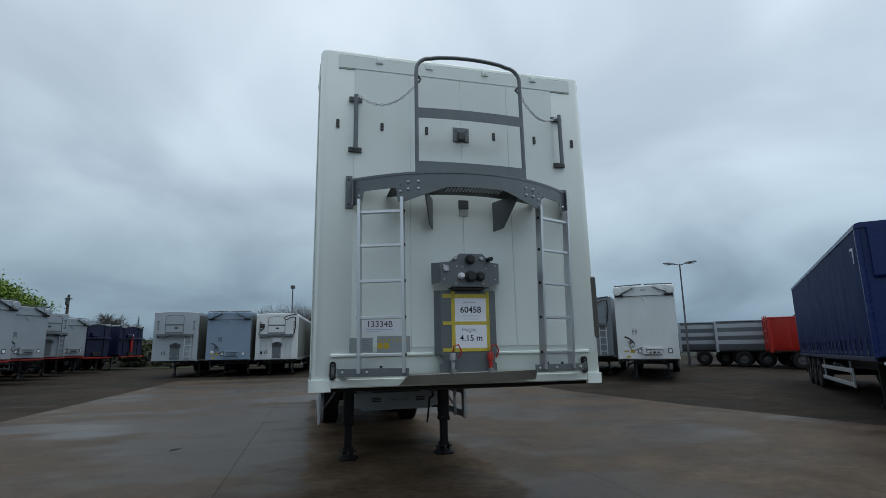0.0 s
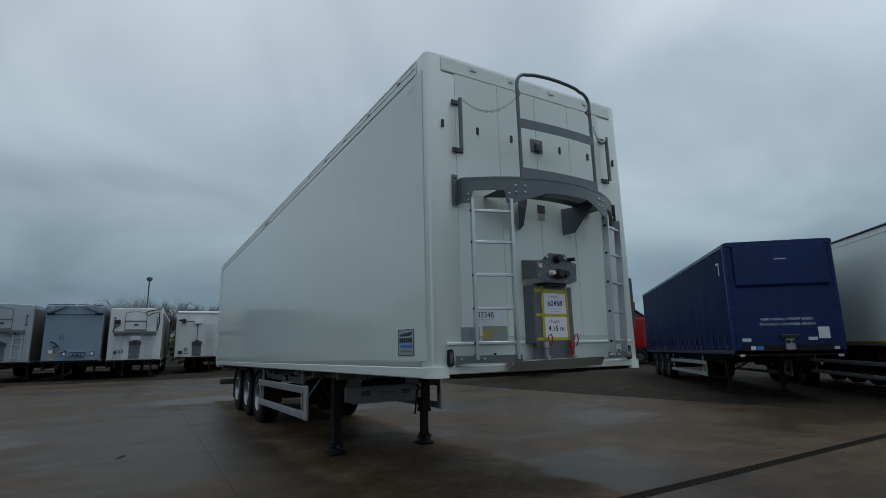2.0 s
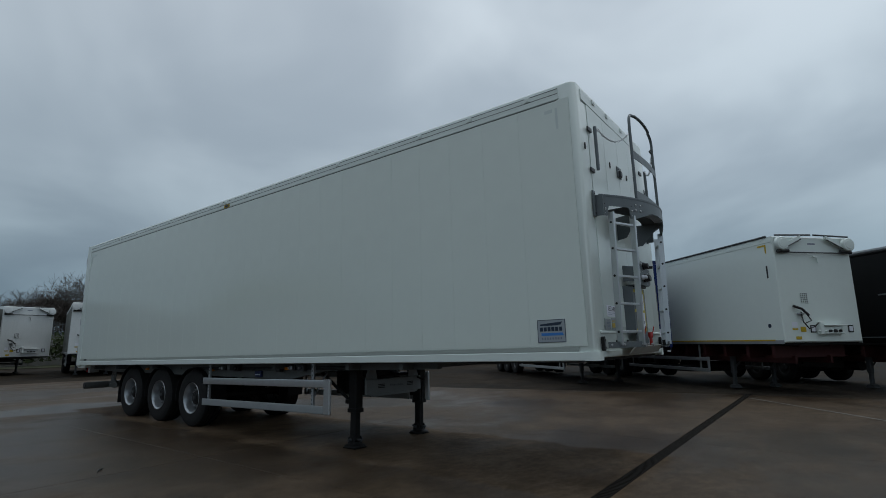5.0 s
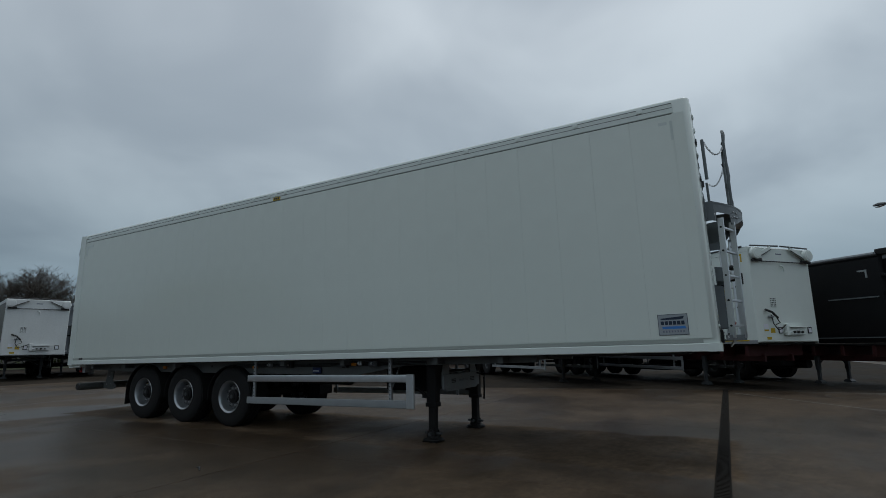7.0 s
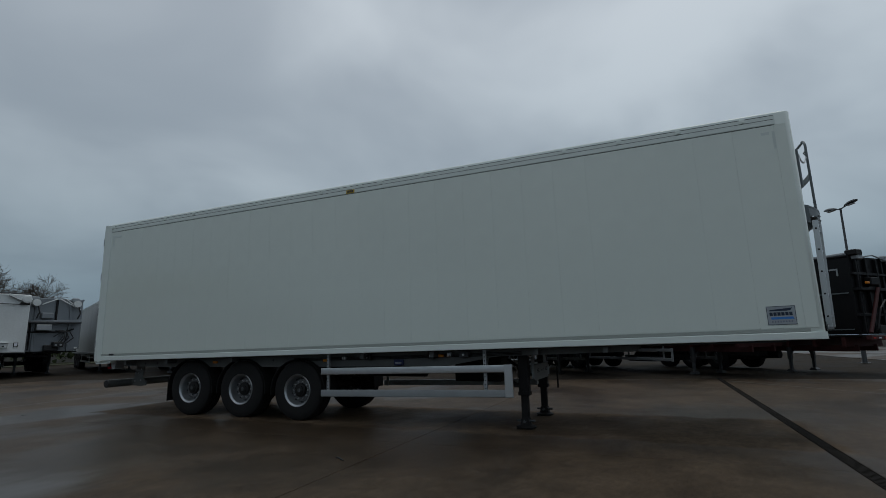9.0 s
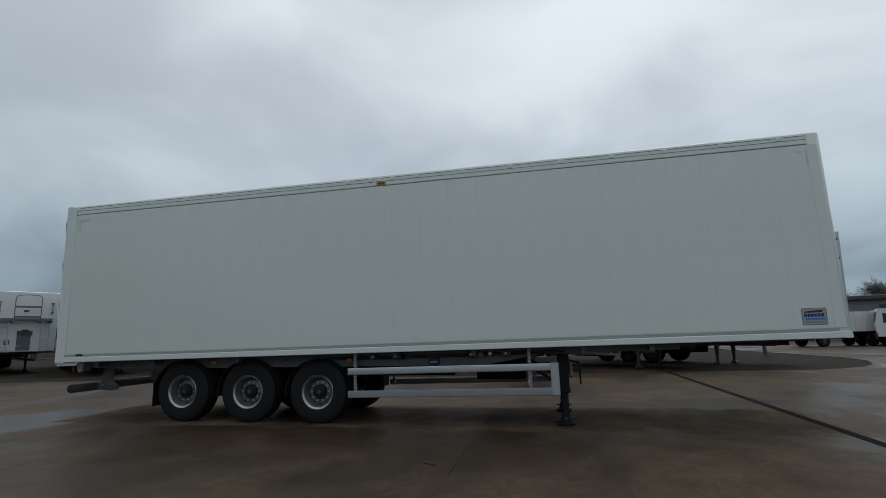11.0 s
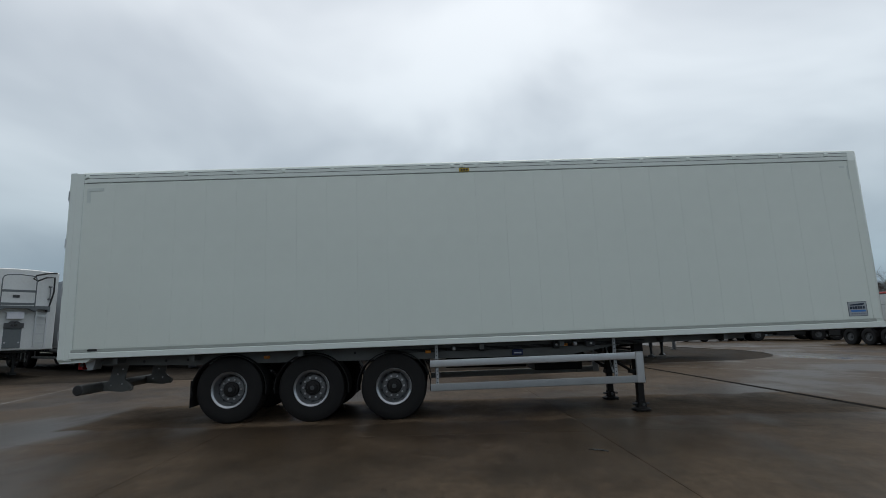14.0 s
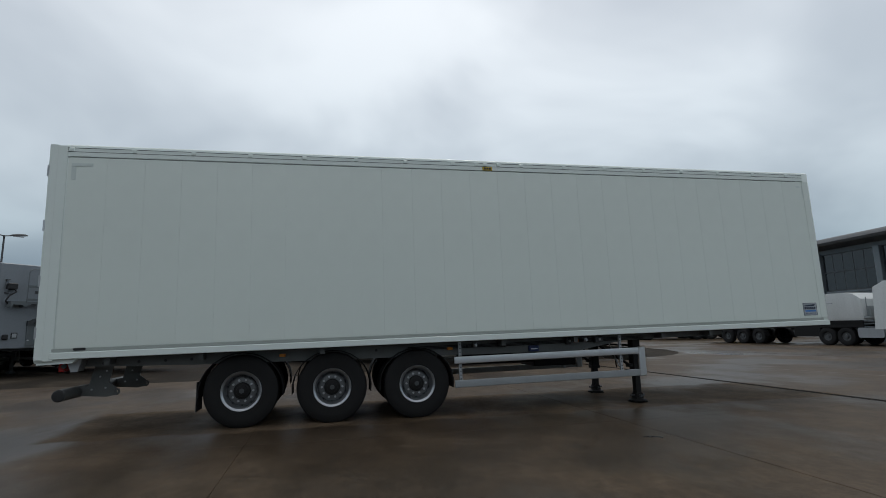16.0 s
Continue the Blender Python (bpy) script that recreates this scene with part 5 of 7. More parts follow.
def arms_front(p, w, bottom, top, paint, stickers=True):
    """Front wall with roof-cover arms, round covers, vent, hoses and sockets."""
    for s in (-1, 1):
        arm = part("roof_arm", Geo().add([(s * (w - 0.12), -0.10, top - 0.42), (s * (w - 0.12), -0.10, top - 0.30), (s * 0.42, -0.10, top + 0.03), (s * 0.42, -0.10, top - 0.07), (s * (w - 0.12), -0.02, top - 0.42), (s * (w - 0.12), -0.02, top - 0.30), (s * 0.42, -0.02, top + 0.03), (s * 0.42, -0.02, top - 0.07)],
                                   [(0, 1, 2, 3), (4, 5, 6, 7), (0, 1, 5, 4), (1, 2, 6, 5), (2, 3, 7, 6), (3, 0, 4, 7)]), paint, p, "folding roof cover arm")
        part("arm_rod", Geo().tube([(s * (w - 0.10), -0.105, top - 0.435), (s * 0.42, -0.105, top - 0.085)], 0.016, 6), DARKGREY, arm)
        part("arm_cover", Geo().lathe([(0, -0.13), (0.12, -0.13), (0.13, -0.12), (0.17, -0.12), (0.19, -0.10), (0.19, 0.0)], 24, pose(s * (w - 0.17), -0.06, top - 0.22, 0, 0, 90)), paint, p, "round arm bearing cover")
        part("arm_motor", Geo().tube([(s * (w - 0.05), -0.08, top - 0.44), (s * (w - 0.40), -0.08, top - 0.42)], 0.05, 8), PLASTIC, p)
        part("roof_strut", Geo().tube([(s * 0.05, -0.05, top + 0.05), (s * (w - 0.05), -0.05, top + 0.02)], 0.025, 6), DARKGREY, p)
    part("cross_tube", Geo().tube([(-w + 0.2, -0.07, top - 0.46), (w - 0.2, -0.07, top - 0.46)], 0.018, 8), DARKGREY, p)
    part("name_mark", B(-0.12, 0.12, -0.006, -0.002, top - 0.22, top - 0.18), GREYINK, p)
    part("lifting_eye", Geo().tube([(-0.05, -0.03, top - 0.56), (0.05, -0.06, top - 0.60), (0.08, -0.06, top - 0.75)], 0.025, 8), paint, p)
    vent = part("vent", B(-0.62, -0.36, -0.010, -0.002, bottom + 1.05, bottom + 1.36, c=0.004), paint, p)
    g = Geo()
    for i in range(4):
        for k in range(5):
            g.box(-0.60 + i * 0.06, -0.565 + i * 0.06, -0.013, -0.009, bottom + 1.08 + k * 0.055, bottom + 1.11 + k * 0.055)
    part("vent_holes", g, SEAL, vent)["kind"] = "stuff"
    hose(p, [(-0.92, -0.06, bottom + 0.98), (-0.72, -0.12, bottom + 0.90), (-0.55, -0.15, bottom + 0.72)], 0.035)
    hose(p, [(-0.70, -0.06, bottom + 0.82), (-0.74, -0.14, bottom + 0.55), (-0.62, -0.18, bottom + 0.36), (-0.42, -0.16, bottom + 0.42), (-0.22, -0.10, bottom + 0.52)], 0.016)
    hose(p, [(-0.55, -0.10, bottom + 0.74), (-0.50, -0.16, bottom + 0.58), (-0.66, -0.14, bottom + 0.52)], 0.014)
    part("hose_manifold", B(-0.80, -0.60, -0.09, -0.003, bottom + 0.74, bottom + 0.80, c=0.02), ALU_DULL, p)
    part("socket_shelf", Geo().box(-0.10, 0.62, -0.16, -0.003, bottom + 0.44, bottom + 0.47, c=0.005).box(-0.06, 0.58, -0.10, -0.003, bottom + 0.22, bottom + 0.42, c=0.01), paint, p)
    for x, r_ in ((0.10, 0.035), (0.26, 0.045), (0.42, 0.035)):
        part("socket", Geo().tube([(x, -0.15, bottom + 0.30), (x, -0.09, bottom + 0.30)], r_, 10), PLASTIC, p)
    part("valve_block", Geo().box(-0.20, -0.06, -0.12, -0.003, bottom + 0.20, bottom + 0.56, c=0.015).tube([(-0.26, -0.08, bottom + 0.3), (0.0, -0.1, bottom + 0.3)], 0.025, 8), paint, p)
    part("document_frame", B(-0.42, -0.24, -0.02, -0.003, bottom + 0.26, bottom + 0.46, c=0.01), PLASTIC, p)
    part("document", B(-0.39, -0.27, -0.024, -0.019, bottom + 0.29, bottom + 0.43), PAPER, p)
    part("document_frame", B(0.80, 0.98, -0.02, -0.003, bottom + 0.26, bottom + 0.46, c=0.01), PLASTIC, p)
    part("document", B(0.83, 0.95, -0.024, -0.019, bottom + 0.29, bottom + 0.43), PAPER, p)
    if stickers:
        for x0, x1, z0, z1, mt in ((-0.72, -0.55, 0.28, 0.42, YELLOW_BODY), (-0.98, -0.80, 0.40, 0.55, PAPER), (-0.98, -0.80, 0.33, 0.38, YELLOW_BODY), (-0.90, -0.72, 0.08, 0.16, YELLOW_BODY)):
            part("sticker", B(x0, x1, -0.006, -0.002, bottom + z0, bottom + z1), mt, p)


def parked_trailer(name, m, label, paint, front, bottom=1.05, top=4.0, length=13.4, frame_mat=CHASSIS, arch=0.0, group="parked trailers", side=None, **kw):
    p = thing(name, m, label, "trailer", group)
    w = 1.255
    box_shell(p, w, length, bottom, top, paint, arch)
    for s in (-1, 1):
        part("top_rail", B(s * w - 0.012, s * w + 0.012, 0.03, length - 0.03, top - 0.16, top - 0.06, c=0.005), paint, p)
        part("sill_rail", B(s * w - 0.018, s * w + 0.018, 0.03, length - 0.03, bottom - 0.04, bottom + 0.07, c=0.006), ALU_DULL, p)
    if front == "ladder":
        ladder_front(p, bottom, top, **kw)
    elif front == "arms":
        arms_front(p, w, bottom, top, paint)
    # a thin skin of darker grey over both side walls
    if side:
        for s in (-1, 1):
            part("side_skin", B(s * (w + 0.004) - 0.003, s * (w + 0.004) + 0.003, 0.08, length - 0.08, bottom + 0.08, top - 0.17), side, p, "dark grey side wall")
    undercarriage(p, length, bottom, frame_mat)
    return p


def front_at(x, y, heading):
    """Pose of a trailer whose front centre stands at (x, y) and whose length runs off along the heading."""
    return pose(x, y, 0, 0, 0, heading - 90)


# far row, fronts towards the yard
parked_trailer("parked_trailer", front_at(-8.18, 33.85, 86), "silver-grey box trailer with a ladder and platform on its front", SILVER, "ladder", 0.96, 3.82, ladders=((0.55, 0.92),), arch=0.06, side=DARK_SIDE)
parked_trailer("parked_trailer", front_at(-5.17, 33.45, 86), "blue-grey trailer with folding roof arms on its front", BLUEGREY, "arms", 0.98, 3.82, side=DARK_SIDE)
parked_trailer("parked_trailer", front_at(-2.40, 33.5, 86), "white box trailer with black hoses and two ladders", WHITE_OLD, "ladder", 0.95, 3.70, ladders=((-0.95, -0.62), (0.52, 0.86)), hoses=True, box_=True, arch=0.06, side=DARK_SIDE)
parked_trailer("parked_trailer", front_at(1.00, 37.2, 82), "white trailer with a rolled white roof sheet and a ladder", WHITE_OLD, "ladder", 0.96, 3.72, ladders=((0.60, 0.95),), hoses=False, box_=True, hood=False, side=DARK_SIDE)
parked_trailer("parked_trailer", front_at(4.45, 39.8, 97), "white trailer with roof arms beside the one with a rolled sheet", WHITE_OLD, "arms", 1.0, 3.85, side=DARK_SIDE)
parked_trailer("parked_trailer", front_at(5.97, 33.8, 74), "white trailer with folding roof arms and black hoses", WHITE_OLD, "arms", 1.17, 3.84, length=11.0, side=DARK_SIDE)
parked_trailer("parked_trailer", front_at(11.7, 33.0, 62), "white box trailer with a hooped platform and ladders", WHITE_OLD, "ladder", 1.0, 3.85, ladders=((-0.95, -0.62), (0.62, 0.95)))
parked_trailer("parked_trailer", front_at(10.7, 27.1, 51), "white box trailer with a looped black hose and a ladder", WHITE_OLD, "ladder", 1.0, 3.9, ladders=((0.62, 0.95),), hoses=True, box_=True, arch=0.08)
parked_trailer("parked_trailer", front_at(13.5, 24.2, 53), "grey box trailer with a black motor and hoses", GREY_BODY, "ladder", 1.0, 4.0, ladders=((0.62, 0.95),), hoses=True)
parked_trailer("parked_trailer", front_at(14.0, 20.0, 52), "white trailer with folding roof arms, vent and hoses", WHITE_OLD, "arms", 0.93, 4.15)
parked_trailer("parked_trailer", front_at(12.45, 2.65, 47), "white trailer with yellow sill tape and folding roof arms", WHITE, "arms", 1.40, 4.33, frame_mat=RED_DEEP)
wt = [o for o in scene.objects if o.get("label", "").startswith("white trailer with yellow sill")][0]
for s_ in (-1, 1):
    part("sill_tape", B(s_ * 1.276 - 0.003, s_ * 1.276 + 0.003, 0.3, 13.2, 1.44, 1.48), YELLOW_BODY, wt)
    part("corner_tape", Geo().box(s_ * 1.258 - 0.004, s_ * 1.258 + 0.004, 0.25, 0.55, 4.08, 4.13).box(s_ * 1.258 - 0.004, s_ * 1.258 + 0.004, 0.25, 0.30, 3.88, 4.08), YELLOW_BODY, wt)
    part("side_slot", B(s_ * 1.258 - 0.004, s_ * 1.258 + 0.004, 0.28, 0.33, 3.18, 3.53), SEAL, wt)
    part("round_mark", Geo().tube([(s_ * 1.25, 0.45, 1.86), (s_ * 1.262, 0.45, 1.86)], 0.055, 16), LOGO_DARK, wt)
    part("roof_rope", Geo().tube([(s_ * 1.27, 0.2, 4.35), (s_ * 1.27, 13.2, 4.35)], 0.03, 6), DARKGREY, wt)


# ---- blue curtain-sided trailer ----
SINK = 0.12
def curtain_trailer(m):
    p = thing("curtain_trailer", m, "blue curtain-sided trailer with pale lettering on its front", "trailer", "parked trailers")
    w, L_, bot, top = 1.27, 13.6, 1.25, 4.12
    part("front_wall", Geo().box(-w, w, 0.02, 0.16, bot, top - 0.08, c=0.04), BLUE_FRONT, p, "glossy blue front wall")
    part("upper_panel", Geo().prism([(-0.02, 2.90), (-0.07, 2.96), (-0.08, 3.98), (0.05, 4.03), (0.05, 2.90)], 2 * w - 0.36, pose(-w + 0.18, 0, 0, 0, 0, -90) @ pose(0, 0, 0, 0, 0, 0) @ Matrix.Diagonal((-1, 1, 1, 1))), BLUE_FRONT, p)
    for s in (-1, 1):
        part("corner_pillar", Geo().tube([(s * (w - 0.03), 0.06, bot), (s * (w - 0.03), 0.06, top - 0.05)], 0.065, 10), BLUE_FRONT, p)
        rings = []
        n = 60
        for i in range(n + 1):
            y = 0.18 + (L_ - 0.3) * i / n
            ripple = 0.010 * math.sin(i * 1.9) + 0.006 * math.sin(i * 0.7)
            near = math.exp(-((y - 0.4) / 0.35) ** 2) * 0.03 * math.sin(i * 4.1)
            rings.append([(s * (w + 0.0), y, top - 0.12), (s * (w + ripple * 0.4 + near), y, 3.0), (s * (w + ripple + near), y, 1.6), (s * (w + 0.012 + ripple * 1.6), y, bot + 0.02), (s * (w - 0.03), y, bot + 0.02), (s * (w - 0.03), y, top - 0.12)])
        cur = part("curtain", loft(rings), BLUE, p, "blue vinyl curtain")
        mark_ = Geo().box(s * w - 0.022, s * w + 0.022, 0.55, 0.80, 3.62, 3.66).box(s * w - 0.022, s * w + 0.022, 0.55, 0.60, 3.30, 3.62)
        part("corner_mark", mark_, LETTER, cur)
        for k in range(20):
            y = 0.6 + k * 0.63
            part("strap", Geo().box(s * w - 0.03, s * w + 0.034, y, y + 0.045, bot + 0.03, bot + 0.42, c=0.004), NAVY, cur)
            part("buckle", B(s * w - 0.03, s * w + 0.045, y - 0.012, y + 0.057, bot + 0.06, bot + 0.14, c=0.006), GALV, cur)
        part("sill_rail", B(s * w - 0.02, s * w + 0.02, 0.1, L_ - 0.05, bot - 0.08, bot + 0.02, c=0.006), NAVY, p)
    part("roof", Geo().prism([(-w - 0.02, top - 0.12), (w + 0.02, top - 0.12), (w + 0.02, top - 0.03), (w - 0.06, top), (-w + 0.06, top), (-w - 0.02, top - 0.03)], L_ - 0.02, pose(0, -0.02, 0)), BLUE_FRONT, p, "blue roof cant rail")
    part("rear_frame", B(-w, w, L_ - 0.12, L_, bot, top - 0.1, c=0.02), NAVY, p)
    writing("lettering", "4.2M OVERALL HEIGHT BASED", 0.090, LETTER, p, pose(0.02, 0.016, 2.05), "pale lettering on the blue front", bold=0.001)
    writing("lettering", "ON 1250mm 5th WHEEL HEIGHT", 0.090, LETTER, p, pose(0.02, 0.016, 1.92), bold=0.001)
    part("name_mark", B(-0.12, 0.16, -0.086, -0.07, 3.60, 3.63), LETTER, p)
    lt = part("socket_plate", B(-0.10, 0.12, -0.06, 0.02, 1.27, 1.66, c=0.01), ALU_DULL, p, "bright coupling plate")
    part("sockets", Geo().box(-0.2, 0.22, -0.10, 0.0, 1.56, 1.66, c=0.01).tube([(-0.05, -0.13, 1.48), (-0.05, -0.05, 1.48)], 0.04, 10).tube([(0.08, -0.13, 1.48), (0.08, -0.05, 1.48)], 0.04, 10), PLASTIC, lt)
    for x0, x1, z0, z1, mt_ in ((-1.08, -0.87, 1.49, 1.57, LETTER), (0.45, 0.66, 1.51, 1.59, LETTER), (0.70, 0.95, 1.55, 1.84, PAPER), (-0.9, -0.78, 1.27, 1.37, PAPER), (-0.76, -0.6, 1.27, 1.37, LOGO_BLUE), (1.0, 1.12, 1.28, 1.35, LETTER)):
        part("sticker", B(x0, x1, 0.004, 0.018, z0, z1), mt_, p)
    part("cover_plate", B(-1.1, 1.1, 0.008, 0.02, 1.25, 1.40), BLACK, p)
    for x in (-1.12, 1.12):
        part("corner_lamp", B(x - 0.06, x + 0.06, -0.02, 0.03, 1.10, 1.16, c=0.01), LAMP_GLASS, p)
    undercarriage(p, L_, 1.19, BLACK, guard_mat=BEAM_GREY, leg_mat=BLACK, drop=-0.014)
    for o in [o for o in p.children if o.name.split(".")[0] in ("wheel", "axle", "mudguard")]:
        o.location.z += SINK


curtain_trailer(front_at(12.06, 7.54, 47.1) @ pose(0, 10.3, -SINK, -0.8) @ pose(0, -10.3, 0))


# ---- tipping trailers ----
def tipper(name, m, label, paint, stripe=None, bottom=1.15, top=3.4, length=9.5, frame_mat=CHASSIS, ribs=True, group="tipping trailers", front_gear=True, ram=True, legs=True):
    """Open tipping body with ribs or smooth striped sides, ram and front gear."""
    p = thing(name, m, label, "tipping trailer", group)
    w = 1.24
    rings = []
    for y, ins in ((0.0, 0.03), (0.05, 0.0), (length - 0.05, 0.0), (length, 0.03)):
        rings.append([(-w + 0.10 + ins, y, bottom), (w - 0.10 - ins, y, bottom), (w - ins, y, bottom + 0.25), (w - ins, y, top), (-w + ins, y, top), (-w + ins, y, bottom + 0.25)])
    part("body", loft(rings), paint, p)
    for s in (-1, 1):
        part("top_rail", Geo().tube([(s * w, 0.0, top), (s * w, length, top)], 0.05, 8), paint, p)
        if ribs:
            for k in range(int(length / 0.9) + 1):
                part("rib", B(s * w - 0.03, s * w + 0.03, 0.1 + k * 0.9, 0.2 + k * 0.9, bottom + 0.1, top - 0.03, c=0.01), paint, p)
        if stripe:
            for k in range(3):
                z = bottom + 0.42 + k * (top - bottom - 0.3) / 3
                part("stripe", B(s * w - 0.012, s * w + 0.012, 0.1, length - 0.1, z, z + 0.26, c=0.004), stripe, p)
    if front_gear:
        if ram:
            rm = part("ram", Geo().tube([(0, -0.10, bottom - 0.1), (0, -0.10, top - 0.75)], 0.10, 12), RED if frame_mat == RED_CH else DARKGREY, p, "hydraulic ram")
            part("ram_cap", Geo().tube([(0, -0.10, top - 0.75), (0, -0.10, top - 0.66)], 0.11, 12), PAPER, rm)
        part("ram_cradle", Geo().box(-0.30, 0.30, -0.20, 0.0, bottom + 0.02, bottom + 0.30, c=0.02), PLASTIC, p)
        part("front_shelf", B(-w + 0.06, w - 0.06, -0.24, 0.02, bottom + 0.55 * (top - bottom), bottom + 0.55 * (top - bottom) + 0.10, c=0.01), paint, p)
        for x in (-0.75, 0.72):
            part("post", B(x - 0.05, x + 0.05, -0.06, 0.0, bottom, top, c=0.01), paint, p)
        for x in (-0.85, 0.85):
            part("sheet_motor", B(x - 0.16, x + 0.16, -0.20, 0.05, top - 0.12, top + 0.08, c=0.03), TARP, p)
        part("sheet_arm", Geo().tube([(-0.8, -0.1, top - 0.05), (0, -0.14, top + 0.06), (0.8, -0.1, top - 0.05)], 0.025, 6), TARP, p)
        hose(p, [(0.15, -0.2, bottom + 0.25), (0.45, -0.24, bottom + 0.75), (0.30, -0.22, bottom + 0.90), (0.05, -0.2, bottom + 0.7)], 0.02)
        hose(p, [(0.3, -0.2, bottom + 0.2), (0.55, -0.24, bottom + 0.5), (0.62, -0.2, bottom + 1.2)], 0.02)
        part("tank", B(-0.55, -0.05, -0.26, -0.02, bottom + 0.62 * (top - bottom), bottom + 0.62 * (top - bottom) + 0.28, c=0.03), paint, p)
    part("sheet_roll", Geo().tube([(-w + 0.08, 0.1, top + 0.07), (-w + 0.08, length - 0.1, top + 0.07)], 0.06, 8), TARP, p, "rolled grey cover sheet")
    undercarriage(p, length, bottom, frame_mat, legs=legs, guards=False)
    return p


gt = tipper("tipping_trailer", front_at(8.85, 34.5, 74), "grey ribbed tipping trailer with dark stripes and front ram", GREY_BODY, stripe=BLACK, bottom=1.2, top=3.8, ram=False)
for x in (-0.80, 0.92):
    mo = part("winding_head", Geo().tube([(x, -0.30, 3.58), (x, -0.02, 3.58)], 0.17, 16), WHITE_OLD, gt, "round pale winding head")
    part("hose", Geo().tube([(x + 0.08, -0.22, 3.42), (x + 0.16, -0.26, 3.1), (x + 0.06, -0.24, 2.8)], 0.035, 8), PLASTIC, mo)
for xa, za, xb, zb in ((-0.55, 3.50, 0.05, 3.80), (0.20, 3.80, 0.80, 3.46), (0.45, 3.80, 1.1, 3.30)):
    part("roof_strut", Geo().tube([(xa, -0.16, za), (xb, -0.16, zb)], 0.028, 6), WHITE_OLD, gt, "pale diagonal strut")
part("gear_shelf", B(-1.16, 1.16, -0.34, 0.0, 2.58, 2.66, c=0.01), DARKGREY, gt, "dark steel shelf")
part("control_box", B(-0.72, -0.10, -0.36, -0.03, 2.22, 2.50, c=0.02), ALU_DULL, gt, "dull metal control box")
part("centre_post", B(0.06, 0.14, -0.10, 0.0, 2.66, 3.76, c=0.01), BLACK, gt)
part("pipe", Geo().tube([(-0.92, -0.12, 1.25), (-0.92, -0.12, 2.58)], 0.04, 8), BLACK, gt)
part("pipe", Geo().tube([(-1.1, -0.1, 2.14), (0.5, -0.12, 2.16), (0.9, -0.12, 2.3)], 0.035, 8), BLACK, gt)
for k, x in enumerate((0.30, 0.42, 0.56)):
    part("hose", Geo().tube([(x, -0.26, 1.55), (x + 0.18 + 0.06 * k, -0.34, 1.85), (x + 0.14, -0.30, 2.15), (x - 0.2, -0.2, 2.22)], 0.028, 8), PLASTIC, gt)
vb = part("valve_block", B(0.02, 0.48, -0.36, -0.02, 1.38, 1.66, c=0.03), PLASTIC, gt, "black valve block")
part("fitting", Geo().tube([(0.14, -0.40, 1.50), (0.14, -0.34, 1.50)], 0.05, 10).tube([(0.34, -0.40, 1.50), (0.34, -0.34, 1.50)], 0.05, 10), STEEL, vb)
part("marker_lamp", B(-1.14, -1.02, -0.06, 0.0, 1.30, 1.38, c=0.01), LAMP_GLASS, gt)
part("marker_lamp", B(1.02, 1.14, -0.06, 0.0, 1.30, 1.38, c=0.01), LAMP_GLASS, gt)
tipper("tipping_trailer", front_at(14.3, -0.80, 47), "black tipping trailer on a red chassis with rolled cover", BLACK_BODY, bottom=1.35, top=4.0, frame_mat=RED_DEEP, length=10.0, ribs=False, ram=False)
bt = [o for o in scene.objects if o.get("label", "").startswith("black tipping")][0]
part("corner_mark", Geo().box(-1.262, -1.236, 0.35, 0.62, 3.55, 3.60).box(-1.262, -1.236, 0.35, 0.40, 3.35, 3.55), PLATE, bt)
part("rope_rail", B(-1.30, -1.26, 0.1, 1.6, 2.72, 2.76), GALV, bt)
part("rope_rail", B(-1.30, -1.26, 0.1, 3.6, 1.50, 1.53), GALV, bt)
part("tool_box", B(-1.2, -0.6, 3.6, 4.6, 0.55, 1.1, c=0.02), BLACK, bt)
part("red_strut", Geo().tube([(-1.1, -0.28, 1.40), (-0.25, -0.28, 2.9)], 0.06, 10), RED_DEEP, bt, "dark red tipping strut")
part("red_beam", B(-1.2, 1.2, -0.32, -0.15, 1.15, 1.3, c=0.02), RED_DEEP, bt, "dark red front beam")
for k in range(7):
    part("reflector", B(-1.1 + k * 0.33, -0.96 + k * 0.33, -0.326, -0.318, 1.20, 1.25), LETTER if k % 2 else RED, bt)
part("sheet_box", B(-1.1, -0.72, -0.22, 0.15, 4.02, 4.22, c=0.03), BLACK, bt, "black winding box on the rim")
part("lamp", B(-0.95, -0.80, -0.34, -0.24, 3.02, 3.10, c=0.02), ORANGE, bt, "amber lamp")
for x in (-0.95, -0.35, 0.30, 0.95):
    part("front_rib", B(x - 0.045, x + 0.045, -0.10, 0.0, 1.40, 3.95, c=0.01), BLACK_BODY, bt)
for z in (1.95, 3.35):
    part("front_rib", B(-1.2, 1.2, -0.09, 0.0, z, z + 0.09, c=0.01), BLACK_BODY, bt)
part("hose_tray", Geo().tube([(-0.5, -0.2, 1.5), (-0.3, -0.28, 2.2), (0.1, -0.26, 2.5), (0.4, -0.22, 2.0)], 0.03, 8), PLASTIC, bt)


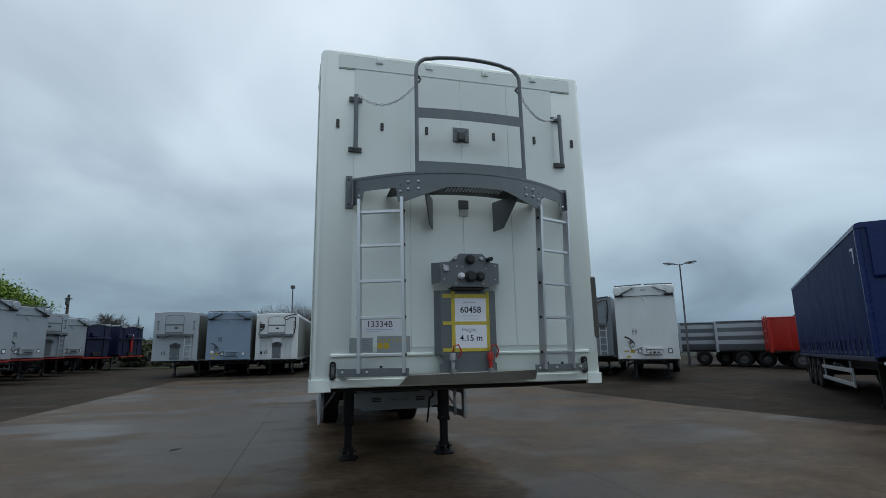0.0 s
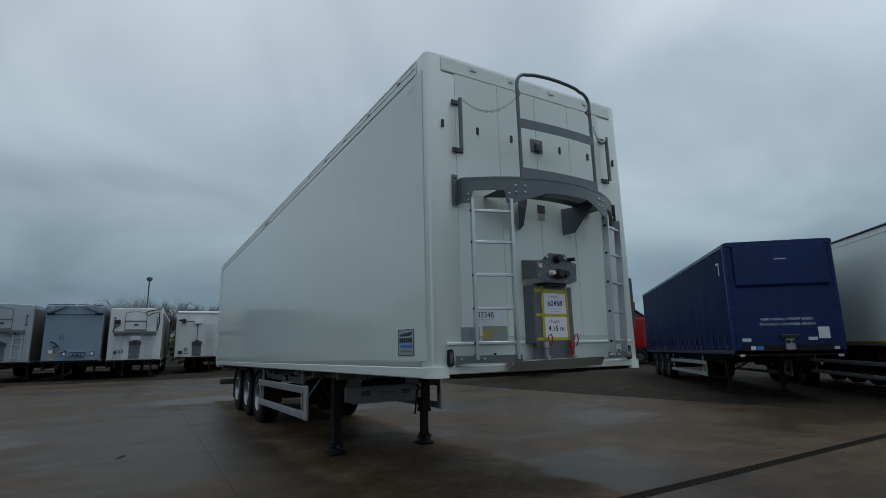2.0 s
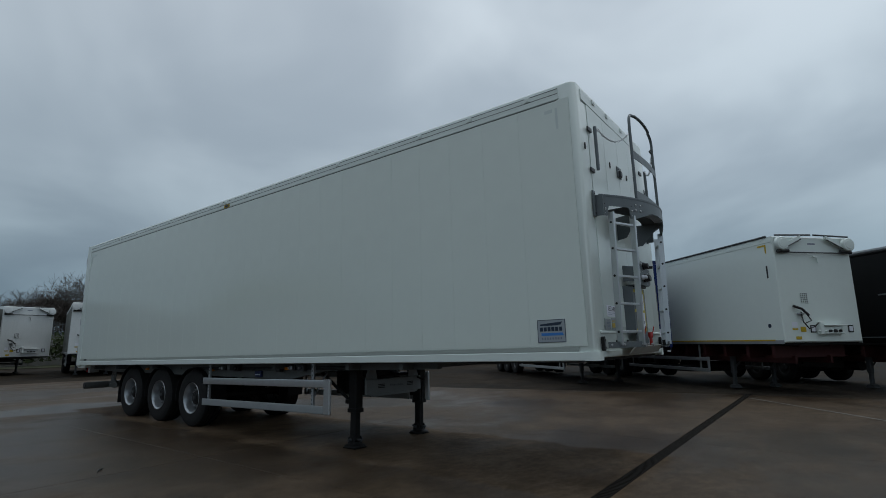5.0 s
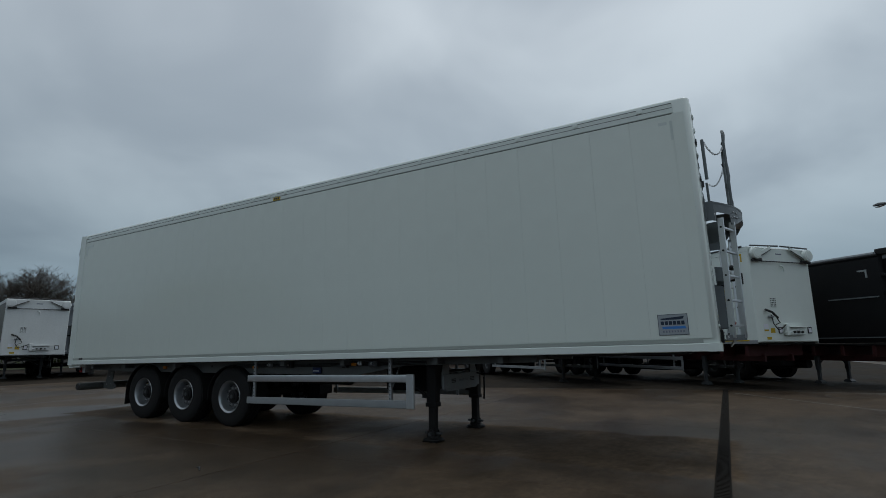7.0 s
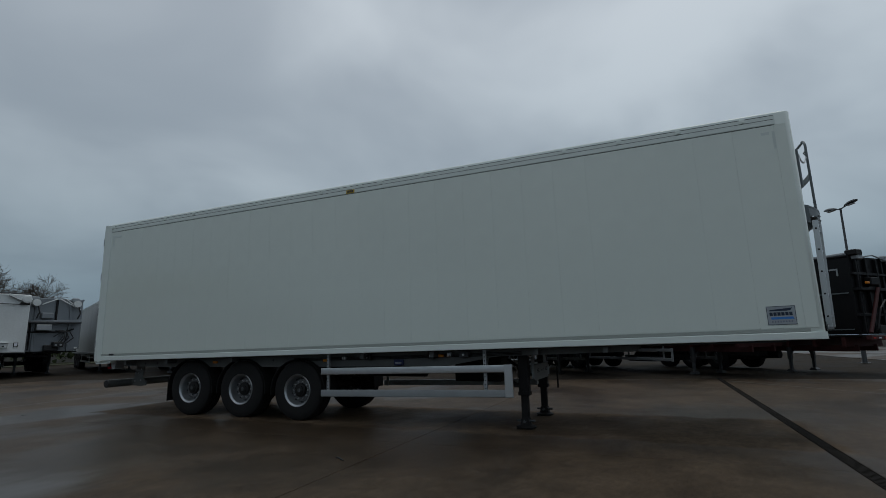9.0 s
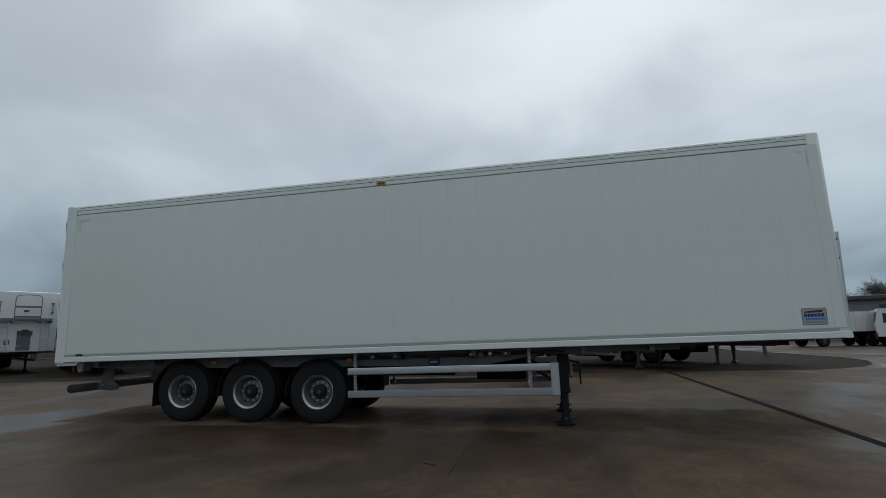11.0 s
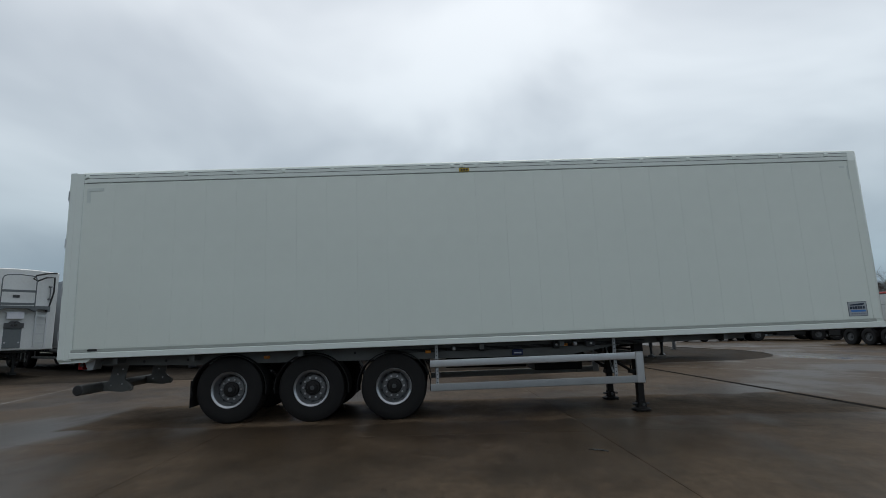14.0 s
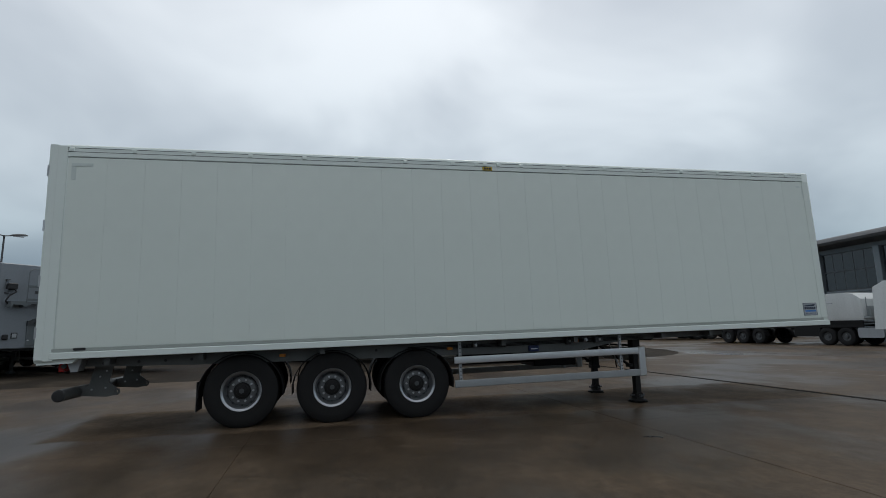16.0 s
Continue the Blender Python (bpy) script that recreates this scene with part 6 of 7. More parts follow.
def deep_chassis(p, bottom, length):
    """Deep red main beams with cross members, air tanks and dark side boxes below a parked trailer."""
    for x in (-0.62, 0.54):
        part("main_beam", Geo().box(x, x + 0.08, 0.4, length - 0.3, bottom - 0.58, bottom - 0.36, c=0.01), RED_DEEP, p, "dark red chassis beam")
    for k in range(int(length / 0.95)):
        part("cross_member", B(-1.15, 1.15, 0.5 + k * 0.95, 0.62 + k * 0.95, bottom - 0.42, bottom - 0.08, c=0.01), RED_DEEP, p)
    for y in (3.4, 4.9):
        part("air_tank", Geo().tube([(-0.15, y, 0.62), (-0.15, y + 1.1, 0.62)], 0.16, 14), BLACK, p)
    part("spare_carrier", Geo().box(-1.1, 1.1, 4.3, 5.6, 0.42, 0.62, c=0.03), BLACK, p, "black carrier slung below the frame")


deep_chassis(bt, 1.35, 10.0)
deep_chassis(wt, 1.40, 13.4)

# ---- left row on red chassis ----
for x, y, h, top, kind_ in ((-14.0, 26.6, 156, 3.95, "arms"), (-14.7, 31.2, 156, 3.95, "arms"), (-15.6, 35.8, 156, 3.9, "ladder"), (-16.2, 40.2, 156, 3.8, "arms")):
    tr = parked_trailer("parked_trailer", front_at(x, y, h), "dull silver trailer on a red chassis, roof arms folded" if kind_ == "arms" else "dull silver trailer on a red chassis with a ladder", SILVER_DULL, kind_, 1.3, top, frame_mat=RED_CH, length=10.5)
    part("front_beam", B(-1.22, 1.22, -0.04, 0.10, 1.18, 1.26, c=0.01), RED_CH, tr, "red front beam")
    part("side_beam", B(-1.24, -1.19, 0.1, 10.3, 1.18, 1.25, c=0.01), RED_CH, tr)
    part("side_beam", B(1.19, 1.24, 0.1, 10.3, 1.18, 1.25, c=0.01), RED_CH, tr)
    part("side_band", B(1.24, 1.262, 0.5, 1.3, 1.45, 3.3, c=0.01), RED_CH, tr)
for x, y in ((-16.4, 45.0), (-15.6, 50.2)):
    tp = tipper("tipping_trailer", front_at(x, y, 152), "dark navy tipping trailer on a red chassis", NAVY, bottom=1.2, top=3.6, frame_mat=RED_CH, length=9.0, ram=y > 48)
    part("front_beam", B(-1.2, 1.2, -0.30, -0.05, 1.04, 1.14, c=0.01), RED_CH, tp, "red front beam")

# ---- striped and red tippers beyond the blue trailer, seen from the side ----
for x, y, paint, lab_, st, top in ((26.5, 33.65, STRIPE_GREY, "grey tipping trailer with pale horizontal stripes along its side", SILVER, 2.98), (26.75, 30.4, STRIPE_GREY, "grey striped tipping trailer standing beside a red one", SILVER, 2.95), (26.95, 26.35, RED, "bright red ribbed tipping trailer", None, 3.0)):
    tp = tipper("tipping_trailer", front_at(x, y, -40), lab_, paint, stripe=st, ribs=not st, bottom=1.05, top=top, length=8.5, front_gear=False, legs=False)
    for o in [o for o in tp.children if o.name.split(".")[0] in ("wheel", "axle", "mudguard")]:
        o.location.y -= 2.35
    for s in (-1, 1):
        for y2 in (0.0, 3.2):
            part("side_post", B(s * 1.24 - 0.04, s * 1.24 + 0.04, y2, y2 + 0.16, 0.95, top + 0.04, c=0.01), SILVER if st else RED, tp)
    if not st:
        for k in range(3):
            part("rib", B(-0.95 + k * 0.85, -0.80 + k * 0.85, -0.05, 0.0, 1.15, 3.15, c=0.01), RED, tp)
        for z in (1.6, 2.2, 2.8):
            part("rib", B(-1.15, 1.15, -0.04, 0.0, z, z + 0.1, c=0.01), RED, tp)


# ---- lamp posts ----
def street_lamp(x, y, height, turn, heads=2):
    p = thing("street_lamp", pose(x, y, 0, 0, 0, turn), "tall grey street lamp with two flat heads" if heads == 2 else "slim post with a round lamp head", "street lamp", "street lamps" if heads == 2 else "")
    part("post", Geo().tube([(0, 0, 0), (0, 0, 1.2), (0, 0, 1.25), (0, 0, height)], [0.10, 0.10, 0.07, 0.045] if heads == 2 else [0.08, 0.08, 0.05, 0.04], 12), DARKGREY, p)
    part("base_plate", B(-0.18, 0.18, -0.18, 0.18, 0, 0.03, c=0.005), DARKGREY, p)
    if heads == 2:
        for s in (-1, 1):
            arm = part("arm", Geo().tube([(0, 0, height - 0.05), (s * 0.35, 0, height + 0.02)], 0.03, 8), DARKGREY, p)
            rings = []
            for f, w_, h_ in ((0, 0.05, 0.05), (0.15, 0.11, 0.09), (0.5, 0.16, 0.12), (0.85, 0.13, 0.09), (1, 0.06, 0.04)):
                xx, zz = s * (0.30 + 0.85 * f), height + 0.02 + 0.10 * f
                rings.append([(xx, w_ * math.cos(t), zz + h_ * (0.35 if math.sin(t) < 0 else 1.0) * math.sin(t)) for t in (2 * math.pi * k / 10 for k in range(10))])
            hd = part("lamp_head", loft(rings), DARKGREY, p)
            part("lens", B(s * 0.45, s * 0.95, -0.09, 0.09, height - 0.005, height + 0.012), LAMP_GLASS, hd)
    else:
        part("lamp_head", Geo().lathe([(0, -0.18), (0.10, -0.16), (0.17, -0.08), (0.19, 0.0), (0.17, 0.07), (0.08, 0.14), (0, 0.15)], 16, pose(0, 0, height + 0.15, 0, -90, 0)), DARKGREY, p)


street_lamp(25.9, 32.1, 7.3, -40)
street_lamp(22.6, -2.75, 7.55, 18)
street_lamp(39.1, -25.9, 6.9, 25)
street_lamp(-1.9, 41.0, 6.1, 0, 1)

# utility pole
up = thing("utility_pole", pose(-23, 55.8, 0), "weathered wooden utility pole with a fitting", "pole")
part("shaft", Geo().tube([(0, 0, 0), (0, 0, 6.9)], [0.16, 0.11], 10), BARK, up)
part("fitting", Geo().box(-0.12, 0.12, -0.35, -0.1, 5.9, 6.6, c=0.03).box(-0.3, 0.3, -0.06, 0.06, 6.45, 6.55), DARKGREY, up)


# ---- trees, hedge and fence beyond the yard ----
def branches(g, p, d, length, r, depth, rng, tips, spread=0.55, seg=6):
    pts, rad, q, dd = [p], [r], Vector(p), Vector(d)
    n = 4 if depth > 1 else 3
    for k in range(n):
        dd = (dd + Vector((rng.uniform(-1, 1), rng.uniform(-1, 1), rng.uniform(-0.3, 0.7))) * 0.16).normalized()
        q = q + dd * length / n
        pts.append(q.copy())
        rad.append(r * (1 - 0.62 * (k + 1) / n))
    g.tube(pts, rad, max(3, seg), cap=False)
    tips.append((pts[-1], dd.copy()))
    if depth <= 0:
        return
    kids = 5 if depth > 2 else 6
    for k in range(kids):
        f = 0.35 + 0.65 * (k + rng.random()) / kids
        i = min(int(f * n), n - 1)
        base = pts[i].lerp(pts[i + 1], f * n - i)
        side = Vector((rng.gauss(0, 1), rng.gauss(0, 1), rng.gauss(0.25, 0.6)))
        nd = (dd * (1 - spread) + side.normalized() * spread).normalized()
        branches(g, base, nd, length * rng.uniform(0.55, 0.75), max(0.016, r * 0.48), depth - 1, rng, tips, spread, max(3, seg - 1))


def bare_tree(x, y, height, seed, depth=4, label="bare winter tree with a dense crown of twigs", group="bare trees"):
    rng = random.Random(seed)
    p = thing("tree", pose(x, y, 0), label, "tree", group)
    trunk = Geo().tube([(0, 0, -0.05), (0.02, 0, height * 0.15), (0.05, 0.03, height * 0.30)], [height * 0.030, height * 0.022, height * 0.017], 10)
    part("trunk", trunk, BARK, p)
    g, tips = Geo(), []
    for k in range(6):
        a = 2 * math.pi * k / 6 + rng.uniform(-0.4, 0.4)
        d_ = Vector((math.cos(a) * 0.75, math.sin(a) * 0.75, 1.0)).normalized()
        branches(g, Vector((0.05, 0.03, height * (0.17 + 0.02 * k))), d_, height * 0.36, height * 0.010, depth, rng, tips)
    cr = part("crown", g, TWIG, p, "fine bare twigs")
    cr["kind"] = "stuff"
    return p


def leaf_clumps(g, pts, size, n, rng):
    for c, _ in pts:
        for k in range(n):
            q = c + Vector((rng.gauss(0, 1), rng.gauss(0, 1), rng.gauss(0, 0.8))) * size
            a, b_ = Vector((rng.gauss(0, 1), rng.gauss(0, 1), rng.gauss(0, 1))).normalized(), Vector((rng.gauss(0, 1), rng.gauss(0, 1), rng.gauss(0, 1))).normalized()
            s = rng.uniform(0.10, 0.22)
            g.add([q, q + a * s, q + (a + b_) * s * 0.8, q + b_ * s], [(0, 1, 2, 3)])


def leafy_tree(x, y, height, seed, leaf, label, group=""):
    rng = random.Random(seed)
    p = thing("tree", pose(x, y, 0), label, "tree", group)
    part("trunk", Geo().tube([(0, 0, -0.05), (0, 0, height * 0.4)], [height * 0.03, height * 0.018], 10), BARK, p)
    g, tips = Geo(), []
    for k in range(6):
        a = 2 * math.pi * k / 6 + rng.uniform(-0.3, 0.3)
        branches(g, Vector((0, 0, height * (0.22 + 0.03 * k))), Vector((math.cos(a) * 0.8, math.sin(a) * 0.8, 0.9)).normalized(), height * 0.33, height * 0.010, 3, rng, tips)
    part("limbs", g, BARK, p)
    lv = Geo()
    leaf_clumps(lv, tips, 0.42, 34, rng)
    c = part("crown", lv, leaf, p, "fresh green leaves", smooth=0)
    c["kind"] = "stuff"


leafy_tree(-28.5, 54, 9.0, 3, LEAF, "spring tree with fresh yellow-green leaves")
leafy_tree(-34, 51, 9.5, 5, LEAF, "spring tree with fresh green leaves behind the trailers")
for x, y, h, s in ((-34, 66, 6.8, 11), (-27, 64, 6.0, 12), (-20.6, 60, 5.7, 13), (16.6, 62, 10.3, 21), (13.0, 66, 8.2, 22), (21.7, 62, 8.9, 24)):
    bare_tree(x, y, h, s)
rng_t = random.Random(77)
for k in range(12):
    bare_tree(-7 + k * 2.0 + rng_t.uniform(-0.5, 0.5), 66 + rng_t.uniform(-1.5, 1.5), rng_t.uniform(7.0, 8.2), 40 + k, depth=3, label="bare tree in the row behind the yard")
for k, (x, y, h) in enumerate(((72.5, -30.0, 7.4), (67.9, -35.0, 8.2), (65.9, -37.7, 7.0), (64.2, -39.8, 7.0), (61.2, -43.2, 8.0), (58.7, -45.7, 8.3), (56.7, -47.4, 7.8))):
    bare_tree(x, y, h, 70 + k, depth=4 if k in (1, 5) else 3, label="bare tree standing behind the low building")



bare_tree(35.0, -35.1, 4.3, 91, label="small bare tree beyond the workshop")


def conifer(x, y, h, seed):
    rng = random.Random(seed)
    p = thing("conifer", pose(x, y, 0), "small dark conifer beyond the fence", "tree", "conifers")
    part("trunk", Geo().tube([(0, 0, 0), (0, 0, h * 0.95)], [0.09, 0.02], 8), BARK, p)
    g = Geo()
    for k in range(26):
        z = h * (0.12 + 0.86 * k / 26)
        r = (h - z) * 0.30 + 0.05
        for j in range(9):
            a = rng.uniform(0, 6.283)
            tip = Vector((math.cos(a) * r, math.sin(a) * r, z - r * 0.35))
            sd = Vector((-math.sin(a), math.cos(a), 0)) * r * 0.22
            g.add([(0, 0, z), tip * 0.6 + Vector((0, 0, z * 0.4)) + sd, tip, tip * 0.6 + Vector((0, 0, z * 0.4)) - sd], [(0, 1, 2, 3)])
    c = part("crown", g, CONIFER, p, smooth=0)
    c["kind"] = "stuff"


conifer(-17.2, 57, 5.2, 1)
conifer(-14.8, 58, 5.6, 2)

# hedge and concrete panel wall along the back
hg = Geo()
rngh = random.Random(5)
for k in range(15000):
    x, z = rngh.uniform(-60, 45), rngh.uniform(0.05, 1.0) ** 0.6 * 2.5
    q = Vector((x, 55.0 + rngh.gauss(0, 0.45), z + 0.35 * noise.noise(Vector((x * 0.3, 0, 0)))))
    a, b_ = Vector((rngh.gauss(0, 1), rngh.gauss(0, 1), rngh.gauss(0, 1))).normalized(), Vector((rngh.gauss(0, 1), rngh.gauss(0, 1), rngh.gauss(0, 1))).normalized()
    s = rngh.uniform(0.15, 0.4)
    hg.add([q, q + a * s, q + (a + b_) * s * 0.7, q + b_ * s], [(0, 1, 2, 3)])
tagged(part("hedge", hg, HEDGE, smooth=0), "long dark green hedge behind the parked trailers", "hedge", kind="stuff")
tagged(part("wall_back", B(-60, 60, 57.0, 57.2, 0, 2.5, c=0.02).box(-60, 60, 56.95, 57.25, 2.5, 2.62, c=0.01), CONCRETE_WALL), "grey concrete boundary wall", "wall", kind="structure")
fence = thing("fence", pose(24, 56.9, 0), "grey palisade fence above the boundary wall", "fence")
pale = B(-0.03, 0.03, -0.02, 0.02, 2.6, 3.7, c=0.005).mesh("pale", DARKGREY, 0)
for k in range(120):
    part("pale", pale, None, fence, at=pose(-14 + k * 0.22, 0, 0))
part("rail", B(-14, 13, 0.02, 0.06, 2.8, 2.86).box(-14, 13, 0.02, 0.06, 3.5, 3.56), DARKGREY, fence)
tagged(part("verge", Geo().add([(-70, 51, 0.012), (60, 51, 0.012), (60, 90, 0.012), (-70, 90, 0.012)], [(0, 1, 2, 3)]), GRASS_G, smooth=0), "rough grass verge behind the yard", "grass", kind="structure")

# ---- house beyond the tippers ----
hs = thing("house", pose(67.6, 57.6, -1.3, 0, 0, -49), "brick house with a dark tiled gable roof and chimney", "house")
part("wall", B(-4, 4, -3, 3, 0, 4.6), BRICKISH, hs)
part("gable", Geo().prism([(-4, 4.6), (4, 4.6), (0, 7.6)], 0.25, pose(0, -3, 0)).prism([(-4, 4.6), (4, 4.6), (0, 7.6)], 0.25, pose(0, 2.75, 0)), BRICKISH, hs)
roof = part("roof", Geo().prism([(-4.4, 4.4), (0, 7.75), (0, 7.95), (-4.6, 4.5)], 6.8, pose(0, -3.4, 0)).prism([(4.4, 4.4), (0, 7.75), (0, 7.95), (4.6, 4.5)], 6.8, pose(0, -3.4, 0)), ROOF_TILE, hs)
part("chimney", B(-0.5, 0.5, -0.4, 0.4, 7.2, 9.0, c=0.03).box(-0.3, -0.1, -0.1, 0.1, 9.0, 9.35).box(0.1, 0.3, -0.1, 0.1, 9.0, 9.35), BRICKISH, roof)
for x in (-2, 2):
    wn = part("window", B(x - 0.6, x + 0.6, -3.04, -2.96, 2.9, 4.1, c=0.02), PAPER, hs)
    part("pane", B(x - 0.52, x + 0.52, -3.06, -3.02, 2.98, 4.02), GLASS_DARK, wn)

# ---- workshop building, with a rounded dark eave ----
bd = thing("workshop_building", pose(4.0, -20.7, 0, 0, 0, -6), "grey clad workshop with rounded dark eave and dark glazing", "building")
LB, EZ = 19.1, 6.45
part("wall", B(0, LB, -14, 0, 0, EZ + 0.3), CLAD, bd)
er = []
for x in (-0.6, LB + 1.7):
    er.append([(x, y, z) for y, z in ((-7, EZ + 1.9), (0.6, EZ + 0.96), (1.15, EZ + 0.86), (1.45, EZ + 0.70), (1.6, EZ + 0.50), (1.5, EZ + 0.34), (1.15, EZ + 0.24), (0.0, EZ + 0.2), (-7, EZ + 0.2))])
part("roof", loft(er), DARKGREY, bd, "dark rounded eave and roof")
for k in range(5):
    x = 0.25 + k * 4.65
    part("column", B(x - 0.22, x + 0.22, 0.0, 0.30, 0, EZ - 0.1, c=0.03), CLAD, bd, "pale grey clad column")
    if k == 4:
        break
    gl = part("window", B(x + 0.24, x + 4.41, 0.0, 0.05, 3.55, EZ - 0.12, c=0.01), DARKGREY, bd, "dark ribbon glazing under the eave")
    for i in range(5):
        for j in range(2):
            part("pane", B(x + 0.30 + i * 0.82, x + 1.06 + i * 0.82, 0.05, 0.06, 3.63 + j * 1.34, 4.90 + j * 1.34), GLASS_DARK, gl)
    part("sill", B(x + 0.22, x + 4.43, 0.0, 0.12, 3.42, 3.55, c=0.01), CLAD, bd)
    if k == 1:
        dr = part("roller_door", B(x + 0.6, x + 4.1, 0.0, 0.06, 0.0, 3.3, c=0.01), ALU_DULL, bd)
        for i in range(10):
            part("slat", B(x + 0.64, x + 4.06, 0.055, 0.075, 0.06 + i * 0.32, 0.35 + i * 0.32, c=0.01), ALU_DULL, dr)


# ---- lorry parked before the workshop ----
def lorry(m):
    p = thing("tractor_unit", m, "white articulated lorry tractor with a grey fuel tank", "lorry")
    # x runs to the rear, the cab is at x < 0
    part("chassis", B(-1.0, 4.6, -0.45, 0.45, 0.75, 1.02, c=0.02), BLACK, p)
    cab = part("cab", loft([[(x, -1.22, z) for x, z in ((-1.5, 0.55), (-1.6, 1.5), (-1.35, 2.9), (-0.9, 3.5), (0.7, 3.5), (0.75, 0.75))], [(x, 1.22, z) for x, z in ((-1.5, 0.55), (-1.6, 1.5), (-1.35, 2.9), (-0.9, 3.5), (0.7, 3.5), (0.75, 0.75))]]), WHITE_OLD, p)
    part("windscreen", Geo().add([(-1.615, -1.1, 1.75), (-1.615, 1.1, 1.75), (-1.40, 1.1, 2.75), (-1.40, -1.1, 2.75)], [(0, 1, 2, 3)]), GLASS_DARK, cab)
    for s in (-1, 1):
        part("side_window", B(-1.25, -0.35, s * 1.222, s * 1.23, 1.85, 2.6), GLASS_DARK, cab)
        for x in (-0.75, 3.0, 4.1):
            far_wheel(p, 0, 0, 0.52, 0.33, 0)
            wh = [o for o in p.children if o.name.startswith("wheel")][-1]
            wh.matrix_basis = pose(x, s * 1.02, 0.51, 0, 0, 90 if s < 0 else -90)
        part("fuel_tank", Geo().prism(rounded(0.95, 2.3, 0.45, 1.0, 0.12), 0.6, pose(0, 0.6 if s > 0 else -1.2, 0)), ALU_DULL, p)
        part("wind_deflector", Geo().prism([(0.7, 0.9), (1.35, 0.9), (1.2, 3.2), (0.7, 3.45)], 0.05, pose(0, s * 1.18, 0)), WHITE_OLD, p)
        part("mudguard", Geo().tube([(2.4, s * 1.02, 0.9), (2.7, s * 1.02, 1.12), (4.4, s * 1.02, 1.12), (4.7, s * 1.02, 0.9)], 0.06, 6), PLASTIC, p)
    return p


lorry(pose(12.65, -16.6, 0, 0, 0, 3))
tk = thing("tipping_trailer", pose(0, 0, 0) @ front_at(14.22, -16.5, 3), "white smooth-sided tipping semi-trailer coupled behind the lorry", "tipping trailer", "tipping trailers")
tb = part("body", loft([[(x, y, z) for x, z in ((-1.18, 1.42), (1.18, 1.42), (1.24, 1.55), (1.24, 2.75 + e), (-1.24, 2.75 + e), (-1.24, 1.55))] for y, e in ((0.3, -0.15), (0.7, 0.15), (1.1, 0.25), (11.5, 0.25), (11.75, 0.1))]), WHITE_OLD, tk, "white smooth tipping body")
part("body_seam", B(-1.252, -1.235, 1.9, 9.4, 2.40, 2.43), PLATE, tk)
part("blue_panel", B(-1.262, -1.236, 9.55, 10.75, 1.66, 2.82, c=0.01), CAB_BLUE, tk, "bright blue panel near the tail of the white body")
part("panel_frame", Geo().box(-1.28, -1.23, 10.75, 11.2, 1.50, 2.98, c=0.01).box(-1.28, -1.23, 9.4, 10.75, 2.84, 2.98, c=0.01).box(-1.28, -1.23, 9.4, 10.75, 1.50, 1.64, c=0.01), WHITE_OLD, tk)
part("side_rail", B(-1.14, -1.08, 0.4, 11.2, 1.02, 1.44, c=0.01), BLACK, tk)
part("tail_box", B(-1.15, 1.15, 10.6, 11.5, 0.55, 1.15, c=0.03), BLACK, tk, "black tail lamp and bumper box")
part("side_locker", B(-1.15, -0.7, 2.9, 4.6, 0.5, 1.15, c=0.03), BLACK, tk)
part("front_step", Geo().box(-1.2, 1.2, 0.05, 0.28, 1.5, 1.62, c=0.01).box(-0.9, 0.9, 0.1, 0.28, 1.62, 2.2, c=0.03).tube([(-1.0, 0.2, 1.6), (-1.0, 0.2, 2.7)], 0.025, 6).tube([(-0.3, 0.2, 2.2), (-0.3, 0.2, 2.75)], 0.04, 8), PLATE, tk, "grey front step with pipes")
part("sheet_roll", Geo().tube([(-1.2, 5.0, 3.08), (-1.2, 9.4, 3.10)], 0.06, 8), RED, tk, "rolled red cover sheet")
undercarriage(tk, 11.8, 1.35, CHASSIS, legs=False, bogie=7.2, guards=False)

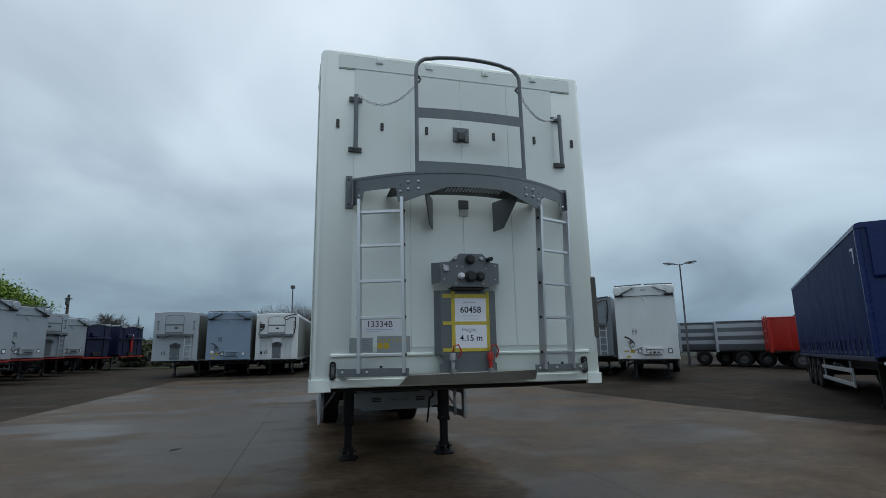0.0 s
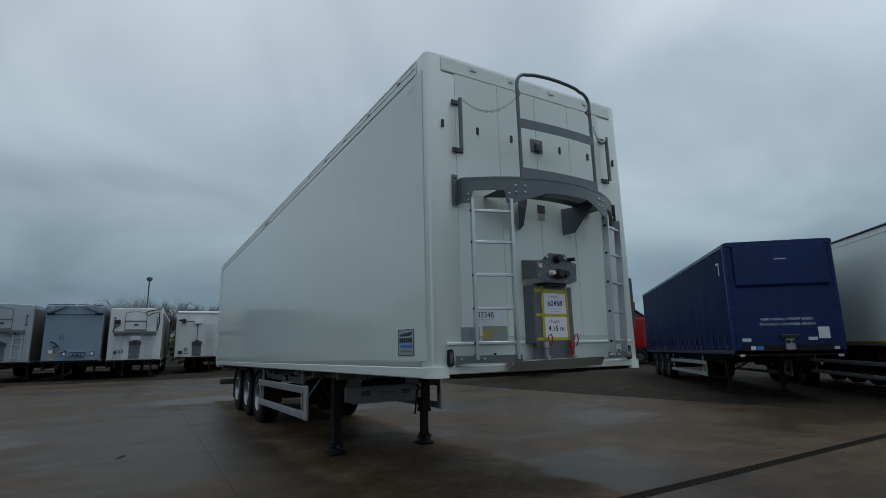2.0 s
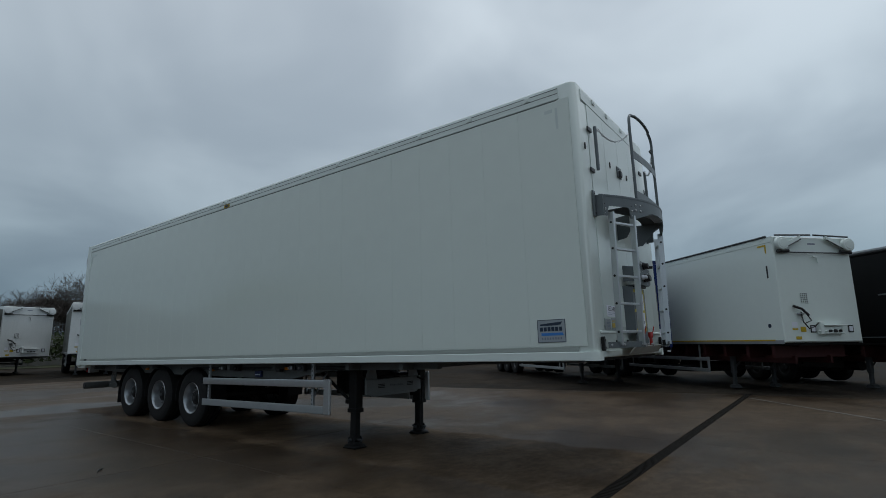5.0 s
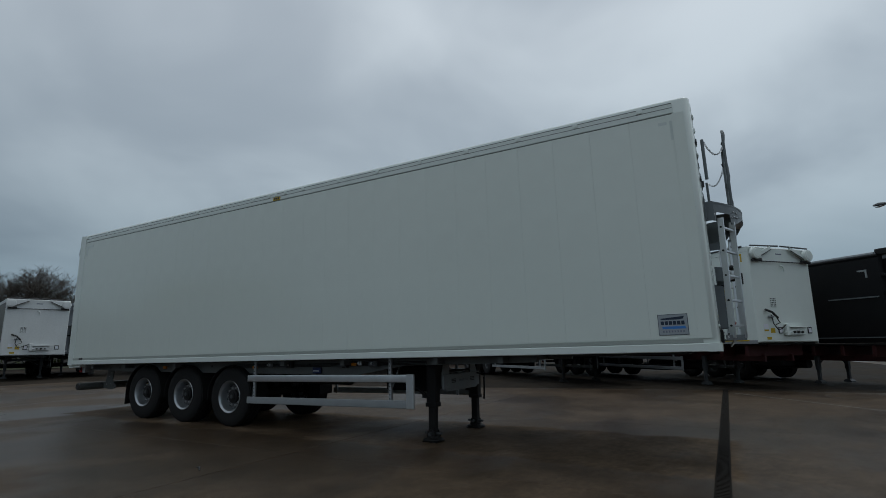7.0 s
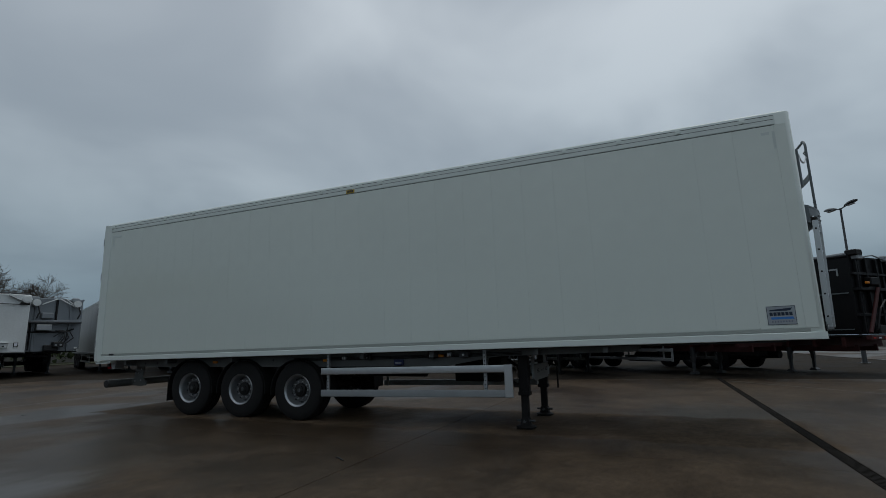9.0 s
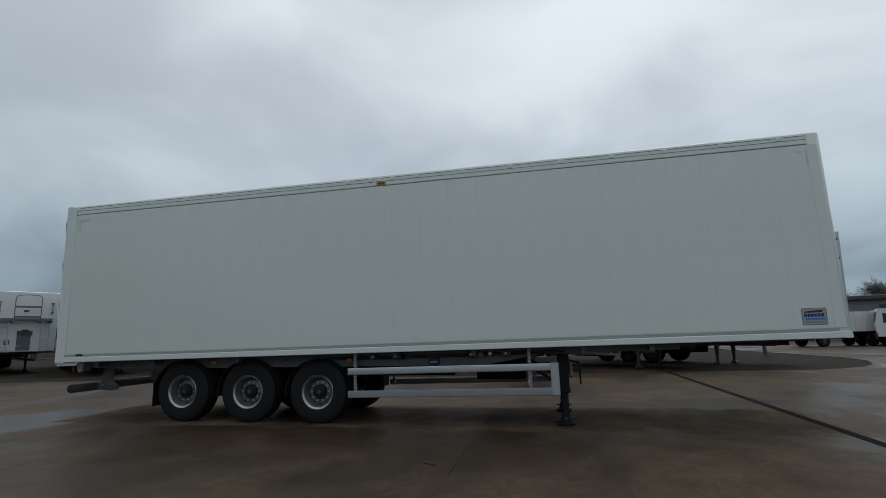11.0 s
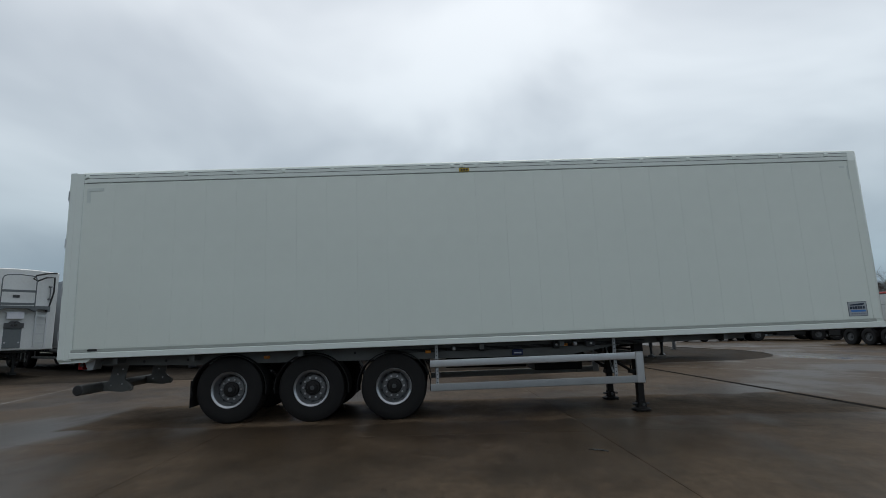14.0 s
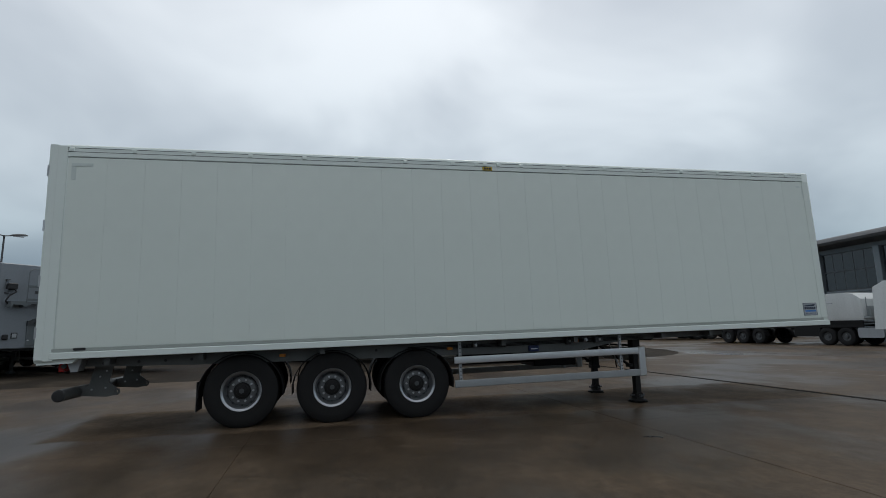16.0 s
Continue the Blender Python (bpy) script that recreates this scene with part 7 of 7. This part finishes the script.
# ---- yellow and white vehicles further along ----
def skip_lorry(m, paint, label, cab_paint=None):
    p = thing("tipper_lorry", m, label, "lorry", "far lorries")
    part("body", loft([[(x, -1.2, z) for x, z in ((0, 1.1), (5.4, 1.1), (5.7, 2.6), (0, 2.6))], [(x, 1.2, z) for x, z in ((0, 1.1), (5.4, 1.1), (5.7, 2.6), (0, 2.6))]]), paint, p)
    for k in range(7):
        for s in (-1, 1):
            part("rib", B(0.15 + k * 0.8, 0.27 + k * 0.8, s * 1.19, s * 1.26, 1.15, 2.6, c=0.01), paint, p)
    if paint == YELLOW_BODY:
        for s in (-1, 1):
            for k in range(6):
                part("side_recess", B(0.29 + k * 0.8, 0.93 + k * 0.8, s * 1.195 - 0.01, s * 1.195 + 0.01, 1.2, 1.62 + 0.22 * (k % 2), c=0.004), RIM_FAR, p)
                part("board_clamp", B(0.45 + k * 0.8, 0.60 + k * 0.8, s * 1.16, s * 1.24, 2.58, 2.72 + 0.09 * (k % 3), c=0.01), paint, p)
            part("lower_rail", B(0.0, 5.4, s * 1.15, s * 1.27, 1.05, 1.16, c=0.01), BLACK, p)
            part("side_locker", B(0.4, 2.4, s * 0.85, s * 1.15, 0.45, 1.04, c=0.03), BLACK, p)
    part("cab", loft([[(x, -1.15, z) for x, z in ((-0.2, 0.7), (-1.9, 0.7), (-2.0, 1.6), (-1.75, 2.75), (-0.2, 2.8))], [(x, 1.15, z) for x, z in ((-0.2, 0.7), (-1.9, 0.7), (-2.0, 1.6), (-1.75, 2.75), (-0.2, 2.8))]]), cab_paint or paint, p)
    part("windscreen", Geo().add([(-2.005, -1.0, 1.75), (-2.005, 1.0, 1.75), (-1.82, 1.0, 2.55), (-1.82, -1.0, 2.55)], [(0, 1, 2, 3)]), GLASS_DARK, p)
    part("bumper", B(-2.08, -1.9, -1.15, 1.15, 0.5, 0.95, c=0.03), PLASTIC, p)
    for s in (-1, 1):
        part("side_window", B(-1.5, -0.6, s * 1.152, s * 1.16, 1.7, 2.4), GLASS_DARK, p)
    part("chassis", B(-1.5, 5.4, -0.45, 0.45, 0.7, 1.08), BLACK, p)
    for x in (-1.0, 3.3, 4.5):
        for s in (-1, 1):
            far_wheel(p, 0, 0, 0.5, 0.33, 0)
            wh = [o for o in p.children if o.name.startswith("wheel")][-1]
            wh.matrix_basis = pose(x, s * 1.0, 0.49, 0, 0, 90 if s < 0 else -90)


skip_lorry(pose(35.8, -17.4, 0, 0, 0, -115), YELLOW_BODY, "yellow ribbed tipper lorry with a white cab", WHITE_OLD)
skip_lorry(pose(39.8, -19.2, 0, 0, 0, -115), YELLOW_BODY, "yellow tipper lorry with a ribbed body")
skip_lorry(pose(34.6, -25.4, 0, 0, 0, -115), YELLOW_BODY, "yellow tipper lorry further along the yard")
skip_lorry(pose(37.0, -12.2, 0, 0, 0, -70), WHITE_OLD, "white tipper lorry parked near the yellow lorries")

# ---- low building far behind the yellow lorries ----
lb2 = thing("low_building", pose(60, -17, 0, 0, 0, -122), "long low grey building with a dark flat roof", "building")
part("wall", B(0, 26, 0, 9, 0, 4.3), CLAD, lb2)
part("roof", B(-0.6, 26.6, -0.7, 9.7, 4.3, 4.75, c=0.05), DARKGREY, lb2, "dark flat roof edge")
for k in range(5):
    part("roller_door", B(10.5 + k * 3.0, 13.0 + k * 3.0, -0.06, 0.0, 0.0, 3.8, c=0.02), DARKGREY, lb2)

# ---- concrete apron, drain and painted line ----
apron = tagged(part("pavement", Geo().add([(x, y, -0.005) for x, y in EDGE] + [(x, y, -0.05) for x, y in EDGE], [tuple(range(len(EDGE)))] + [(i, (i + 1) % len(EDGE), len(EDGE) + (i + 1) % len(EDGE), len(EDGE) + i) for i in range(len(EDGE))]), CONCRETE, smooth=0), "wet brownish concrete apron of cast slabs with puddles", "concrete yard", kind="structure")


def inside(x, y):
    hit, n = False, len(EDGE)
    for i in range(n):
        (xa, ya), (xb, yb) = EDGE[i], EDGE[i - 1]
        if (ya > y) != (yb > y) and x < (xb - xa) * (y - ya) / (yb - ya) + xa:
            hit = not hit
    return hit


SX, SY = 4.6, 5.2
slab_mesh = B(0, SX - 0.004, 0, SY - 0.004, -0.012, 0.0, c=0.002).mesh("slab", CONCRETE, 0)
thin_mesh = B(0, SX - 0.004, 0, SY - 0.17, -0.012, 0.0, c=0.002).mesh("slab", CONCRETE, 0)
DRAIN_Y = 4.45
for i in range(-6, 6):
    for j in range(-5, 6):
        x, y = -1.2 + i * SX, DRAIN_Y + j * SY
        if all(inside(x + a * SX, y + b_ * SY) for a in (0, 0.5, 1) for b_ in (0, 0.5, 1)):
            part("slab", thin_mesh if j == 0 else slab_mesh, None, apron, at=pose(x, y + (0.16 if j == 0 else 0), 0))

drain = tagged(part("drain_channel", Geo().box(-13, 11.8, DRAIN_Y + 0.0, DRAIN_Y + 0.15, -0.02, -0.003), GRATE), "long dark iron drain channel set in the concrete", "drain", kind="structure")
bar_mesh = B(0, 0.028, 0.012, 0.128, -0.003, 0.002, c=0.001).mesh("grate_bar", GRATE, 0)
for k in range(290):
    part("grate_bar", bar_mesh, None, drain, at=pose(-3.6 + k * 0.053, DRAIN_Y + 0.005, 0))
g = Geo()
for y in (0.003, 0.139):
    g.box(-13, 11.8, DRAIN_Y + y, DRAIN_Y + y + 0.008, -0.01, 0.003)
part("drain_edge", g, GRATE, drain, "steel edge of the drain")
def painted_line(a, b_, half, label):
    a, b_ = Vector((*a, 0.003)), Vector((*b_, 0.003))
    d = (b_ - a).normalized()
    ln = Vector((-d.y, d.x, 0)) * half
    return tagged(part("painted_line", Geo().add([a - ln, b_ - ln, b_ + ln, a + ln], [(0, 1, 2, 3)]), PAINTLINE, smooth=0), label, "road marking", kind="structure")


painted_line((7.1, 1.55), (10.5, 4.35), 0.04, "worn white painted line on the concrete")
painted_line((1.2, 0.12), (8.4, 1.3), 0.04, "faint white bay line on the wet concrete")
painted_line((-7.0, 19.2), (7.5, 22.1), 0.045, "faded white line behind the trailer")

# a twig lying on the wet concrete
tw = thing("twig", pose(-2.34, 9.95, 0.008, 0, 0, 55), "small dark twig lying on the wet concrete", "twig")
part("stem", Geo().tube([(-0.11, 0, 0), (-0.04, 0.008, 0.006), (0.05, -0.006, 0.004), (0.12, 0.012, 0.0)], [0.006, 0.009, 0.008, 0.004], 6), SEAL, tw)
part("side_shoot", Geo().tube([(0.02, 0, 0.004), (0.05, 0.04, 0.004)], [0.005, 0.003], 5), SEAL, tw)
